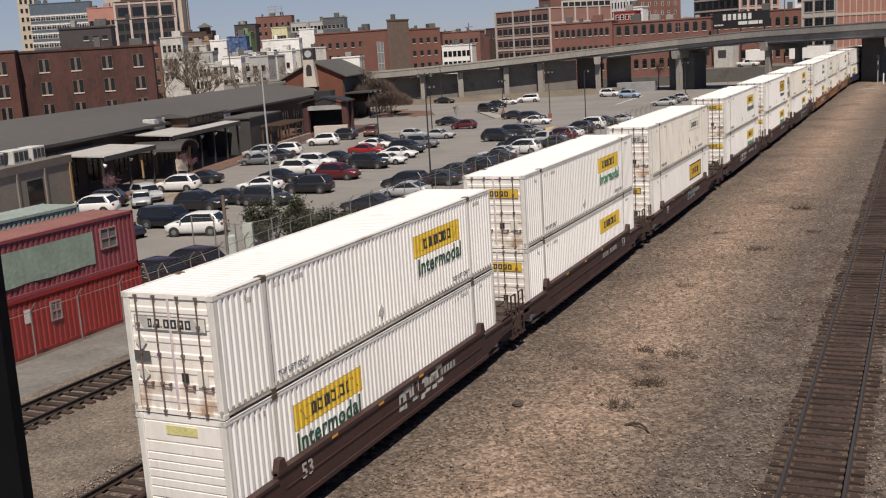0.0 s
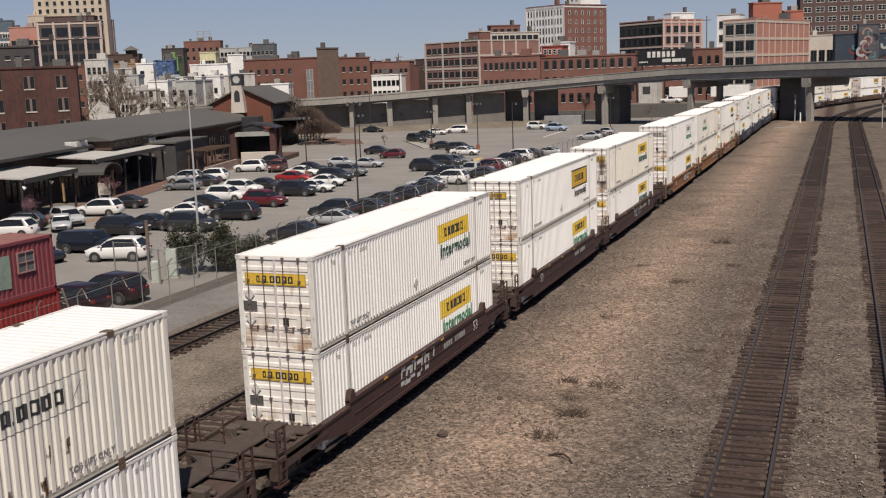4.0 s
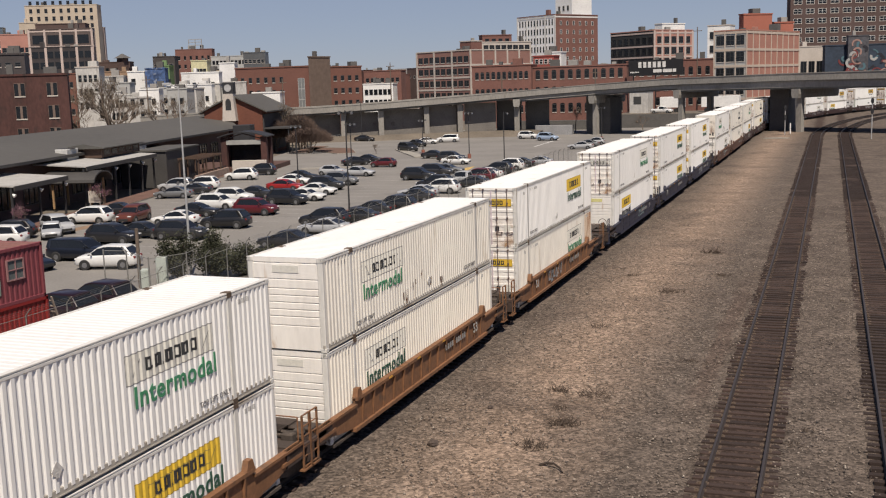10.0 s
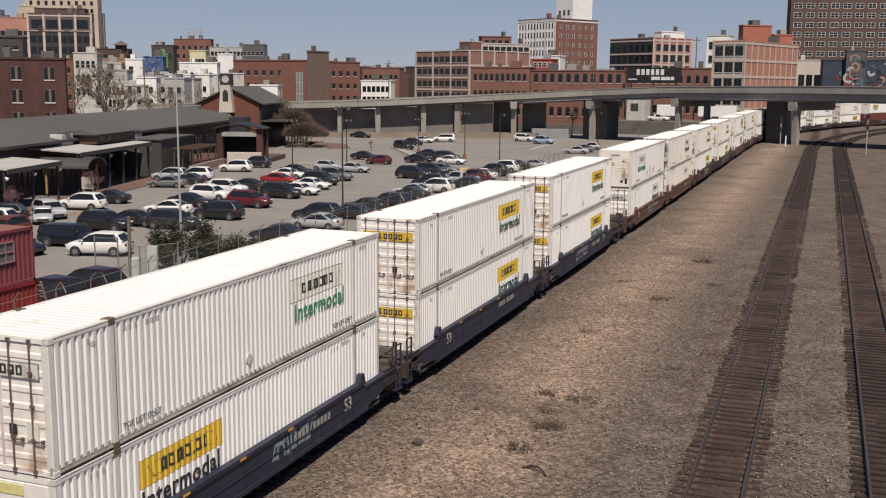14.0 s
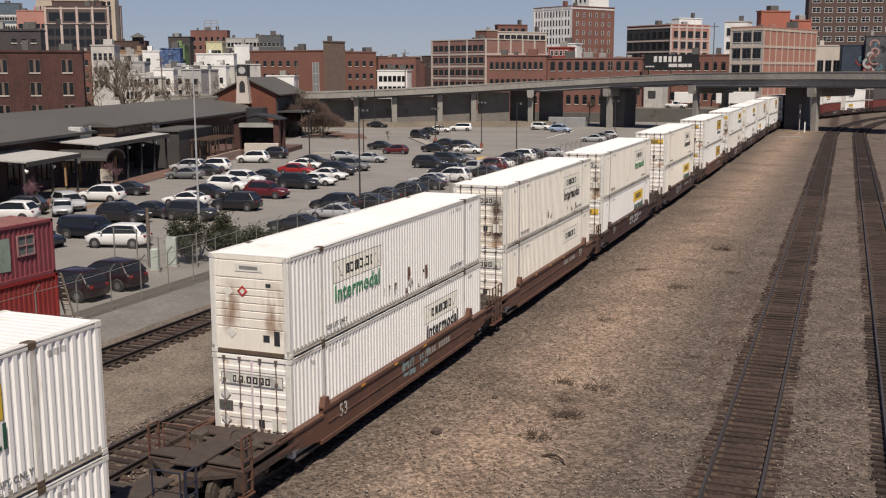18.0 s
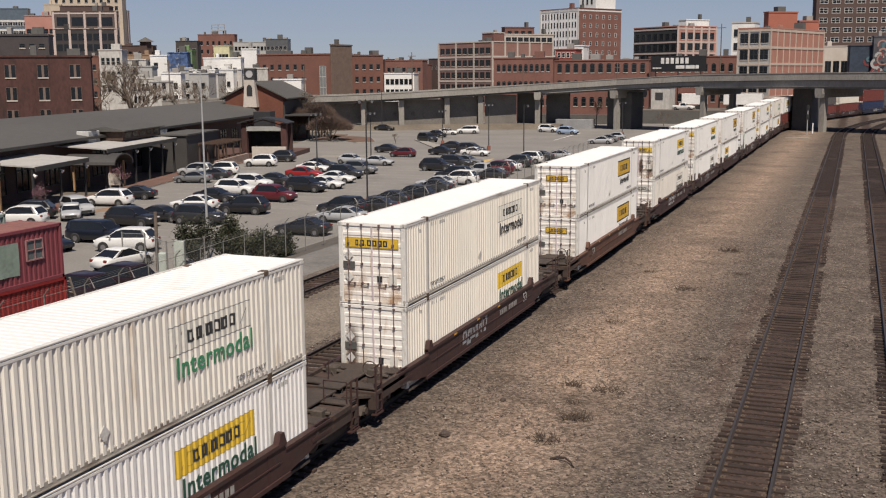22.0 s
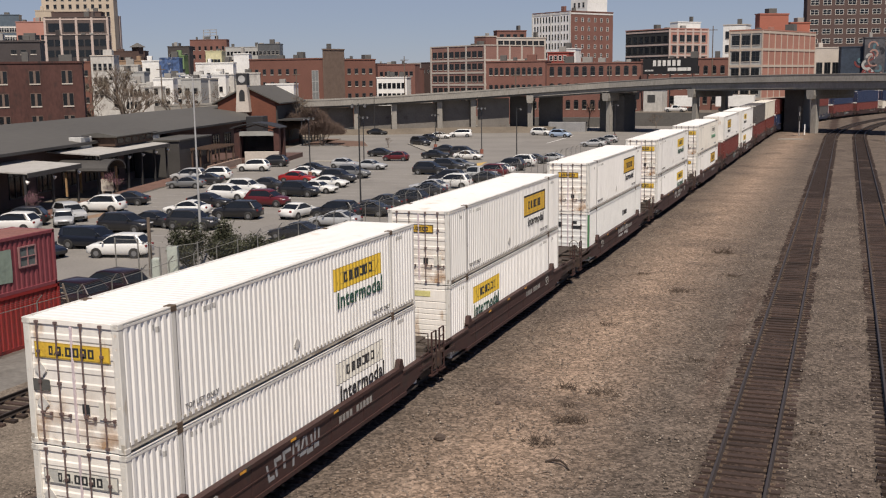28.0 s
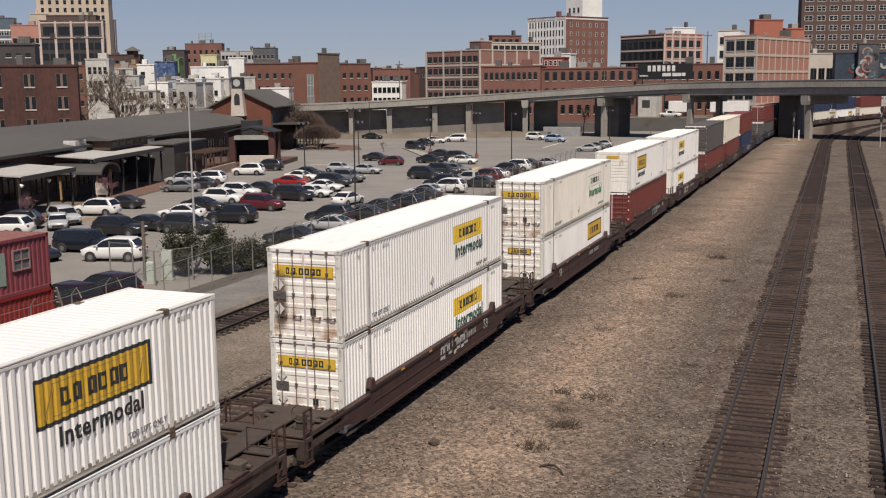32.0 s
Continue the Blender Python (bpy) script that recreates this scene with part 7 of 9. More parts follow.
building("tan_block", "tan brick block with dark windows", -37.0, 400, 12, 9, 8, 18.5, surf("tan_brick", (0.3, 0.2, 0.13), 0.9), (4, 2, 1.2, 1.5, 11, 3.6, 0.5, 0.5, "dark"))
building("dark_loft", "dark brick loft on the skyline", -36.96, 480, 12, 17.4, 8, 24.0, BRICK_DK, (8, 3, 1.3, 1.6, 12, 4, 0.5, 0.5, "dark"))
building("dark_annex", "dark metal-clad annex on the warehouse roof line", -42.01, 215, 8, 9.6, 6, 18.8, surf("dark_cladding_roof", (0.06, 0.05, 0.05), 0.7, var=0.2, scale=0.5, fine=4), (3, 1, 0.9, 0.7, 16.6, 2, 0.4, 4.0, "dark"))
b = thing("roof_turret", None, "small hipped dark roof turret on the skyline", "turret")
g = Geo()
tx, ty = EYE[0] + 476 * math.sin(radians(-37.3)), 476 * math.cos(radians(-37.3))
g.box(tx - 1.7, tx + 1.7, ty - 1.7, ty + 1.7, 14, 25.6)
part("wall", g.mesh("wall", BRICK_DK), b)
g = Geo()
g.add([(tx - 2.6, ty - 2.6, 25.6), (tx + 2.6, ty - 2.6, 25.6), (tx + 2.6, ty + 2.6, 25.6), (tx - 2.6, ty + 2.6, 25.6), (tx, ty, 27.6)], [(0, 1, 4), (1, 2, 4), (2, 3, 4), (3, 0, 4), (3, 2, 1, 0)])
part("roof", g.mesh("roof", ROOFDARK), b)
b = thing("roof_frame", None, "open steel sign frame on the far brick hall", "frame")
tx, ty = EYE[0] + 655 * math.sin(radians(-33.6)), 655 * math.cos(radians(-33.6))
for q in (-4.5, 0, 4.5):
    g = Geo()
    g.box(tx + q - 0.18, tx + q + 0.18, ty - 0.2, ty + 0.2, 35.3, 41)
    part("strut", g.mesh("strut", GALV), b)
for z in (37.4, 39.2, 40.8):
    g = Geo()
    g.box(tx - 4.7, tx + 4.7, ty - 0.25, ty + 0.25, z, z + 0.4)
    part("rail", g.mesh("rail", GALV), b)
rnd = random.Random(77)
for k in range(11):
    a_ = -37.6 + 0.66 * k + rnd.uniform(-0.15, 0.15)
    d_ = rnd.uniform(275, 335)
    building("row_house", "small %s terrace house in the old town" % ("pale", "grey", "weathered", "white")[k % 4], a_, d_, rnd.uniform(12, 30), rnd.uniform(5, 8), rnd.uniform(4, 6), 11.2 + d_ / 1852 * rnd.uniform(-14, 16), (PALEWALL, GREYWALL, PALEWALL, WHITEWALL)[k % 4], (2, 2, 0.9, 1.5, 4.5, 3.2, 0.4, 0.4, "dark"), roof=rnd.choice([ROOFDARK, ROOFGREY]))
rnd = random.Random(21)
for k in range(26):
    a_ = -37 + 19 * k / 25 + rnd.uniform(-0.3, 0.3)
    d_ = rnd.uniform(560, 900)
    building("distant_house", "small distant %s house on the hillside" % rnd.choice(["brick", "grey", "pale"]), a_, d_, rnd.uniform(15, 50), rnd.uniform(9, 18), rnd.uniform(8, 14), 11.2 + d_ / 1852 * rnd.uniform(14, 32), rnd.choice([BRICK, BRICK_DK, GREYWALL, BRICK_OLD, TAN]), (3, 1, 1.4, 1.6, 11.2 + d_ / 1852 * 8, 4, 0.5, 0.5))

# black roof sign
base = thing("roof_sign", pose(0, 0, 0), "black billboard with white name bars above the parapet", "sign")
g = Geo()
g.box(-7.3, 7.3, 0, 0.3, 0, 4.0)
for q in (-6, 0, 6):
    g.box(q - 0.12, q + 0.12, 0.05, 0.29, -13.1, 0.0)
m = Matrix.Translation((EYE[0] + 283 * math.sin(radians(-9.25)), 283 * math.cos(radians(-9.25)), 11.3)) @ Matrix.Rotation(radians(-8), 4, "Z")
part("board", g.mesh("board", surf("billboard_black", (0.012, 0.012, 0.014), 0.7)), base, m=m)
g = Geo()
for k in range(6):
    g.box(-4.6 + k * 1.3, -3.75 + k * 1.3, -0.05, 0, 2.05, 3.55)
for k in range(3):
    g.box(-0.6 + k * 2.6, (1.7, 4.4, 5.5)[k], -0.05, 0, 0.75, 1.6)
for k in range(6):
    g.box(-6.8 + k * 0.4, -6.5 + k * 0.4, -0.05, 0, 0.75, 1.1)
part("name_lettering", g.mesh("name_lettering", FRAMEWHITE), base, m=m)["kind"] = "stuff"

# distant ridge
g = Geo()
v, f = [], []
n = 160
for k in range(n + 1):
    a = radians(-60 + 80 * k / n)
    h = 30 + 6 * noise.noise(Vector((k * 0.07, 0, 0))) + 5 * noise.noise(Vector((k * 0.9, 5, 0)))
    for dd, zz in ((1100, -1), (1500, h), (2200, h * 0.8)):
        v.append((EYE[0] + dd * math.sin(a), dd * math.cos(a), zz))
for k in range(n):
    for i in range(2):
        f.append((k * 3 + i, k * 3 + 3 + i, k * 3 + 4 + i, k * 3 + 1 + i))
thing("distant_hills", None, "hazy brown wooded ridge on the skyline", "hill", kind="structure", data=mesh_of("distant_hills", v, f, (surf("far_woods", (0.16, 0.15, 0.14), 0.95, var=0.4, scale=0.01, fine=0.06, bump=0.0),)))

# ---- freight house ----
U = Vector((-0.26, 0.966, 0)).normalized()
FH = Matrix.Translation((-64.43, 81.71, LOTZ)) @ Matrix.Rotation(math.atan2(U.y, U.x) - math.pi / 2, 4, "Z")
DARKMETAL = surf("dark_cladding", (0.055, 0.052, 0.05), 0.7, var=0.25, scale=0.5, fine=5, bump=0.1)
CLEARPANE = surf("shop_glass", (0.015, 0.016, 0.018), 0.1)
base = thing("freight_house", FH, "long low brick freight house with a grey metal roof", "building")
g = Geo()
g.prism([(-29, -47), (-1.3, -47), (-1.3, 87), (-11.5, 114), (-29, 114)], "z", -0.4, 5.3)
part("wall", g.mesh("wall", BRICK_DK), base)
g = Geo()
sect = [(0.45, 5.35, 88), (0.45, 5.6, 88), (-13, 7.55, 121), (-30, 5.5, 121), (-30, 5.2, 121), (-13, 7.25, 121)]
g.add([(x, -49, z) for x, z, y in sect] + [(x, y, z) for x, z, y in sect], [(k, (k + 1) % 6, 6 + (k + 1) % 6, 6 + k) for k in range(6)] + [(5, 4, 3, 2, 1, 0), (6, 7, 8, 9, 10, 11)])
part("roof", g.mesh("roof", ROOFGREY), base)
g = Geo()
g.box(0.42, 0.52, -49, 88, 5.3, 5.62)
part("eave_gutter", g.mesh("eave_gutter", DARKMETAL), base)
for y in range(-42, 84, 6):
    me = cached(("shopwin",), lambda: pane_grid([-1.95, -1.85, -0.66, -0.56, 0.56, 0.66, 1.85, 1.95], [0.5, 0.62, 2.8, 2.9, 3.58, 3.7], (FRAMED, CLEARPANE), 0.08, 0.1))
    part("shop_window", me, base, m=pose(-1.3, y, 0, 0, 0, 90))


CANOPY = surf("canopy_membrane", (0.40, 0.39, 0.37), 0.8, var=0.15, scale=0.5, fine=4, bump=0.1, stain=(0.3, 0.28, 0.25), amount=0.4)


def canopy(y0, y1, x1, z, mat, label, posts=True):
    b = thing("canopy", FH, label, "canopy")
    g = Geo()
    g.prism([(-1.2, z + 0.5), (-1.2, z + 0.65), (x1, z + 0.22), (x1, z + 0.1)], "y", y0, y1)
    part("roof", g.mesh("roof", mat), b)
    g = Geo()
    g.box(x1 - 0.05, x1 + 0.08, y0, y1, z - 0.25, z + 0.2)
    part("fascia", g.mesh("fascia", DARKMETAL), b)
    n_ = max(2, int((y1 - y0) / 4))
    for k in range(n_ + 1):
        g = Geo()
        g.box(-0.1, 0.1, -0.1, 0.1, -0.05, z + 0.1)
        part("post", g.mesh("post", BLACK), b, m=pose(x1 - 0.4, y0 + 0.2 + (y1 - y0 - 0.4) * k / n_, 0))
        g = Geo()
        g.tube((x1 - 0.4, y0 + 0.2 + (y1 - y0 - 0.4) * k / n_, z - 0.5), (x1 - 0.4 + 0.35, y0 + 0.2 + (y1 - y0 - 0.4) * k / n_, z - 0.75), 0.05, 6, 0, 0.2)
        part("hanging_lamp", g.mesh("hanging_lamp", surf("lamp_white", (0.85, 0.84, 0.8), 0.4)), b)


canopy(-4.8, 6.6, 5.6, 3.9, CANOPY, "flat white canopy on dark posts along the freight house")
canopy(12.6, 34, 5.0, 4.35, CANOPY, "flat white canopy with dark fascia on dark posts")
b = thing("corner_shop", FH, "flat-roofed grey-brown stucco shop block with a parapet", "building")
STUCCO = surf("grey_brown_stucco", (0.23, 0.20, 0.172), 0.9, var=0.2, scale=0.4, fine=4, bump=0.15)
g = Geo()
g.box(-1.2, 2.0, -46, -4.9, -0.3, 3.75)
part("wall", g.mesh("wall", STUCCO), b)
g = Geo()
g.box(-1.3, 2.12, -46, -4.8, 3.75, 4.5)
part("parapet", g.mesh("parapet", surf("parapet_taupe", (0.15, 0.13, 0.11), 0.9, var=0.2, scale=0.5, fine=4)), b)
for k in range(7):
    g = Geo()
    g.bev(2.0, 2.14, -5.4 - k * 4.6, -5.1 - k * 4.6, -0.1, 3.75, 0.02)
    part("pilaster", g.mesh("pilaster", surf("timber_post", (0.32, 0.2, 0.1), 0.8) if k == 0 else STUCCO), b)
g = Geo()
g.box(2.0, 2.03, -12.9, -10.3, -0.1, 2.9)
part("dark_opening", g.mesh("dark_opening", CLEARPANE), b, "wide dark shop opening")
for y, w in ((-8.6, 2.2), (-11.6, 2.6), (-15.2, 1.8)):
    b = thing("roof_unit", FH @ pose(0.2, y, 4.5), "pale grey rooftop air-conditioning unit on the shop", "air conditioner", "rooftop units")
    g = Geo()
    g.bev(-0.8, 0.8, -w / 2, w / 2, 0.0, 1.25, 0.05)
    part("casing", g.mesh("casing", surf("unit_grey", (0.52, 0.52, 0.50), 0.6)), b)
    g = Geo()
    for q in (-0.3, 0.0, 0.3):
        g.box(0.8, 0.82, q * w - 0.12 * w, q * w + 0.12 * w, 0.2, 1.05)
    part("intake_grille", g.mesh("intake_grille", DARKMETAL), b)
b = thing("roof_lantern", FH, "dark timber lantern with a low grey roof on the freight house", "roof lantern")
g = Geo()
g.box(-1.0, 2.6, 22.5, 34.5, 4.9, 6.0)
part("wall", g.mesh("wall", surf("dark_timber", (0.075, 0.045, 0.032), 0.85)), b)
for k in range(5):
    g = Geo()
    g.box(2.6, 2.64, 23.2 + k * 2.25, 24.9 + k * 2.25, 5.2, 5.8)
    part("window", g.mesh("window", CLEARPANE), b)
g = Geo()
g.prism([(-1.4, 6.0), (3.1, 6.0), (3.1, 6.12), (0.6, 6.6), (-1.4, 6.3)], "y", 22.0, 35.0)
part("roof", g.mesh("roof", ROOFGREY), b)
b = thing("entrance_porch", FH @ pose(3.4, 11.5, 0), "dark barrel-vaulted entrance porch with timber posts", "porch")
g = Geo()
arch_ = [(2.3 - 2.6 * math.cos(math.pi * k / 12), 2.9 + 1.15 * math.sin(math.pi * k / 12)) for k in range(13)]
g.prism(arch_ + [(2.3 + (y - 2.3) * 0.94, z - 0.14) for y, z in reversed(arch_)], "x", -3.2, 3.0)
part("roof", g.mesh("roof", DARKMETAL), b)
for x in (-2.1, 2.2):
    for y in (0.3, 3.9):
        g = Geo()
        g.box(x - 0.1, x + 0.1, y - 0.1, y + 0.1, -0.02, 3.1)
        part("post", g.mesh("post", surf("timber_post", (0.32, 0.2, 0.1), 0.8)), b)
b = thing("menu_board", FH @ pose(6.4, 11.0, 0), "pale framed notice board by the porch", "board")
g = Geo()
g.box(-0.7, 0.7, 0, 0.08, 0.7, 2.0)
g.box(-0.6, -0.52, 0, 0.08, -0.02, 0.7)
g.box(0.52, 0.6, 0, 0.08, -0.02, 0.7)
part("panel", g.mesh("panel", surf("board_cream", (0.5, 0.46, 0.4), 0.8)), b)
for x, y, w, d, h in ((-3.0, 20.0, 1.5, 3.0, 1.5), (-2.6, 36.5, 1.2, 2.2, 0.9), (-2.6, 41.0, 1.4, 2.6, 0.8)):
    b = thing("roof_unit", FH @ pose(x + 2.4, y, 4.72), "white rooftop air-conditioning unit", "air conditioner", "rooftop units")
    g = Geo()
    g.bev(-w / 2, w / 2, -d / 2, d / 2, -0.3, h, 0.05)
    part("casing", g.mesh("casing", surf("unit_grey", (0.52, 0.52, 0.50), 0.6)), b)
    g = Geo()
    g.tube((0, 0, h), (0, 0, h + 0.06), d * 0.35, 12)
    for q in (-0.25, 0, 0.25):
        g.box(-w / 2 - 0.01, w / 2 + 0.01, -d / 2 - 0.01, d / 2 + 0.01, h * 0.5 + q * 0.6 - 0.02, h * 0.5 + q * 0.6 + 0.02)
    part("fan_grille", g.mesh("fan_grille", DARKMETAL), b)
b = thing("annex", FH @ pose(0, 37, 0), "dark grey metal-clad annex of the freight house", "building")
g = Geo()
g.box(-1.2, 5.2, 0, 13, -0.3, 4.6)
part("wall", g.mesh("wall", DARKMETAL), b)
g = Geo()
g.box(-1.2, 5.4, -0.2, 13.2, 4.6, 4.8)
part("roof", g.mesh("roof", ROOFGREY), b)
# patio with pergola and stone wall
b = thing("patio", FH @ pose(0, 52, 0), "restaurant patio with brick piers, dark pergola and a pale stone wall", "patio")
g = Geo()
g.bev(8.7, 14.0, 3.0, 3.5, -0.1, 1.9, 0.04)
part("stone_wall", g.mesh("stone_wall", STONE), b)
g = Geo()
g.box(0, 14, 3.5, 18, -0.1, 0.7)
part("terrace", g.mesh("terrace", surf("terrace_brick", (0.1, 0.055, 0.045), 0.9)), b)
for x in (7.1, 13.3):
    for y in (5.0, 7.8):
        g = Geo()
        g.bev(x - 0.45, x + 0.45, y - 0.45, y + 0.45, 0.7, 5.35, 0.03)
        part("pier", g.mesh("pier", BRICK_OLD), b)
g = Geo()
pts = [(6.3 + k * 0.77, 5.45 + 0.75 * math.sin(math.pi * k / 10)) for k in range(11)]
g.prism(pts + [(x, z - 0.16) for x, z in reversed(pts)], "y", 4.0, 8.6)
part("canopy_roof", g.mesh("canopy_roof", BLACK), b)
g = Geo()
g.box(7.5, 12.9, 4.55, 4.65, 4.2, 4.9)
part("clerestory", g.mesh("clerestory", surf("frosted_pane", (0.34, 0.34, 0.32), 0.3)), b)
g = Geo()
g.box(7.5, 12.9, 6.5, 6.6, 0.8, 4.1)
part("screen", g.mesh("screen", CLEARPANE), b)
for k in range(12):
    g = Geo()
    g.box(-0.05, 0.05, -0.05, 0.05, -0.05, 1.25)
    part("rail_post", g.mesh("rail_post", BLACK), b, m=pose(7.8, -14 + k * 1.5, 0))
g = Geo()
g.box(7.76, 7.84, -14, 2.6, 1.15, 1.25)
g.box(7.76, 7.84, -14, 2.6, 0.55, 0.62)
part("railing", g.mesh("railing", BLACK), b)
g = Geo()
g.bev(4.0, 6.9, 20, 23, 0.6, 6.6, 0.05)
part("roof_box", g.mesh("roof_box", BLACK), b, "black clad block behind the pergola")
for x0, x1 in ((7.1, 10.2), (13.3, 10.2)):
    g = Geo()
    g.tube((x0, 4.45, 5.0), (x1, 4.45, 5.9), 0.09, 5)
    part("truss_brace", g.mesh("truss_brace", surf("dark_timber", (0.075, 0.045, 0.032), 0.85)), b)
# low pergola and garden wall beside the patio
b = thing("garden_pergola", FH @ pose(0, 40, 0), "dark timber pergola over outdoor seating with a low stone wall", "pergola")
g = Geo()
for k in range(9):
    g.box(5.3, 8.4, 1.0 + k * 1.25, 1.15 + k * 1.25, 3.2, 3.4)
g.box(5.4, 5.6, 0.8, 11.3, 3.05, 3.2)
g.box(8.1, 8.3, 0.8, 11.3, 3.05, 3.2)
part("roof_slats", g.mesh("roof_slats", surf("dark_timber", (0.075, 0.045, 0.032), 0.85)), b)["kind"] = "stuff"
for k in range(4):
    for x in (5.5, 8.2):
        g = Geo()
        g.bev(x - 0.11, x + 0.11, 1.0 + k * 3.3, 1.22 + k * 3.3, 0.05, 3.1, 0.01)
        part("post", g.mesh("post", surf("dark_timber", (0.075, 0.045, 0.032), 0.85)), b)
g = Geo()
g.bev(8.6, 9.0, -2.0, 12.5, 0.1, 1.15, 0.03)
part("stone_wall", g.mesh("stone_wall", surf("rubble_stone", (0.30, 0.22, 0.18), 0.9, var=0.4, scale=1.6, fine=6, bump=0.4)), b, "low rubble stone wall")
# gabled pavilion
b2 = thing("station_pavilion", FH @ pose(0, 100, 0), "gabled brick pavilion with a grey roof and stone bell tower", "building")
g = Geo()
g.prism([(-10, -0.3), (1.5, -0.3), (1.5, 8.4), (-4.2, 11.1), (-10, 8.4)], "y", 0, 19.4)
part("wall", g.mesh("wall", surf("gable_brick", (0.15, 0.055, 0.035), 0.9, var=0.2, scale=0.4, fine=4, bump=0.2)), b2)
g = Geo()
g.prism([(-11, 7.95), (-4.2, 11.2), (2.6, 7.95), (2.6, 8.2), (-4.2, 11.5), (-11, 8.2)], "y", -0.6, 20.4)
part("roof", g.mesh("roof", ROOFGREY), b2)
# dark panel stands in for the shade of the open front under the eave
g = Geo()
g.box(1.5, 1.7, 0.3, 19.1, 0.4, 7.6)
part("dark_front", g.mesh("dark_front", DARKMETAL), b2)
g = Geo()
g.box(1.7, 6.8, 0.3, 19.1, 4.7, 5.0)
part("veranda_roof", g.mesh("veranda_roof", DARKMETAL), b2)
for k in range(8):
    g = Geo()
    g.box(6.3, 6.5, 0.5 + k * 2.6, 0.7 + k * 2.6, -0.1, 4.7)
    part("post", g.mesh("post", BLACK), b2)
g = Geo()
g.prism([(-1.35, 6.5), (1.35, 6.5), (0.95, 11.7), (-0.95, 11.7)], "y", -1.6, 0.6)
t_ = part("bell_tower", g.mesh("bell_tower", STONE), b2, "pale stone bell tower", pose(-4.6, 0, 0))
g = Geo()
g.prism([(0.55 * math.cos(a), 9.9 + 0.9 * math.sin(a)) for a in [math.pi * k / 8 for k in range(9)]] + [(-0.55, 8.6), (0.55, 8.6)], "y", -1.64, -1.58)
part("arch", g.mesh("arch", BLACK), t_)
g = Geo()
g.bev(-1.05, 1.05, -1.4, 0.4, 11.7, 13.9, 0.05)
sg = part("roof_sign", g.mesh("roof_sign", BLACK), b2, "black sign box", pose(-4.6, 0, 0))
g = Geo()
g.tube((0, -1.42, 12.8), (0, -1.46, 12.8), 0.7, 16)
part("disc", g.mesh("disc", surf("sign_grey", (0.4, 0.4, 0.4), 0.6)), sg)


# ---- plants ----
BARK = surf("bare_twig", (0.15, 0.115, 0.09), 0.95, var=0.3, scale=2, fine=9)


def bare_tree(x, y, z, h, seed, label, spread=0.75, leaf=None, leaf_n=0):
    rnd = random.Random(seed)
    base = thing("tree", pose(x, y, z), label, "tree")
    trunk, crown = Geo(), Geo()
    tips = []

    def grow(g_, p, d, length, r, depth):
        q = p + d * length
        g_.tube(p, q, r, 5 if depth < 2 else 3, 0, r * 0.62)
        if depth >= 5:
            tips.append(q)
            return
        for _ in range(3 if depth < 4 else 4):
            nd = (d + Vector((rnd.uniform(-1, 1), rnd.uniform(-1, 1), rnd.uniform(-0.25, 0.7))) * spread).normalized()
            grow(crown, p + (q - p) * rnd.uniform(0.55, 1.0), nd, length * rnd.uniform(0.6, 0.82), max(r * 0.55, 0.012 * h / 6), depth + 1)
    grow(trunk, Vector((0, 0, -0.2)), Vector((rnd.uniform(-0.06, 0.06), 0, 1)), h * 0.3, h * 0.022, 0)
    part("trunk", mesh_of("trunk", trunk.v, trunk.f, (BARK,)), base)
    part("crown", mesh_of("crown", crown.v, crown.f, (BARK,)), base, "bare twiggy crown")
    if leaf:
        lv, lf = [], []
        for k in range(leaf_n):
            c = rnd.choice(tips) + Vector((rnd.uniform(-0.3, 0.3), rnd.uniform(-0.3, 0.3), rnd.uniform(-0.3, 0.3)))
            s_ = rnd.uniform(0.04, 0.1) * max(1.0, h / 12)
            o = len(lv)
            for q in range(3):
                lv.append(c + Vector((rnd.uniform(-1, 1), rnd.uniform(-1, 1), rnd.uniform(-1, 1))) * s_)
            lf.append((o, o + 1, o + 2))
        ob = part("blossom", mesh_of("blossom", lv, lf, (leaf,)), base)
        ob["kind"] = "stuff"
    return base


PINKBUD = surf("redbud_blossom", (0.19, 0.085, 0.115), 0.9, var=0.3, scale=2, fine=9)
TWIG = surf("fine_twigs", (0.11, 0.075, 0.06), 0.95, var=0.3, scale=2, fine=9)
OLIVE = surf("budding_leaf", (0.19, 0.16, 0.115), 0.9, var=0.3, scale=2, fine=9)
for k, (lx, ly) in enumerate(((8.2, -8.5), (7.4, 11.0))):
    p = FH @ Vector((lx, ly, 0))
    bare_tree(p.x, p.y, LOTZ, 3.7 - 0.3 * (k % 2), 40 + k, "small redbud tree with pink blossom by the canopy", 0.8, PINKBUD, 600)
for k, (x, y, h) in enumerate(((-113, 164, 12.5), (-121, 158, 10), (-106, 172, 9.5), (-99, 180, 8), (-128, 172, 11), (-90, 190, 8), (-117, 171, 11), (-110, 158, 9), (-104, 186, 8))):
    bare_tree(x, y, -1.7, (h + 3.0) * 1.35, 60 + k, "bare street tree with a twiggy brown crown", 0.8, OLIVE, 900)


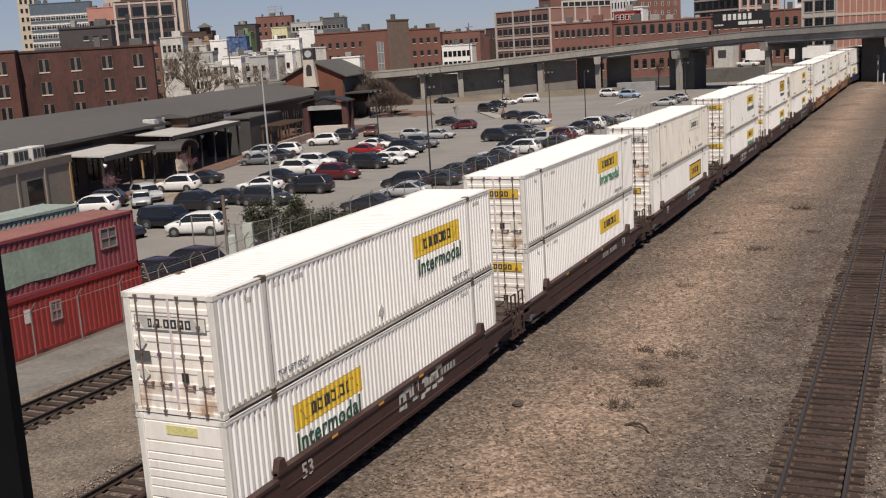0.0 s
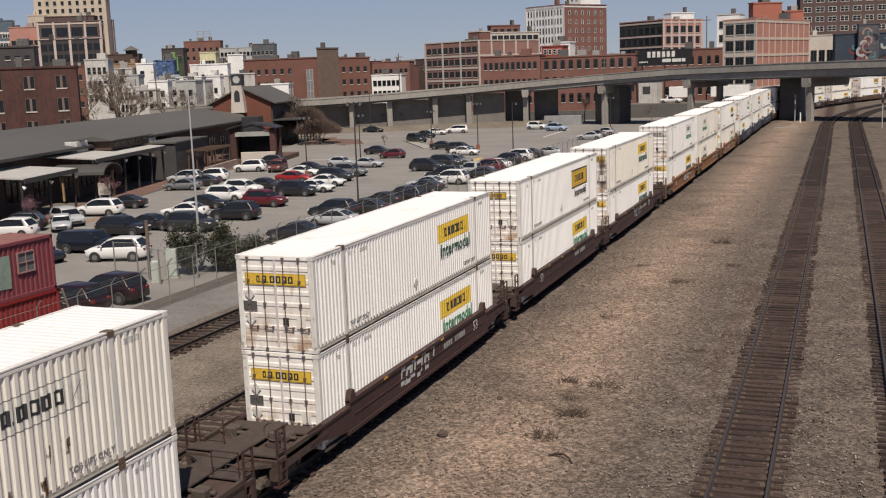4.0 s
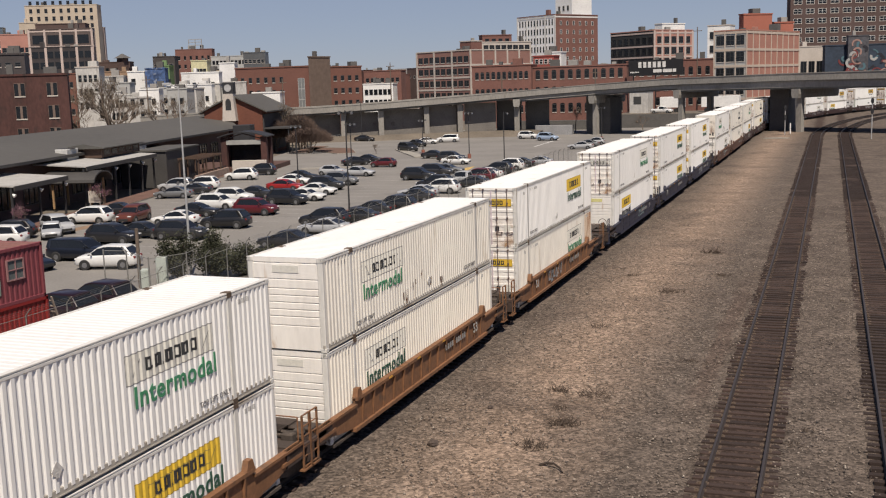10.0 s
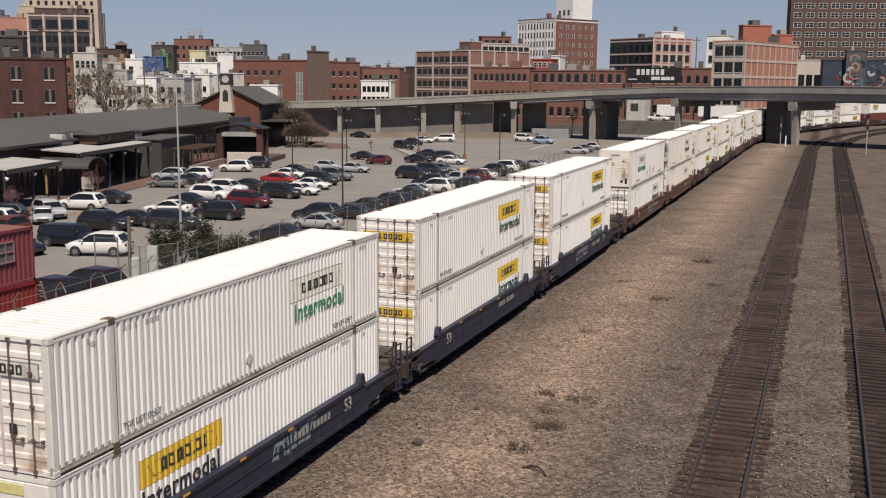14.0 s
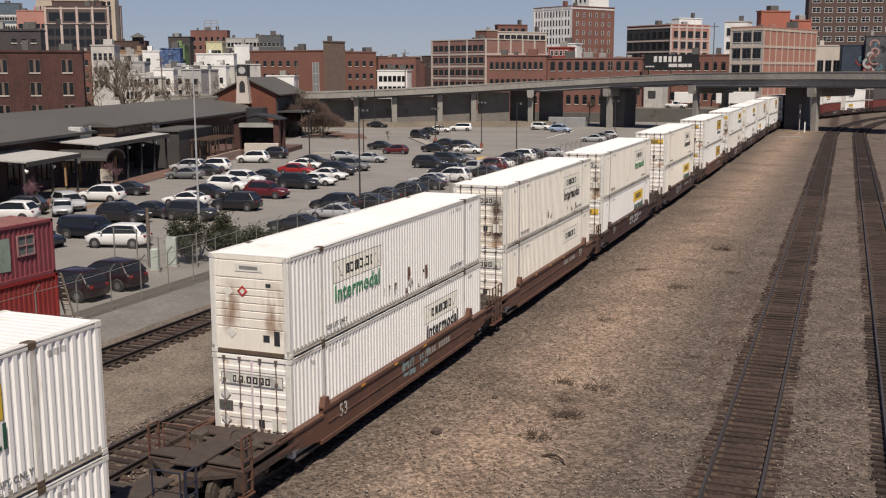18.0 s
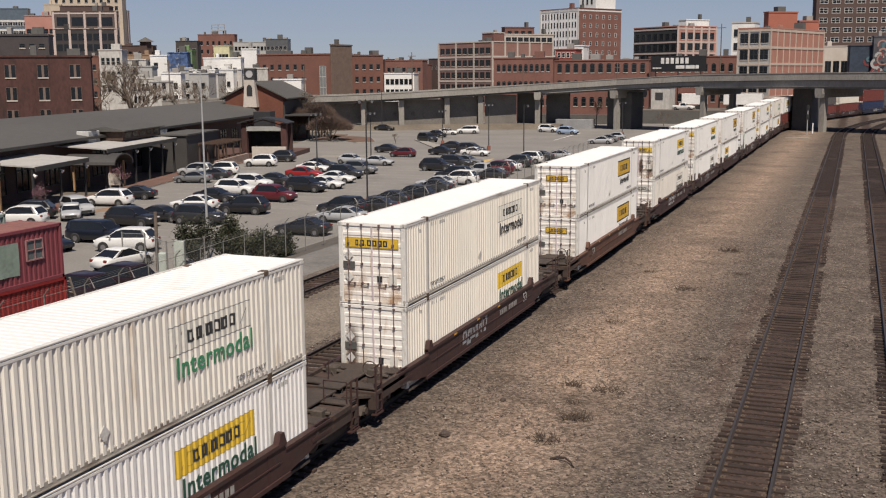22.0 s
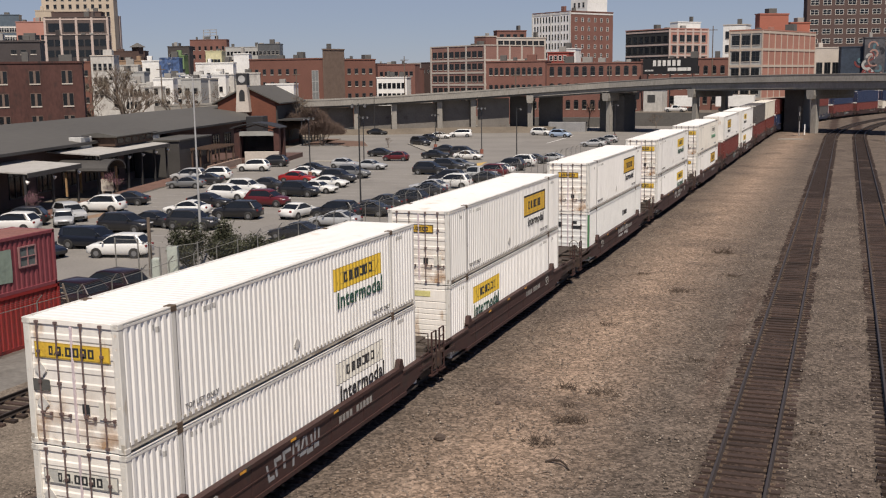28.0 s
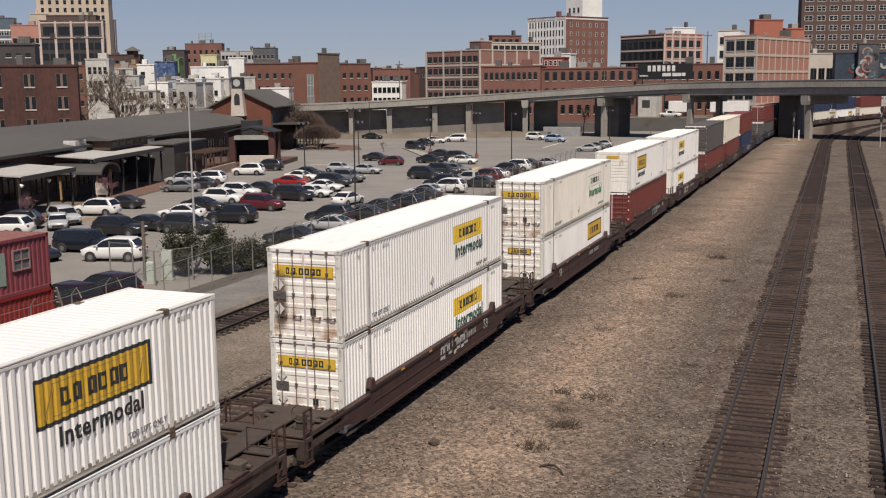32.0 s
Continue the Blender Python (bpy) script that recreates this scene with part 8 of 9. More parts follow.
def domed_tree(x, y, wide, h, seed, label):
    """A low ornamental tree: several stems and a broad dome of fine bare twigs."""
    rnd = random.Random(seed)
    b = thing("tree", pose(x, y, LOTZ), label, "tree")
    st, cr = Geo(), Geo()
    for k in range(7):
        a = 0.9 * k
        st.tube((0.12 * math.cos(a), 0.12 * math.sin(a), -0.1), (wide * 0.22 * math.cos(a), wide * 0.22 * math.sin(a), h * 0.55), 0.09, 5, 0, 0.05)
    for k in range(3200):
        a, rr, zz = rnd.uniform(0, 6.28), rnd.random() ** 0.5, rnd.random()
        p = Vector((wide / 2 * rr * math.cos(a), wide / 2 * rr * math.sin(a), h * (0.45 + 0.5 * zz * math.sqrt(max(0.05, 1 - rr * rr)))))
        d = Vector((p.x, p.y, h * 0.35)).normalized() * rnd.uniform(0.4, 1.0) + Vector((rnd.uniform(-0.3, 0.3), rnd.uniform(-0.3, 0.3), rnd.uniform(-0.1, 0.3)))
        cr.tube(p, p + d, 0.04, 3, 0, 0.012)
    part("stem_cluster", mesh_of("stem_cluster", st.v, st.f, (BARK,)), b)["kind"] = "stuff"
    part("crown", mesh_of("crown", cr.v, cr.f, (TWIG,)), b, "dense dome of bare twigs")["kind"] = "stuff"


for k, (x, y, w_, h_) in enumerate(((-79.6, 180, 8.0, 4.6), (-86.5, 189, 6.5, 7.0), (-90.5, 186, 6.0, 6.0))):
    domed_tree(x, y, w_, h_, 80 + k, "low broad ornamental tree with bare brown twigs")
for k, (x, y, h) in enumerate(((-33, 246, 6), (-28, 250, 5), (-43.5, 247, 7.5), (-64, 176, 3.2), (-40, 150, 3), (-62, 196, 3.4))):
    bare_tree(x, y, -1.5, h, 90 + k, "thin bare young tree at the edge of the car park", 0.8)

FOLIAGE = surf("dark_shrub_leaf", (0.045, 0.05, 0.025), 0.8, var=0.5, scale=1.5, fine=6, bump=0.0, tint=0.3)


def shrub(x, y, z, rx, ry, h, seed, label):
    """An uneven evergreen shrub: stems and thousands of small leaf blades in clumps."""
    rnd = random.Random(seed)
    base = thing("shrub", pose(x, y, z), label, "shrub", "shrubs by the fence")
    st = Geo()
    v, f = [], []
    for k in range(34):
        a, rr = rnd.uniform(0, 6.28), rnd.random() ** 0.6
        tip = Vector((rx * rr * math.cos(a), ry * rr * math.sin(a), h * (1 - 0.55 * rr * rr) * rnd.uniform(0.55, 1.15)))
        st.tube((rnd.uniform(-0.2, 0.2), rnd.uniform(-0.2, 0.2), -0.1), tip, 0.025, 3, 0, 0.008)
        for q in range(150):
            c = tip * rnd.uniform(0.35, 1.05) + Vector((rnd.gauss(0, 0.2), rnd.gauss(0, 0.2), rnd.gauss(0, 0.16)))
            u = Vector((rnd.uniform(-1, 1), rnd.uniform(-1, 1), rnd.uniform(-0.5, 1))) * 0.16
            w = Vector((rnd.uniform(-1, 1), rnd.uniform(-1, 1), rnd.uniform(-1, 1))) * 0.075
            o = len(v)
            v += [c - w, c + w, c + u]
            f.append((o, o + 1, o + 2))
    part("stem", mesh_of("stem", st.v, st.f, (BARK,)), base)
    part("foliage", mesh_of("foliage", v, f, (FOLIAGE,)), base)
    return base


for k, (x, y, rx, ry, h) in enumerate(((-25.4, 58.4, 1.6, 1.5, 3.3), (-23.6, 59.6, 1.5, 1.4, 3.0), (-22.0, 60.6, 1.2, 1.0, 1.9), (-21.0, 61.8, 1.0, 0.9, 1.7), (-24.4, 61.0, 1.3, 1.2, 2.4))):
    shrub(x, y, -1.2, rx, ry, h, 7 + k, "dark overgrown evergreen shrub behind the fence")

# ---- walkway, islands and markings of the car park ----
WALKBRICK = surf("walk_brick", (0.15, 0.085, 0.066), 0.9, var=0.3, scale=0.6, fine=5, bump=0.2, stain=(0.2, 0.15, 0.12), amount=0.3)
MULCH = surf("red_mulch", (0.14, 0.085, 0.062), 0.95, var=0.35, scale=0.8, fine=6, bump=0.4)


def island(pts, top, label, kerb=0.25):
    """A kerbed bed: a concrete rim with a darker filling."""
    cx, cy = sum(p[0] for p in pts) / len(pts), sum(p[1] for p in pts) / len(pts)
    b = thing("planting_island", None, label, "traffic island", kind="structure")
    g = Geo()
    g.prism(pts, "z", LOTZ - 0.1, LOTZ + 0.13)
    part("kerb", g.mesh("kerb", CONC), b)
    g = Geo()
    inner = []
    for x, y in pts:
        d_ = math.hypot(x - cx, y - cy)
        inner.append((x + (cx - x) * kerb / d_, y + (cy - y) * kerb / d_))
    g.prism(inner, "z", LOTZ + 0.05, LOTZ + 0.16)
    part("bed", g.mesh("bed", top), b)


local = lambda x, y: (FH @ Vector((x, y, 0))).to_2d()[:]
island([local(5.7, -20), local(8.8, -20), local(9.0, 34), local(9.6, 50), local(5.4, 50)], WALKBRICK, "red-brick walkway along the freight house")
island([local(6.9, 98), local(10.5, 98), local(10.5, 118), local(6.9, 118)], MULCH, "mulched bed with kerb beside the pavilion")
island([(-72, 176), (-69, 178), (-76, 191), (-86, 194), (-84, 187)], MULCH, "kerbed island with reddish mulch under bare trees")
island([(-64.5, 186), (-63, 187), (-51, 168), (-52.5, 166.5)], CONC, "narrow concrete island in the car park")
island([(-62, 143), (-55, 146), (-55, 147.2), (-62.5, 145)], CONC, "low concrete kerb island in the lot")
b = thing("lot_markings", None, "worn yellow and white markings on the asphalt", "marking", kind="structure")
YLINE = surf("worn_yellow_line", (0.5, 0.34, 0.12), 0.85, var=0.4, scale=2, fine=9)
g = Geo()
g.prism([(-37, 142.2), (-33.4, 137), (-35.6, 149.2)], "z", LOTZ + 0.003, LOTZ + 0.008)
part("yellow_hatch", g.mesh("hatch", YLINE), b)
g = Geo()
g.prism([(-52.3, 78), (-50.8, 78.4), (-50.9, 83.5), (-52.4, 83.2)], "z", LOTZ + 0.003, LOTZ + 0.008)
part("dirt_patch", g.mesh("patch", surf("orange_dirt", (0.24, 0.16, 0.105), 0.95, var=0.4, scale=1.5, fine=8)), b)
g = Geo()
g.prism([(-38.8, 193), (-38.5, 193), (-39.8, 218), (-40.1, 218)], "z", LOTZ + 0.003, LOTZ + 0.008)
part("white_line", g.mesh("line", WHITEPAINT), b)

# ---- utility poles in the town ----
for az, d_, top_ in ((-23.4, 300, 17.2), (-7.1, 300, 24.0), (-29.2, 280, 13.5), (-36.2, 262, 15.0), (-12.4, 262, 13.5), (-17.4, 258, 12.5)):
    x, y = EYE[0] + d_ * math.sin(radians(az)), d_ * math.cos(radians(az))
    b = thing("utility_pole", pose(x, y, -1.75), "tall dark wooden utility pole in the town", "pole", "utility poles")
    g = Geo()
    g.tube((0, 0, 0), (0, 0, top_ + 1.75), 0.2, 7, 0, 0.12)
    part("pole", g.mesh("pole", BARK), b)
    g = Geo()
    g.box(-1.2, 1.2, -0.08, 0.08, top_ + 0.6, top_ + 0.78)
    part("crossarm", g.mesh("crossarm", BARK), b)

# ---- red stacked containers by the fence ----
def site_box(paint, label, m, top=None):
    b = thing("office_container", m, label, "container", "stacked site containers")
    pts = []
    y = -6.0
    while y < 5.9:
        pts += [(y + u, dx) for u, dx in ((0, 0), (0.12, 0), (0.16, -0.04), (0.26, -0.04))]
        y += 0.3
    n_ = len(pts)
    for s in (1, -1):
        me = mesh_of("side_wall", [(s * (1.2 + dx), yy, zz) for zz in (0.12, 2.5) for yy, dx in pts], [(i, i + 1, n_ + i + 1, n_ + i) if s > 0 else (i + 1, i, n_ + i, n_ + i + 1) for i in range(n_ - 1)], (paint,))
        part("side_wall", me, b)
        g = Geo()
        g.bev(s * 1.2 - 0.05, s * 1.2 + 0.05, -6.05, 6.08, 0, 0.16, 0.01)
        part("bottom_rail", g.mesh("bottom_rail", paint), b)
        g = Geo()
        g.bev(s * 1.2 - 0.05, s * 1.2 + 0.05, -6.05, 6.08, 2.44, 2.58, 0.01)
        part("top_rail", g.mesh("top_rail", paint), b)
        g = Geo()
        g.bev(-1.16, 1.16, s * 6.02 - 0.06, s * 6.02 + 0.06, 0.02, 2.57, 0.02)
        part("end_wall", g.mesh("end_wall", paint), b)
        for q in (-1.17, 1.17):
            g = Geo()
            g.bev(q - 0.08, q + 0.08, s * 6.02 - 0.08, s * 6.02 + 0.08, 0.0, 2.59, 0.02)
            part("corner_post", g.mesh("corner_post", paint), b)
    g = Geo()
    press = [(-5.95, 2.53), (-5.95, 2.565)]
    for k in range(25):
        y = -5.8 + k * 0.46
        press += [(y, 2.565), (y + 0.04, 2.585), (y + 0.2, 2.585), (y + 0.24, 2.565)]
    g.prism(press + [(5.95, 2.565), (5.95, 2.53)], "x", -1.14, 1.14)
    part("roof", g.mesh("roof", top or surf("dull_red_roof", (0.22, 0.10, 0.085), 0.8, var=0.25, scale=0.6, fine=6)), b)
    return b


PINKRED = surf("faded_crimson", (0.2, 0.047, 0.058), 0.6, var=0.15, scale=0.6, fine=6, bump=0.06)
REDBOX = surf("bright_red_paint", (0.25, 0.018, 0.016), 0.55, var=0.15, scale=0.6, fine=6, bump=0.06)
low = site_box(REDBOX, "bright red corrugated site container on a pad", pose(-20.35, 32.6, -0.68))
up = site_box(PINKRED, "faded crimson site container with a barred window", pose(-20.35, 32.5, 1.91))


def barred_window(w, h):
    a = w / 2
    return pane_grid([-a - 0.06, -a, -0.02, 0.02, a, a + 0.06], [-0.06, 0, h / 2 - 0.02, h / 2 + 0.02, h, h + 0.06], (surf("window_crimson", (0.3, 0.16, 0.16), 0.6), surf("dull_pane", (0.12, 0.14, 0.14), 0.25)), 0.05, 0.07)


part("window", barred_window(0.95, 0.85), up, "barred square window", pose(1.2, 4.3, 1.15, 0, 0, 90))
part("window", barred_window(0.5, 0.75), low, "small pale window", pose(1.2, 0.5, 1.25, 0, 0, 90))
part("notice", flat_patch("notice", 0.34, 0.6, surf("notice_white", (0.62, 0.55, 0.53), 0.7)), low, "faded white notice", pose(1.205, -1.1, 1.75, 0, 0, 90))
TEALBOX = surf("pale_teal_paint", (0.25, 0.30, 0.27), 0.6, var=0.2, scale=0.6, fine=6, bump=0.06, stain=(0.2, 0.17, 0.14), amount=0.3)
site_box(REDBOX, "red site container at the back of the stack", pose(-25.24, 34.05, -0.68))
site_box(TEALBOX, "pale teal corrugated site container at the back of the stack", pose(-25.24, 34.05, 1.91), TEALBOX)
b = thing("tarpaulin", pose(-20.35, 32.5, 1.91), "faded green tarpaulin hung along the upper container", "tarpaulin")
g = Geo()
n_ = 24
v = []
for j in range(7):
    for i in range(n_ + 1):
        y, z = -5.6 + 8.9 * i / n_, 0.55 + 1.5 * j / 6
        v.append((1.24 + 0.03 * math.sin(i * 1.3 + j * 0.5) * (1 - j / 6), y, z - (0.025 * math.sin(i * 0.8) if j == 0 else 0)))
part("sheet", mesh_of("sheet", v, [(j * (n_ + 1) + i, j * (n_ + 1) + i + 1, (j + 1) * (n_ + 1) + i + 1, (j + 1) * (n_ + 1) + i) for j in range(6) for i in range(n_)], (surf("tarp_green", (0.23, 0.29, 0.24), 0.85, var=0.2, scale=0.6, fine=5, bump=0.2),)), b)
b = thing("wooden_ladder", pose(-19.4, 39.75, -0.68, 0, -18, 90), "weathered wooden ladder leaning on the red container", "ladder")
for s in (-0.25, 0.25):
    g = Geo()
    g.box(-0.03, 0.03, s - 0.04, s + 0.04, 0, 2.6)
    part("stile", g.mesh("stile", surf("grey_wood", (0.33, 0.27, 0.22), 0.85)), b)
for k in range(8):
    g = Geo()
    g.box(-0.025, 0.025, -0.25, 0.25, 0.25 + k * 0.3, 0.30 + k * 0.3)
    part("rung", g.mesh("rung", surf("grey_wood", (0.33, 0.27, 0.22))), b)

# ---- fence ----
MESHMAT = bpy.data.materials.new("chain_link")
MESHMAT.use_nodes = True
nt = MESHMAT.node_tree
mixn, tr = nt.nodes.new("ShaderNodeMixShader"), nt.nodes.new("ShaderNodeBsdfTransparent")
mixn.inputs[0].default_value = 0.08
nt.nodes["Principled BSDF"].inputs["Base Color"].default_value = (0.25, 0.25, 0.24, 1)
nt.links.new(tr.outputs[0], mixn.inputs[1])
nt.links.new(nt.nodes["Principled BSDF"].outputs[0], mixn.inputs[2])
nt.links.new(mixn.outputs[0], nt.nodes["Material Output"].inputs["Surface"])
base = thing("chain_link_fence", None, "chain-link fence on galvanised posts along the service road", "fence", kind="structure")
gpst = Geo()
gpst.tube((0, 0, -0.3), (0, 0, 1.95), 0.034, 6)
gpst.tube((0, 0, 1.95), (0.3, 0, 2.28), 0.03, 5)
FENCESTEEL = surf("dull_fence_steel", (0.24, 0.235, 0.22), 0.6, 0.3, var=0.2, scale=3, fine=20, bump=0.05)
FPOST = gpst.mesh("post", FENCESTEEL)
gr = Geo()
gr.tube((0, 0, 1.9), (0, 2.7, 1.9), 0.018, 5)
for q in (0.1, 0.2, 0.3):
    gr.tube((q, 0, 1.95 + q * 1.1), (q, 2.7, 1.95 + q * 1.1), 0.006, 3)
FRAIL = gr.mesh("rail", FENCESTEEL)
gm = Geo()
gm.add([(0, 0, 0), (0, 2.7, 0), (0, 2.7, 1.9), (0, 0, 1.9)], [(0, 1, 2, 3)])
FMESH = gm.mesh("wire_mesh", MESHMAT)
fence_x = lambda y: -18.5 - max(0, min(1.6, (y - 40) * 0.09))
for k in range(48):
    y = 17.6 + k * 2.7
    m = pose(fence_x(y), y, -0.5, 0, 0, math.degrees(math.atan2(-(fence_x(y + 2.7) - fence_x(y)), 2.7)))
    part("post", FPOST, base, m=m)
    part("rail", FRAIL, base, m=m)
    part("wire_mesh", FMESH, base, m=m)

# ---- utility cabinets in a fenced corner ----
CABGREEN = surf("cabinet_pale_green", (0.40, 0.44, 0.40), 0.6, var=0.2, scale=2, fine=12, stain=(0.25, 0.24, 0.2), amount=0.3, stretch=(1, 1, 0.3))
for x, y, w, h, dp in ((-25.5, 56.4, 0.68, 2.0, 0.55), (-25.7, 54.9, 0.5, 1.45, 0.6)):
    b = thing("utility_cabinet", pose(x, y, LOTZ, 0, 0, 25), "pale green steel utility cabinet in a fenced corner", "cabinet", "utility cabinets")
    g = Geo()
    g.bev(-w / 2, w / 2, -dp / 2, dp / 2, 0.1, h, 0.03)
    part("casing", g.mesh("casing", CABGREEN), b)
    g = Geo()
    g.box(-w / 2 + 0.05, w / 2 - 0.05, -dp / 2 - 0.015, -dp / 2, 0.2, h - 0.1)
    part("door", g.mesh("door", CABGREEN), b)
    g = Geo()
    g.bev(-w / 2 - 0.08, w / 2 + 0.08, -dp / 2 - 0.08, dp / 2 + 0.08, 0, 0.11, 0.02)
    part("plinth", g.mesh("plinth", CONC), b)
base = thing("enclosure_fence", None, "small chain-link enclosure round the utility cabinets", "fence", kind="structure")
corner = [(-30.4, 56.8), (-28.7, 57.0), (-26.7, 55.6), (-25.1, 54.5), (-23.9, 56.9), (-24.6, 60.0)]
for k, (x, y) in enumerate(corner):
    g = Geo()
    g.tube((0, 0, 0), (0, 0, 2.3), 0.05, 6)
    part("post", g.mesh("post", FENCESTEEL), base, m=pose(x, y, LOTZ))
    if k:
        p, q = Vector((*corner[k - 1], LOTZ)), Vector((x, y, LOTZ))
        up = Vector((0, 0, 2.2))
        part("rail", Geo().tube(p + up, q + up, 0.022, 5).mesh("rail", FENCESTEEL), base)
        g = Geo()
        g.add([p, q, q + up, p + up], [(0, 1, 2, 3)])
        part("wire_mesh", g.mesh("wire_mesh", MESHMAT), base)
b = thing("wooden_post", pose(-26.9, 55.9, LOTZ), "dark weathered wooden service post", "post")
g = Geo()
g.tube((0, 0, 0), (0, 0, 3.9), 0.13, 8, 0, 0.11)
part("post", g.mesh("post", BARK), b)


# ---- signals and things beyond the bridge ----
def signal_mast(x, y, h, label):
    b = thing("rail_signal", pose(x, y, -0.25), label, "signal", "railway signals")
    g = Geo()
    g.tube((0, 0, 0), (0, 0, h), 0.09, 8)
    part("mast", g.mesh("mast", GALV), b)
    for z in (h - 0.3, h - 2.0):
        g = Geo()
        g.prism([(0.26 * math.cos(2 * math.pi * k / 12), z + 0.5 * math.sin(2 * math.pi * k / 12)) for k in range(12)], "y", -0.16, -0.10)
        hd = part("signal_head", g.mesh("signal_head", BLACK), b)
        for q in (-0.28, 0, 0.28):
            g = Geo()
            g.tube((0, -0.16, z + q), (0, -0.28, z + q), 0.08, 10)
            part("lens_hood", g.mesh("lens_hood", BLACK), hd)


signal_mast(6.2, 203.5, 5.2, "black-headed railway signal mast by the bridge")
signal_mast(20.6, 188.0, 6.6, "tall railway signal mast beside the outer track")
b = thing("signal_pad", pose(5.4, 191.3, -0.12), "pale worn concrete pad beside the signal mast", "slab", kind="structure")
g = Geo()
g.prism([(-2.1, -0.5), (1.6, -0.6), (2.2, 0.4), (0.6, 0.8), (-1.5, 0.5)], "z", -0.1, 0.07)
part("slab", g.mesh("slab", CONC), b)
b = thing("marker_post", pose(7.0, 207, -0.3), "short white marker post by the bridge pier", "post")
g = Geo()
g.tube((0, 0, 0), (0, 0, 2.0), 0.12, 8)
part("post", g.mesh("post", WHITEWALL), b)
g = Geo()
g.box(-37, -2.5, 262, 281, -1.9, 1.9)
me = g.mesh("yard", CONCSHADE, EARTH)
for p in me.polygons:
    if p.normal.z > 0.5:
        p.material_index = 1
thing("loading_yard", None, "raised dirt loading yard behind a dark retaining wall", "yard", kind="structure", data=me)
for x, y, ln, turn in ((-12.2, 270.5, 9.2, -4), (-24.2, 271.5, 6, -5)):
    b = thing("box_trailer", pose(x, y, 1.9, 0, 0, turn), "white box trailer parked beyond the bridge", "trailer", "parked trailers")
    g = Geo()
    g.bev(-ln / 2, ln / 2, -1.25, 1.25, 1.25, 3.9, 0.05)
    part("box", g.mesh("box", WHITEWALL), b)
    for q in (-ln / 2 + 1.2, -ln / 2 + 2.4, ln / 2 - 2):
        g = Geo()
        g.tube((q, -1.2, 0.5), (q, 1.2, 0.5), 0.5, 12)
        part("wheel", g.mesh("wheel", RUBBER), b)
car("pickup", "white", -26.0, 265.5, 80, 1.9)
b = thing("loading_shed", pose(-32.6, 270.0, 1.9, 0, 0, -7), "pale grey loading shed behind the viaduct", "shed")
g = Geo()
g.bev(-2.4, 2.4, 0, 5, 0, 5.6, 0.05)
part("wall", g.mesh("wall", PALEWALL), b)
g = Geo()
g.prism([(-2.6, 5.6), (2.6, 5.6), (2.6, 5.8), (0, 6.1), (-2.6, 5.8)], "y", -0.25, 5.2)
part("roof", g.mesh("roof", ROOFDARK), b)
g = Geo()
g.bev(-1.3, 0.7, -0.06, 0.05, 2.3, 4.2, 0.02)
part("window", g.mesh("window", FRAMED), b, "dark shuttered window")
# low wall added and coloured dark for the shadowy stretch behind the piers
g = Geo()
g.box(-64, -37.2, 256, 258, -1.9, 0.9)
thing("yard_wall", None, "retaining wall darkened for the shade behind the viaduct piers", "wall", kind="structure", data=g.mesh("yard_wall", CONCSHADE))
for x, y, ln, turn in ((-45.6, 235.2, 8.6, 2), (-50.9, 241.5, 4.5, -3)):
    b = thing("storage_box", pose(x, y, -1.75, 0, 0, turn), "dull grey steel storage container under the viaduct", "container", "grey storage boxes")
    g = Geo()
    g.bev(-ln / 2, ln / 2, -1.2, 1.2, 0.0, 2.5, 0.06)
    part("body", g.mesh("body", surf("dull_steel_grey", (0.27, 0.27, 0.275), 0.7, var=0.25, scale=0.6, fine=5, bump=0.1)), b)
    for k in range(int(ln / 0.8)):
        g = Geo()
        g.box(-ln / 2 + 0.3 + k * 0.8, -ln / 2 + 0.42 + k * 0.8, -1.24, -1.2, 0.1, 2.4)
        part("rib", g.mesh("rib", surf("dull_steel_grey", (0.27, 0.27, 0.275))), b)


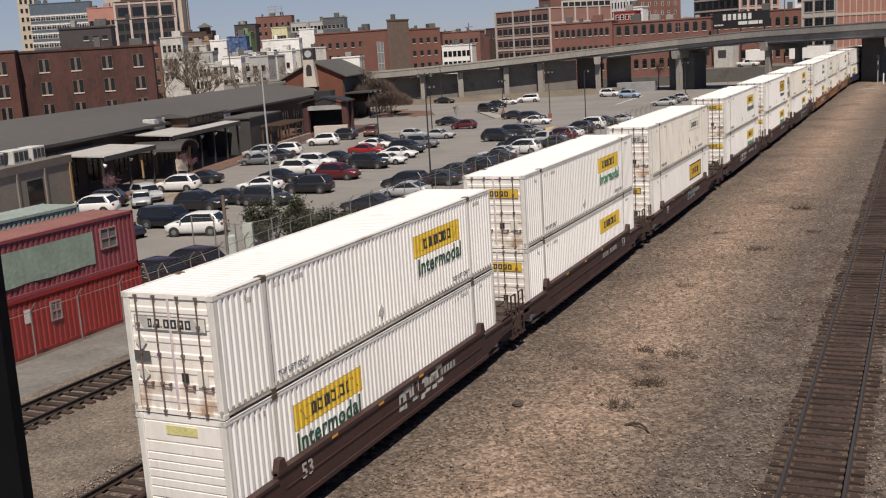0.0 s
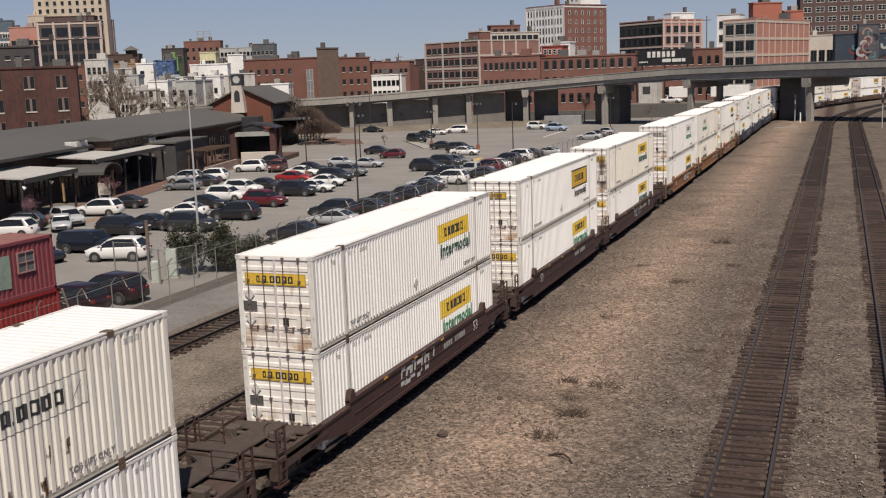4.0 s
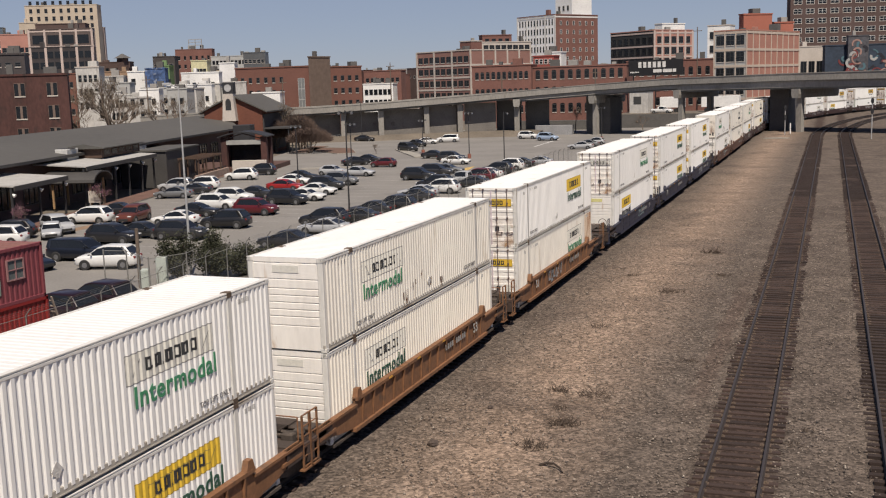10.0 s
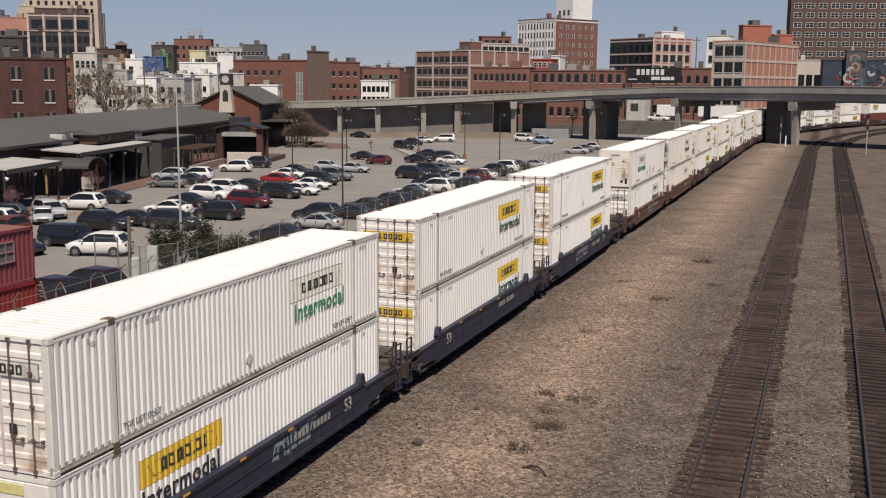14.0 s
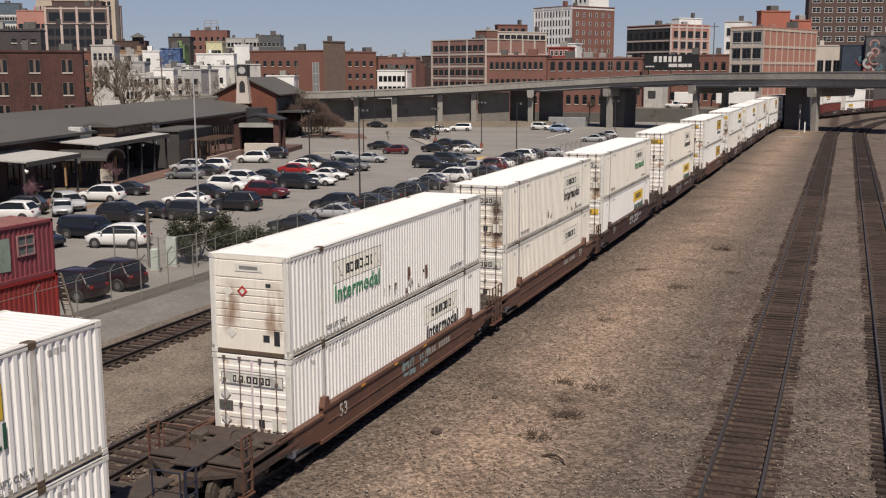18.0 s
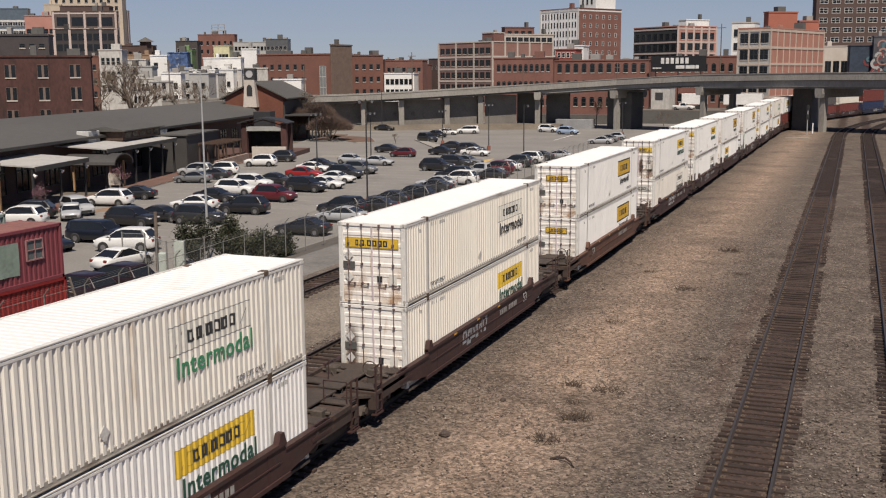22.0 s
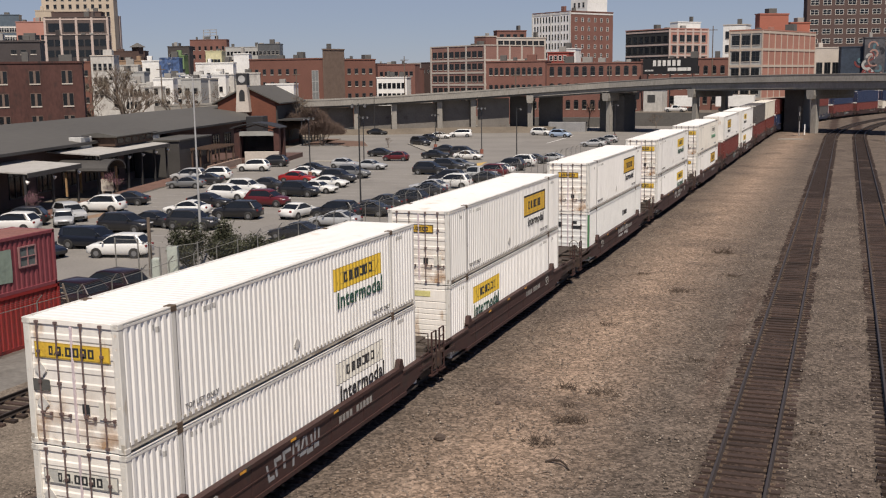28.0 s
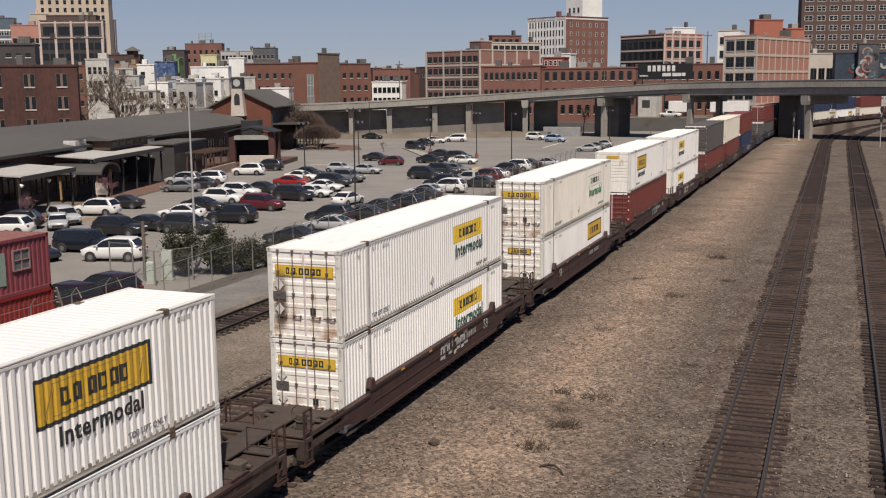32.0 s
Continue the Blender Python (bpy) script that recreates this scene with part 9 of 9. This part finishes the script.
# ---- footbridge the camera stands on ----
b = thing("footbridge", None, "concrete footbridge deck with a dark steel brace", "bridge", kind="structure")
g = Geo()
g.box(-40, 60, -2.6, -0.9, 9.4, 9.6)
part("deck", g.mesh("deck", CONC), b)
AIM0 = aim(*AIMS[0][1:]).to_3x3()
ends = [Vector(EYE) + AIM0 @ (Vector((a, b_, -1.0)) * 1.3) for a, b_ in ((-0.494, 0.20), (-0.421, -0.34))]
g = Geo()
g.tube(ends[0], ends[1], 0.052, 10)
part("brace", g.mesh("brace", surf("brace_black", (0.006, 0.006, 0.007), 0.95, spec=0.1)), b, "slanted black steel brace")


def motions():
    # the train rolls towards the camera; a white sedan crosses the car park behind it
    for ob, s0, z in MOVERS:
        walk(ob, [(t, train_pose(s0 - SPEED * t, z)) for t in range(0, 33)])
    rows = [(0, 28.0), (17, 28.0), (18.5, 33.0), (20, 43.0), (21, 50.5), (22.4, 58.1), (25, 72.3), (27, 81.5), (28, 84.9), (29, 87.3), (30, 90.6), (31, 95.1), (32, 98.5)]
    walk(DRIVER, [(t, pose(-29.9 - max(0, y - 58) * 0.08, y, LOTZ, 0, 0, 176)) for t, y in rows])

    copper = [(0, -62, 140, -20), (2, -60.5, 138.5, -20), (3, -59.8, 134, -15), (3.5, -59.2, 131, -15), (5.5, -56, 116.5, -15), (6.5, -55, 111, -15), (8, -51.6, 96.5, -15), (9, -50.4, 90.5, -12), (10, -49.2, 85, -10), (10.5, -49.1, 82.9, -10), (11, -48.8, 80.6, -14), (11.5, -48.2, 78.4, -18), (12, -47.5, 76, -18), (12.5, -47.0, 73.8, -12), (13, -46.8, 71.6, -8), (14, -46.5, 66, -4), (16, -46.4, 53, 0), (18, -46.4, 42, 0), (32, -46.4, 42, 0)]
    walk(COPPER, [(t, pose(x, y, LOTZ, 0, 0, -a)) for t, x, y, a in copper])
    dark = [(0, -74, 140.5, 85), (4.5, -74, 140.5, 85), (6, -68.6, 142, 88), (7, -65, 142.3, 90), (8, -61.7, 142.6, 95), (9, -59, 145, 130), (10, -56.5, 151.5, 140), (11, -53.5, 153.6, 105), (12, -49.6, 153.6, 90), (12.5, -48.6, 153.4, 90), (13, -47.4, 153.3, 88), (14, -45.6, 153.4, 88), (32, -45.6, 153.4, 88)]
    walk(DARKCAR, [(t, pose(x, y, LOTZ, 0, 0, a)) for t, x, y, a in dark])


motions()
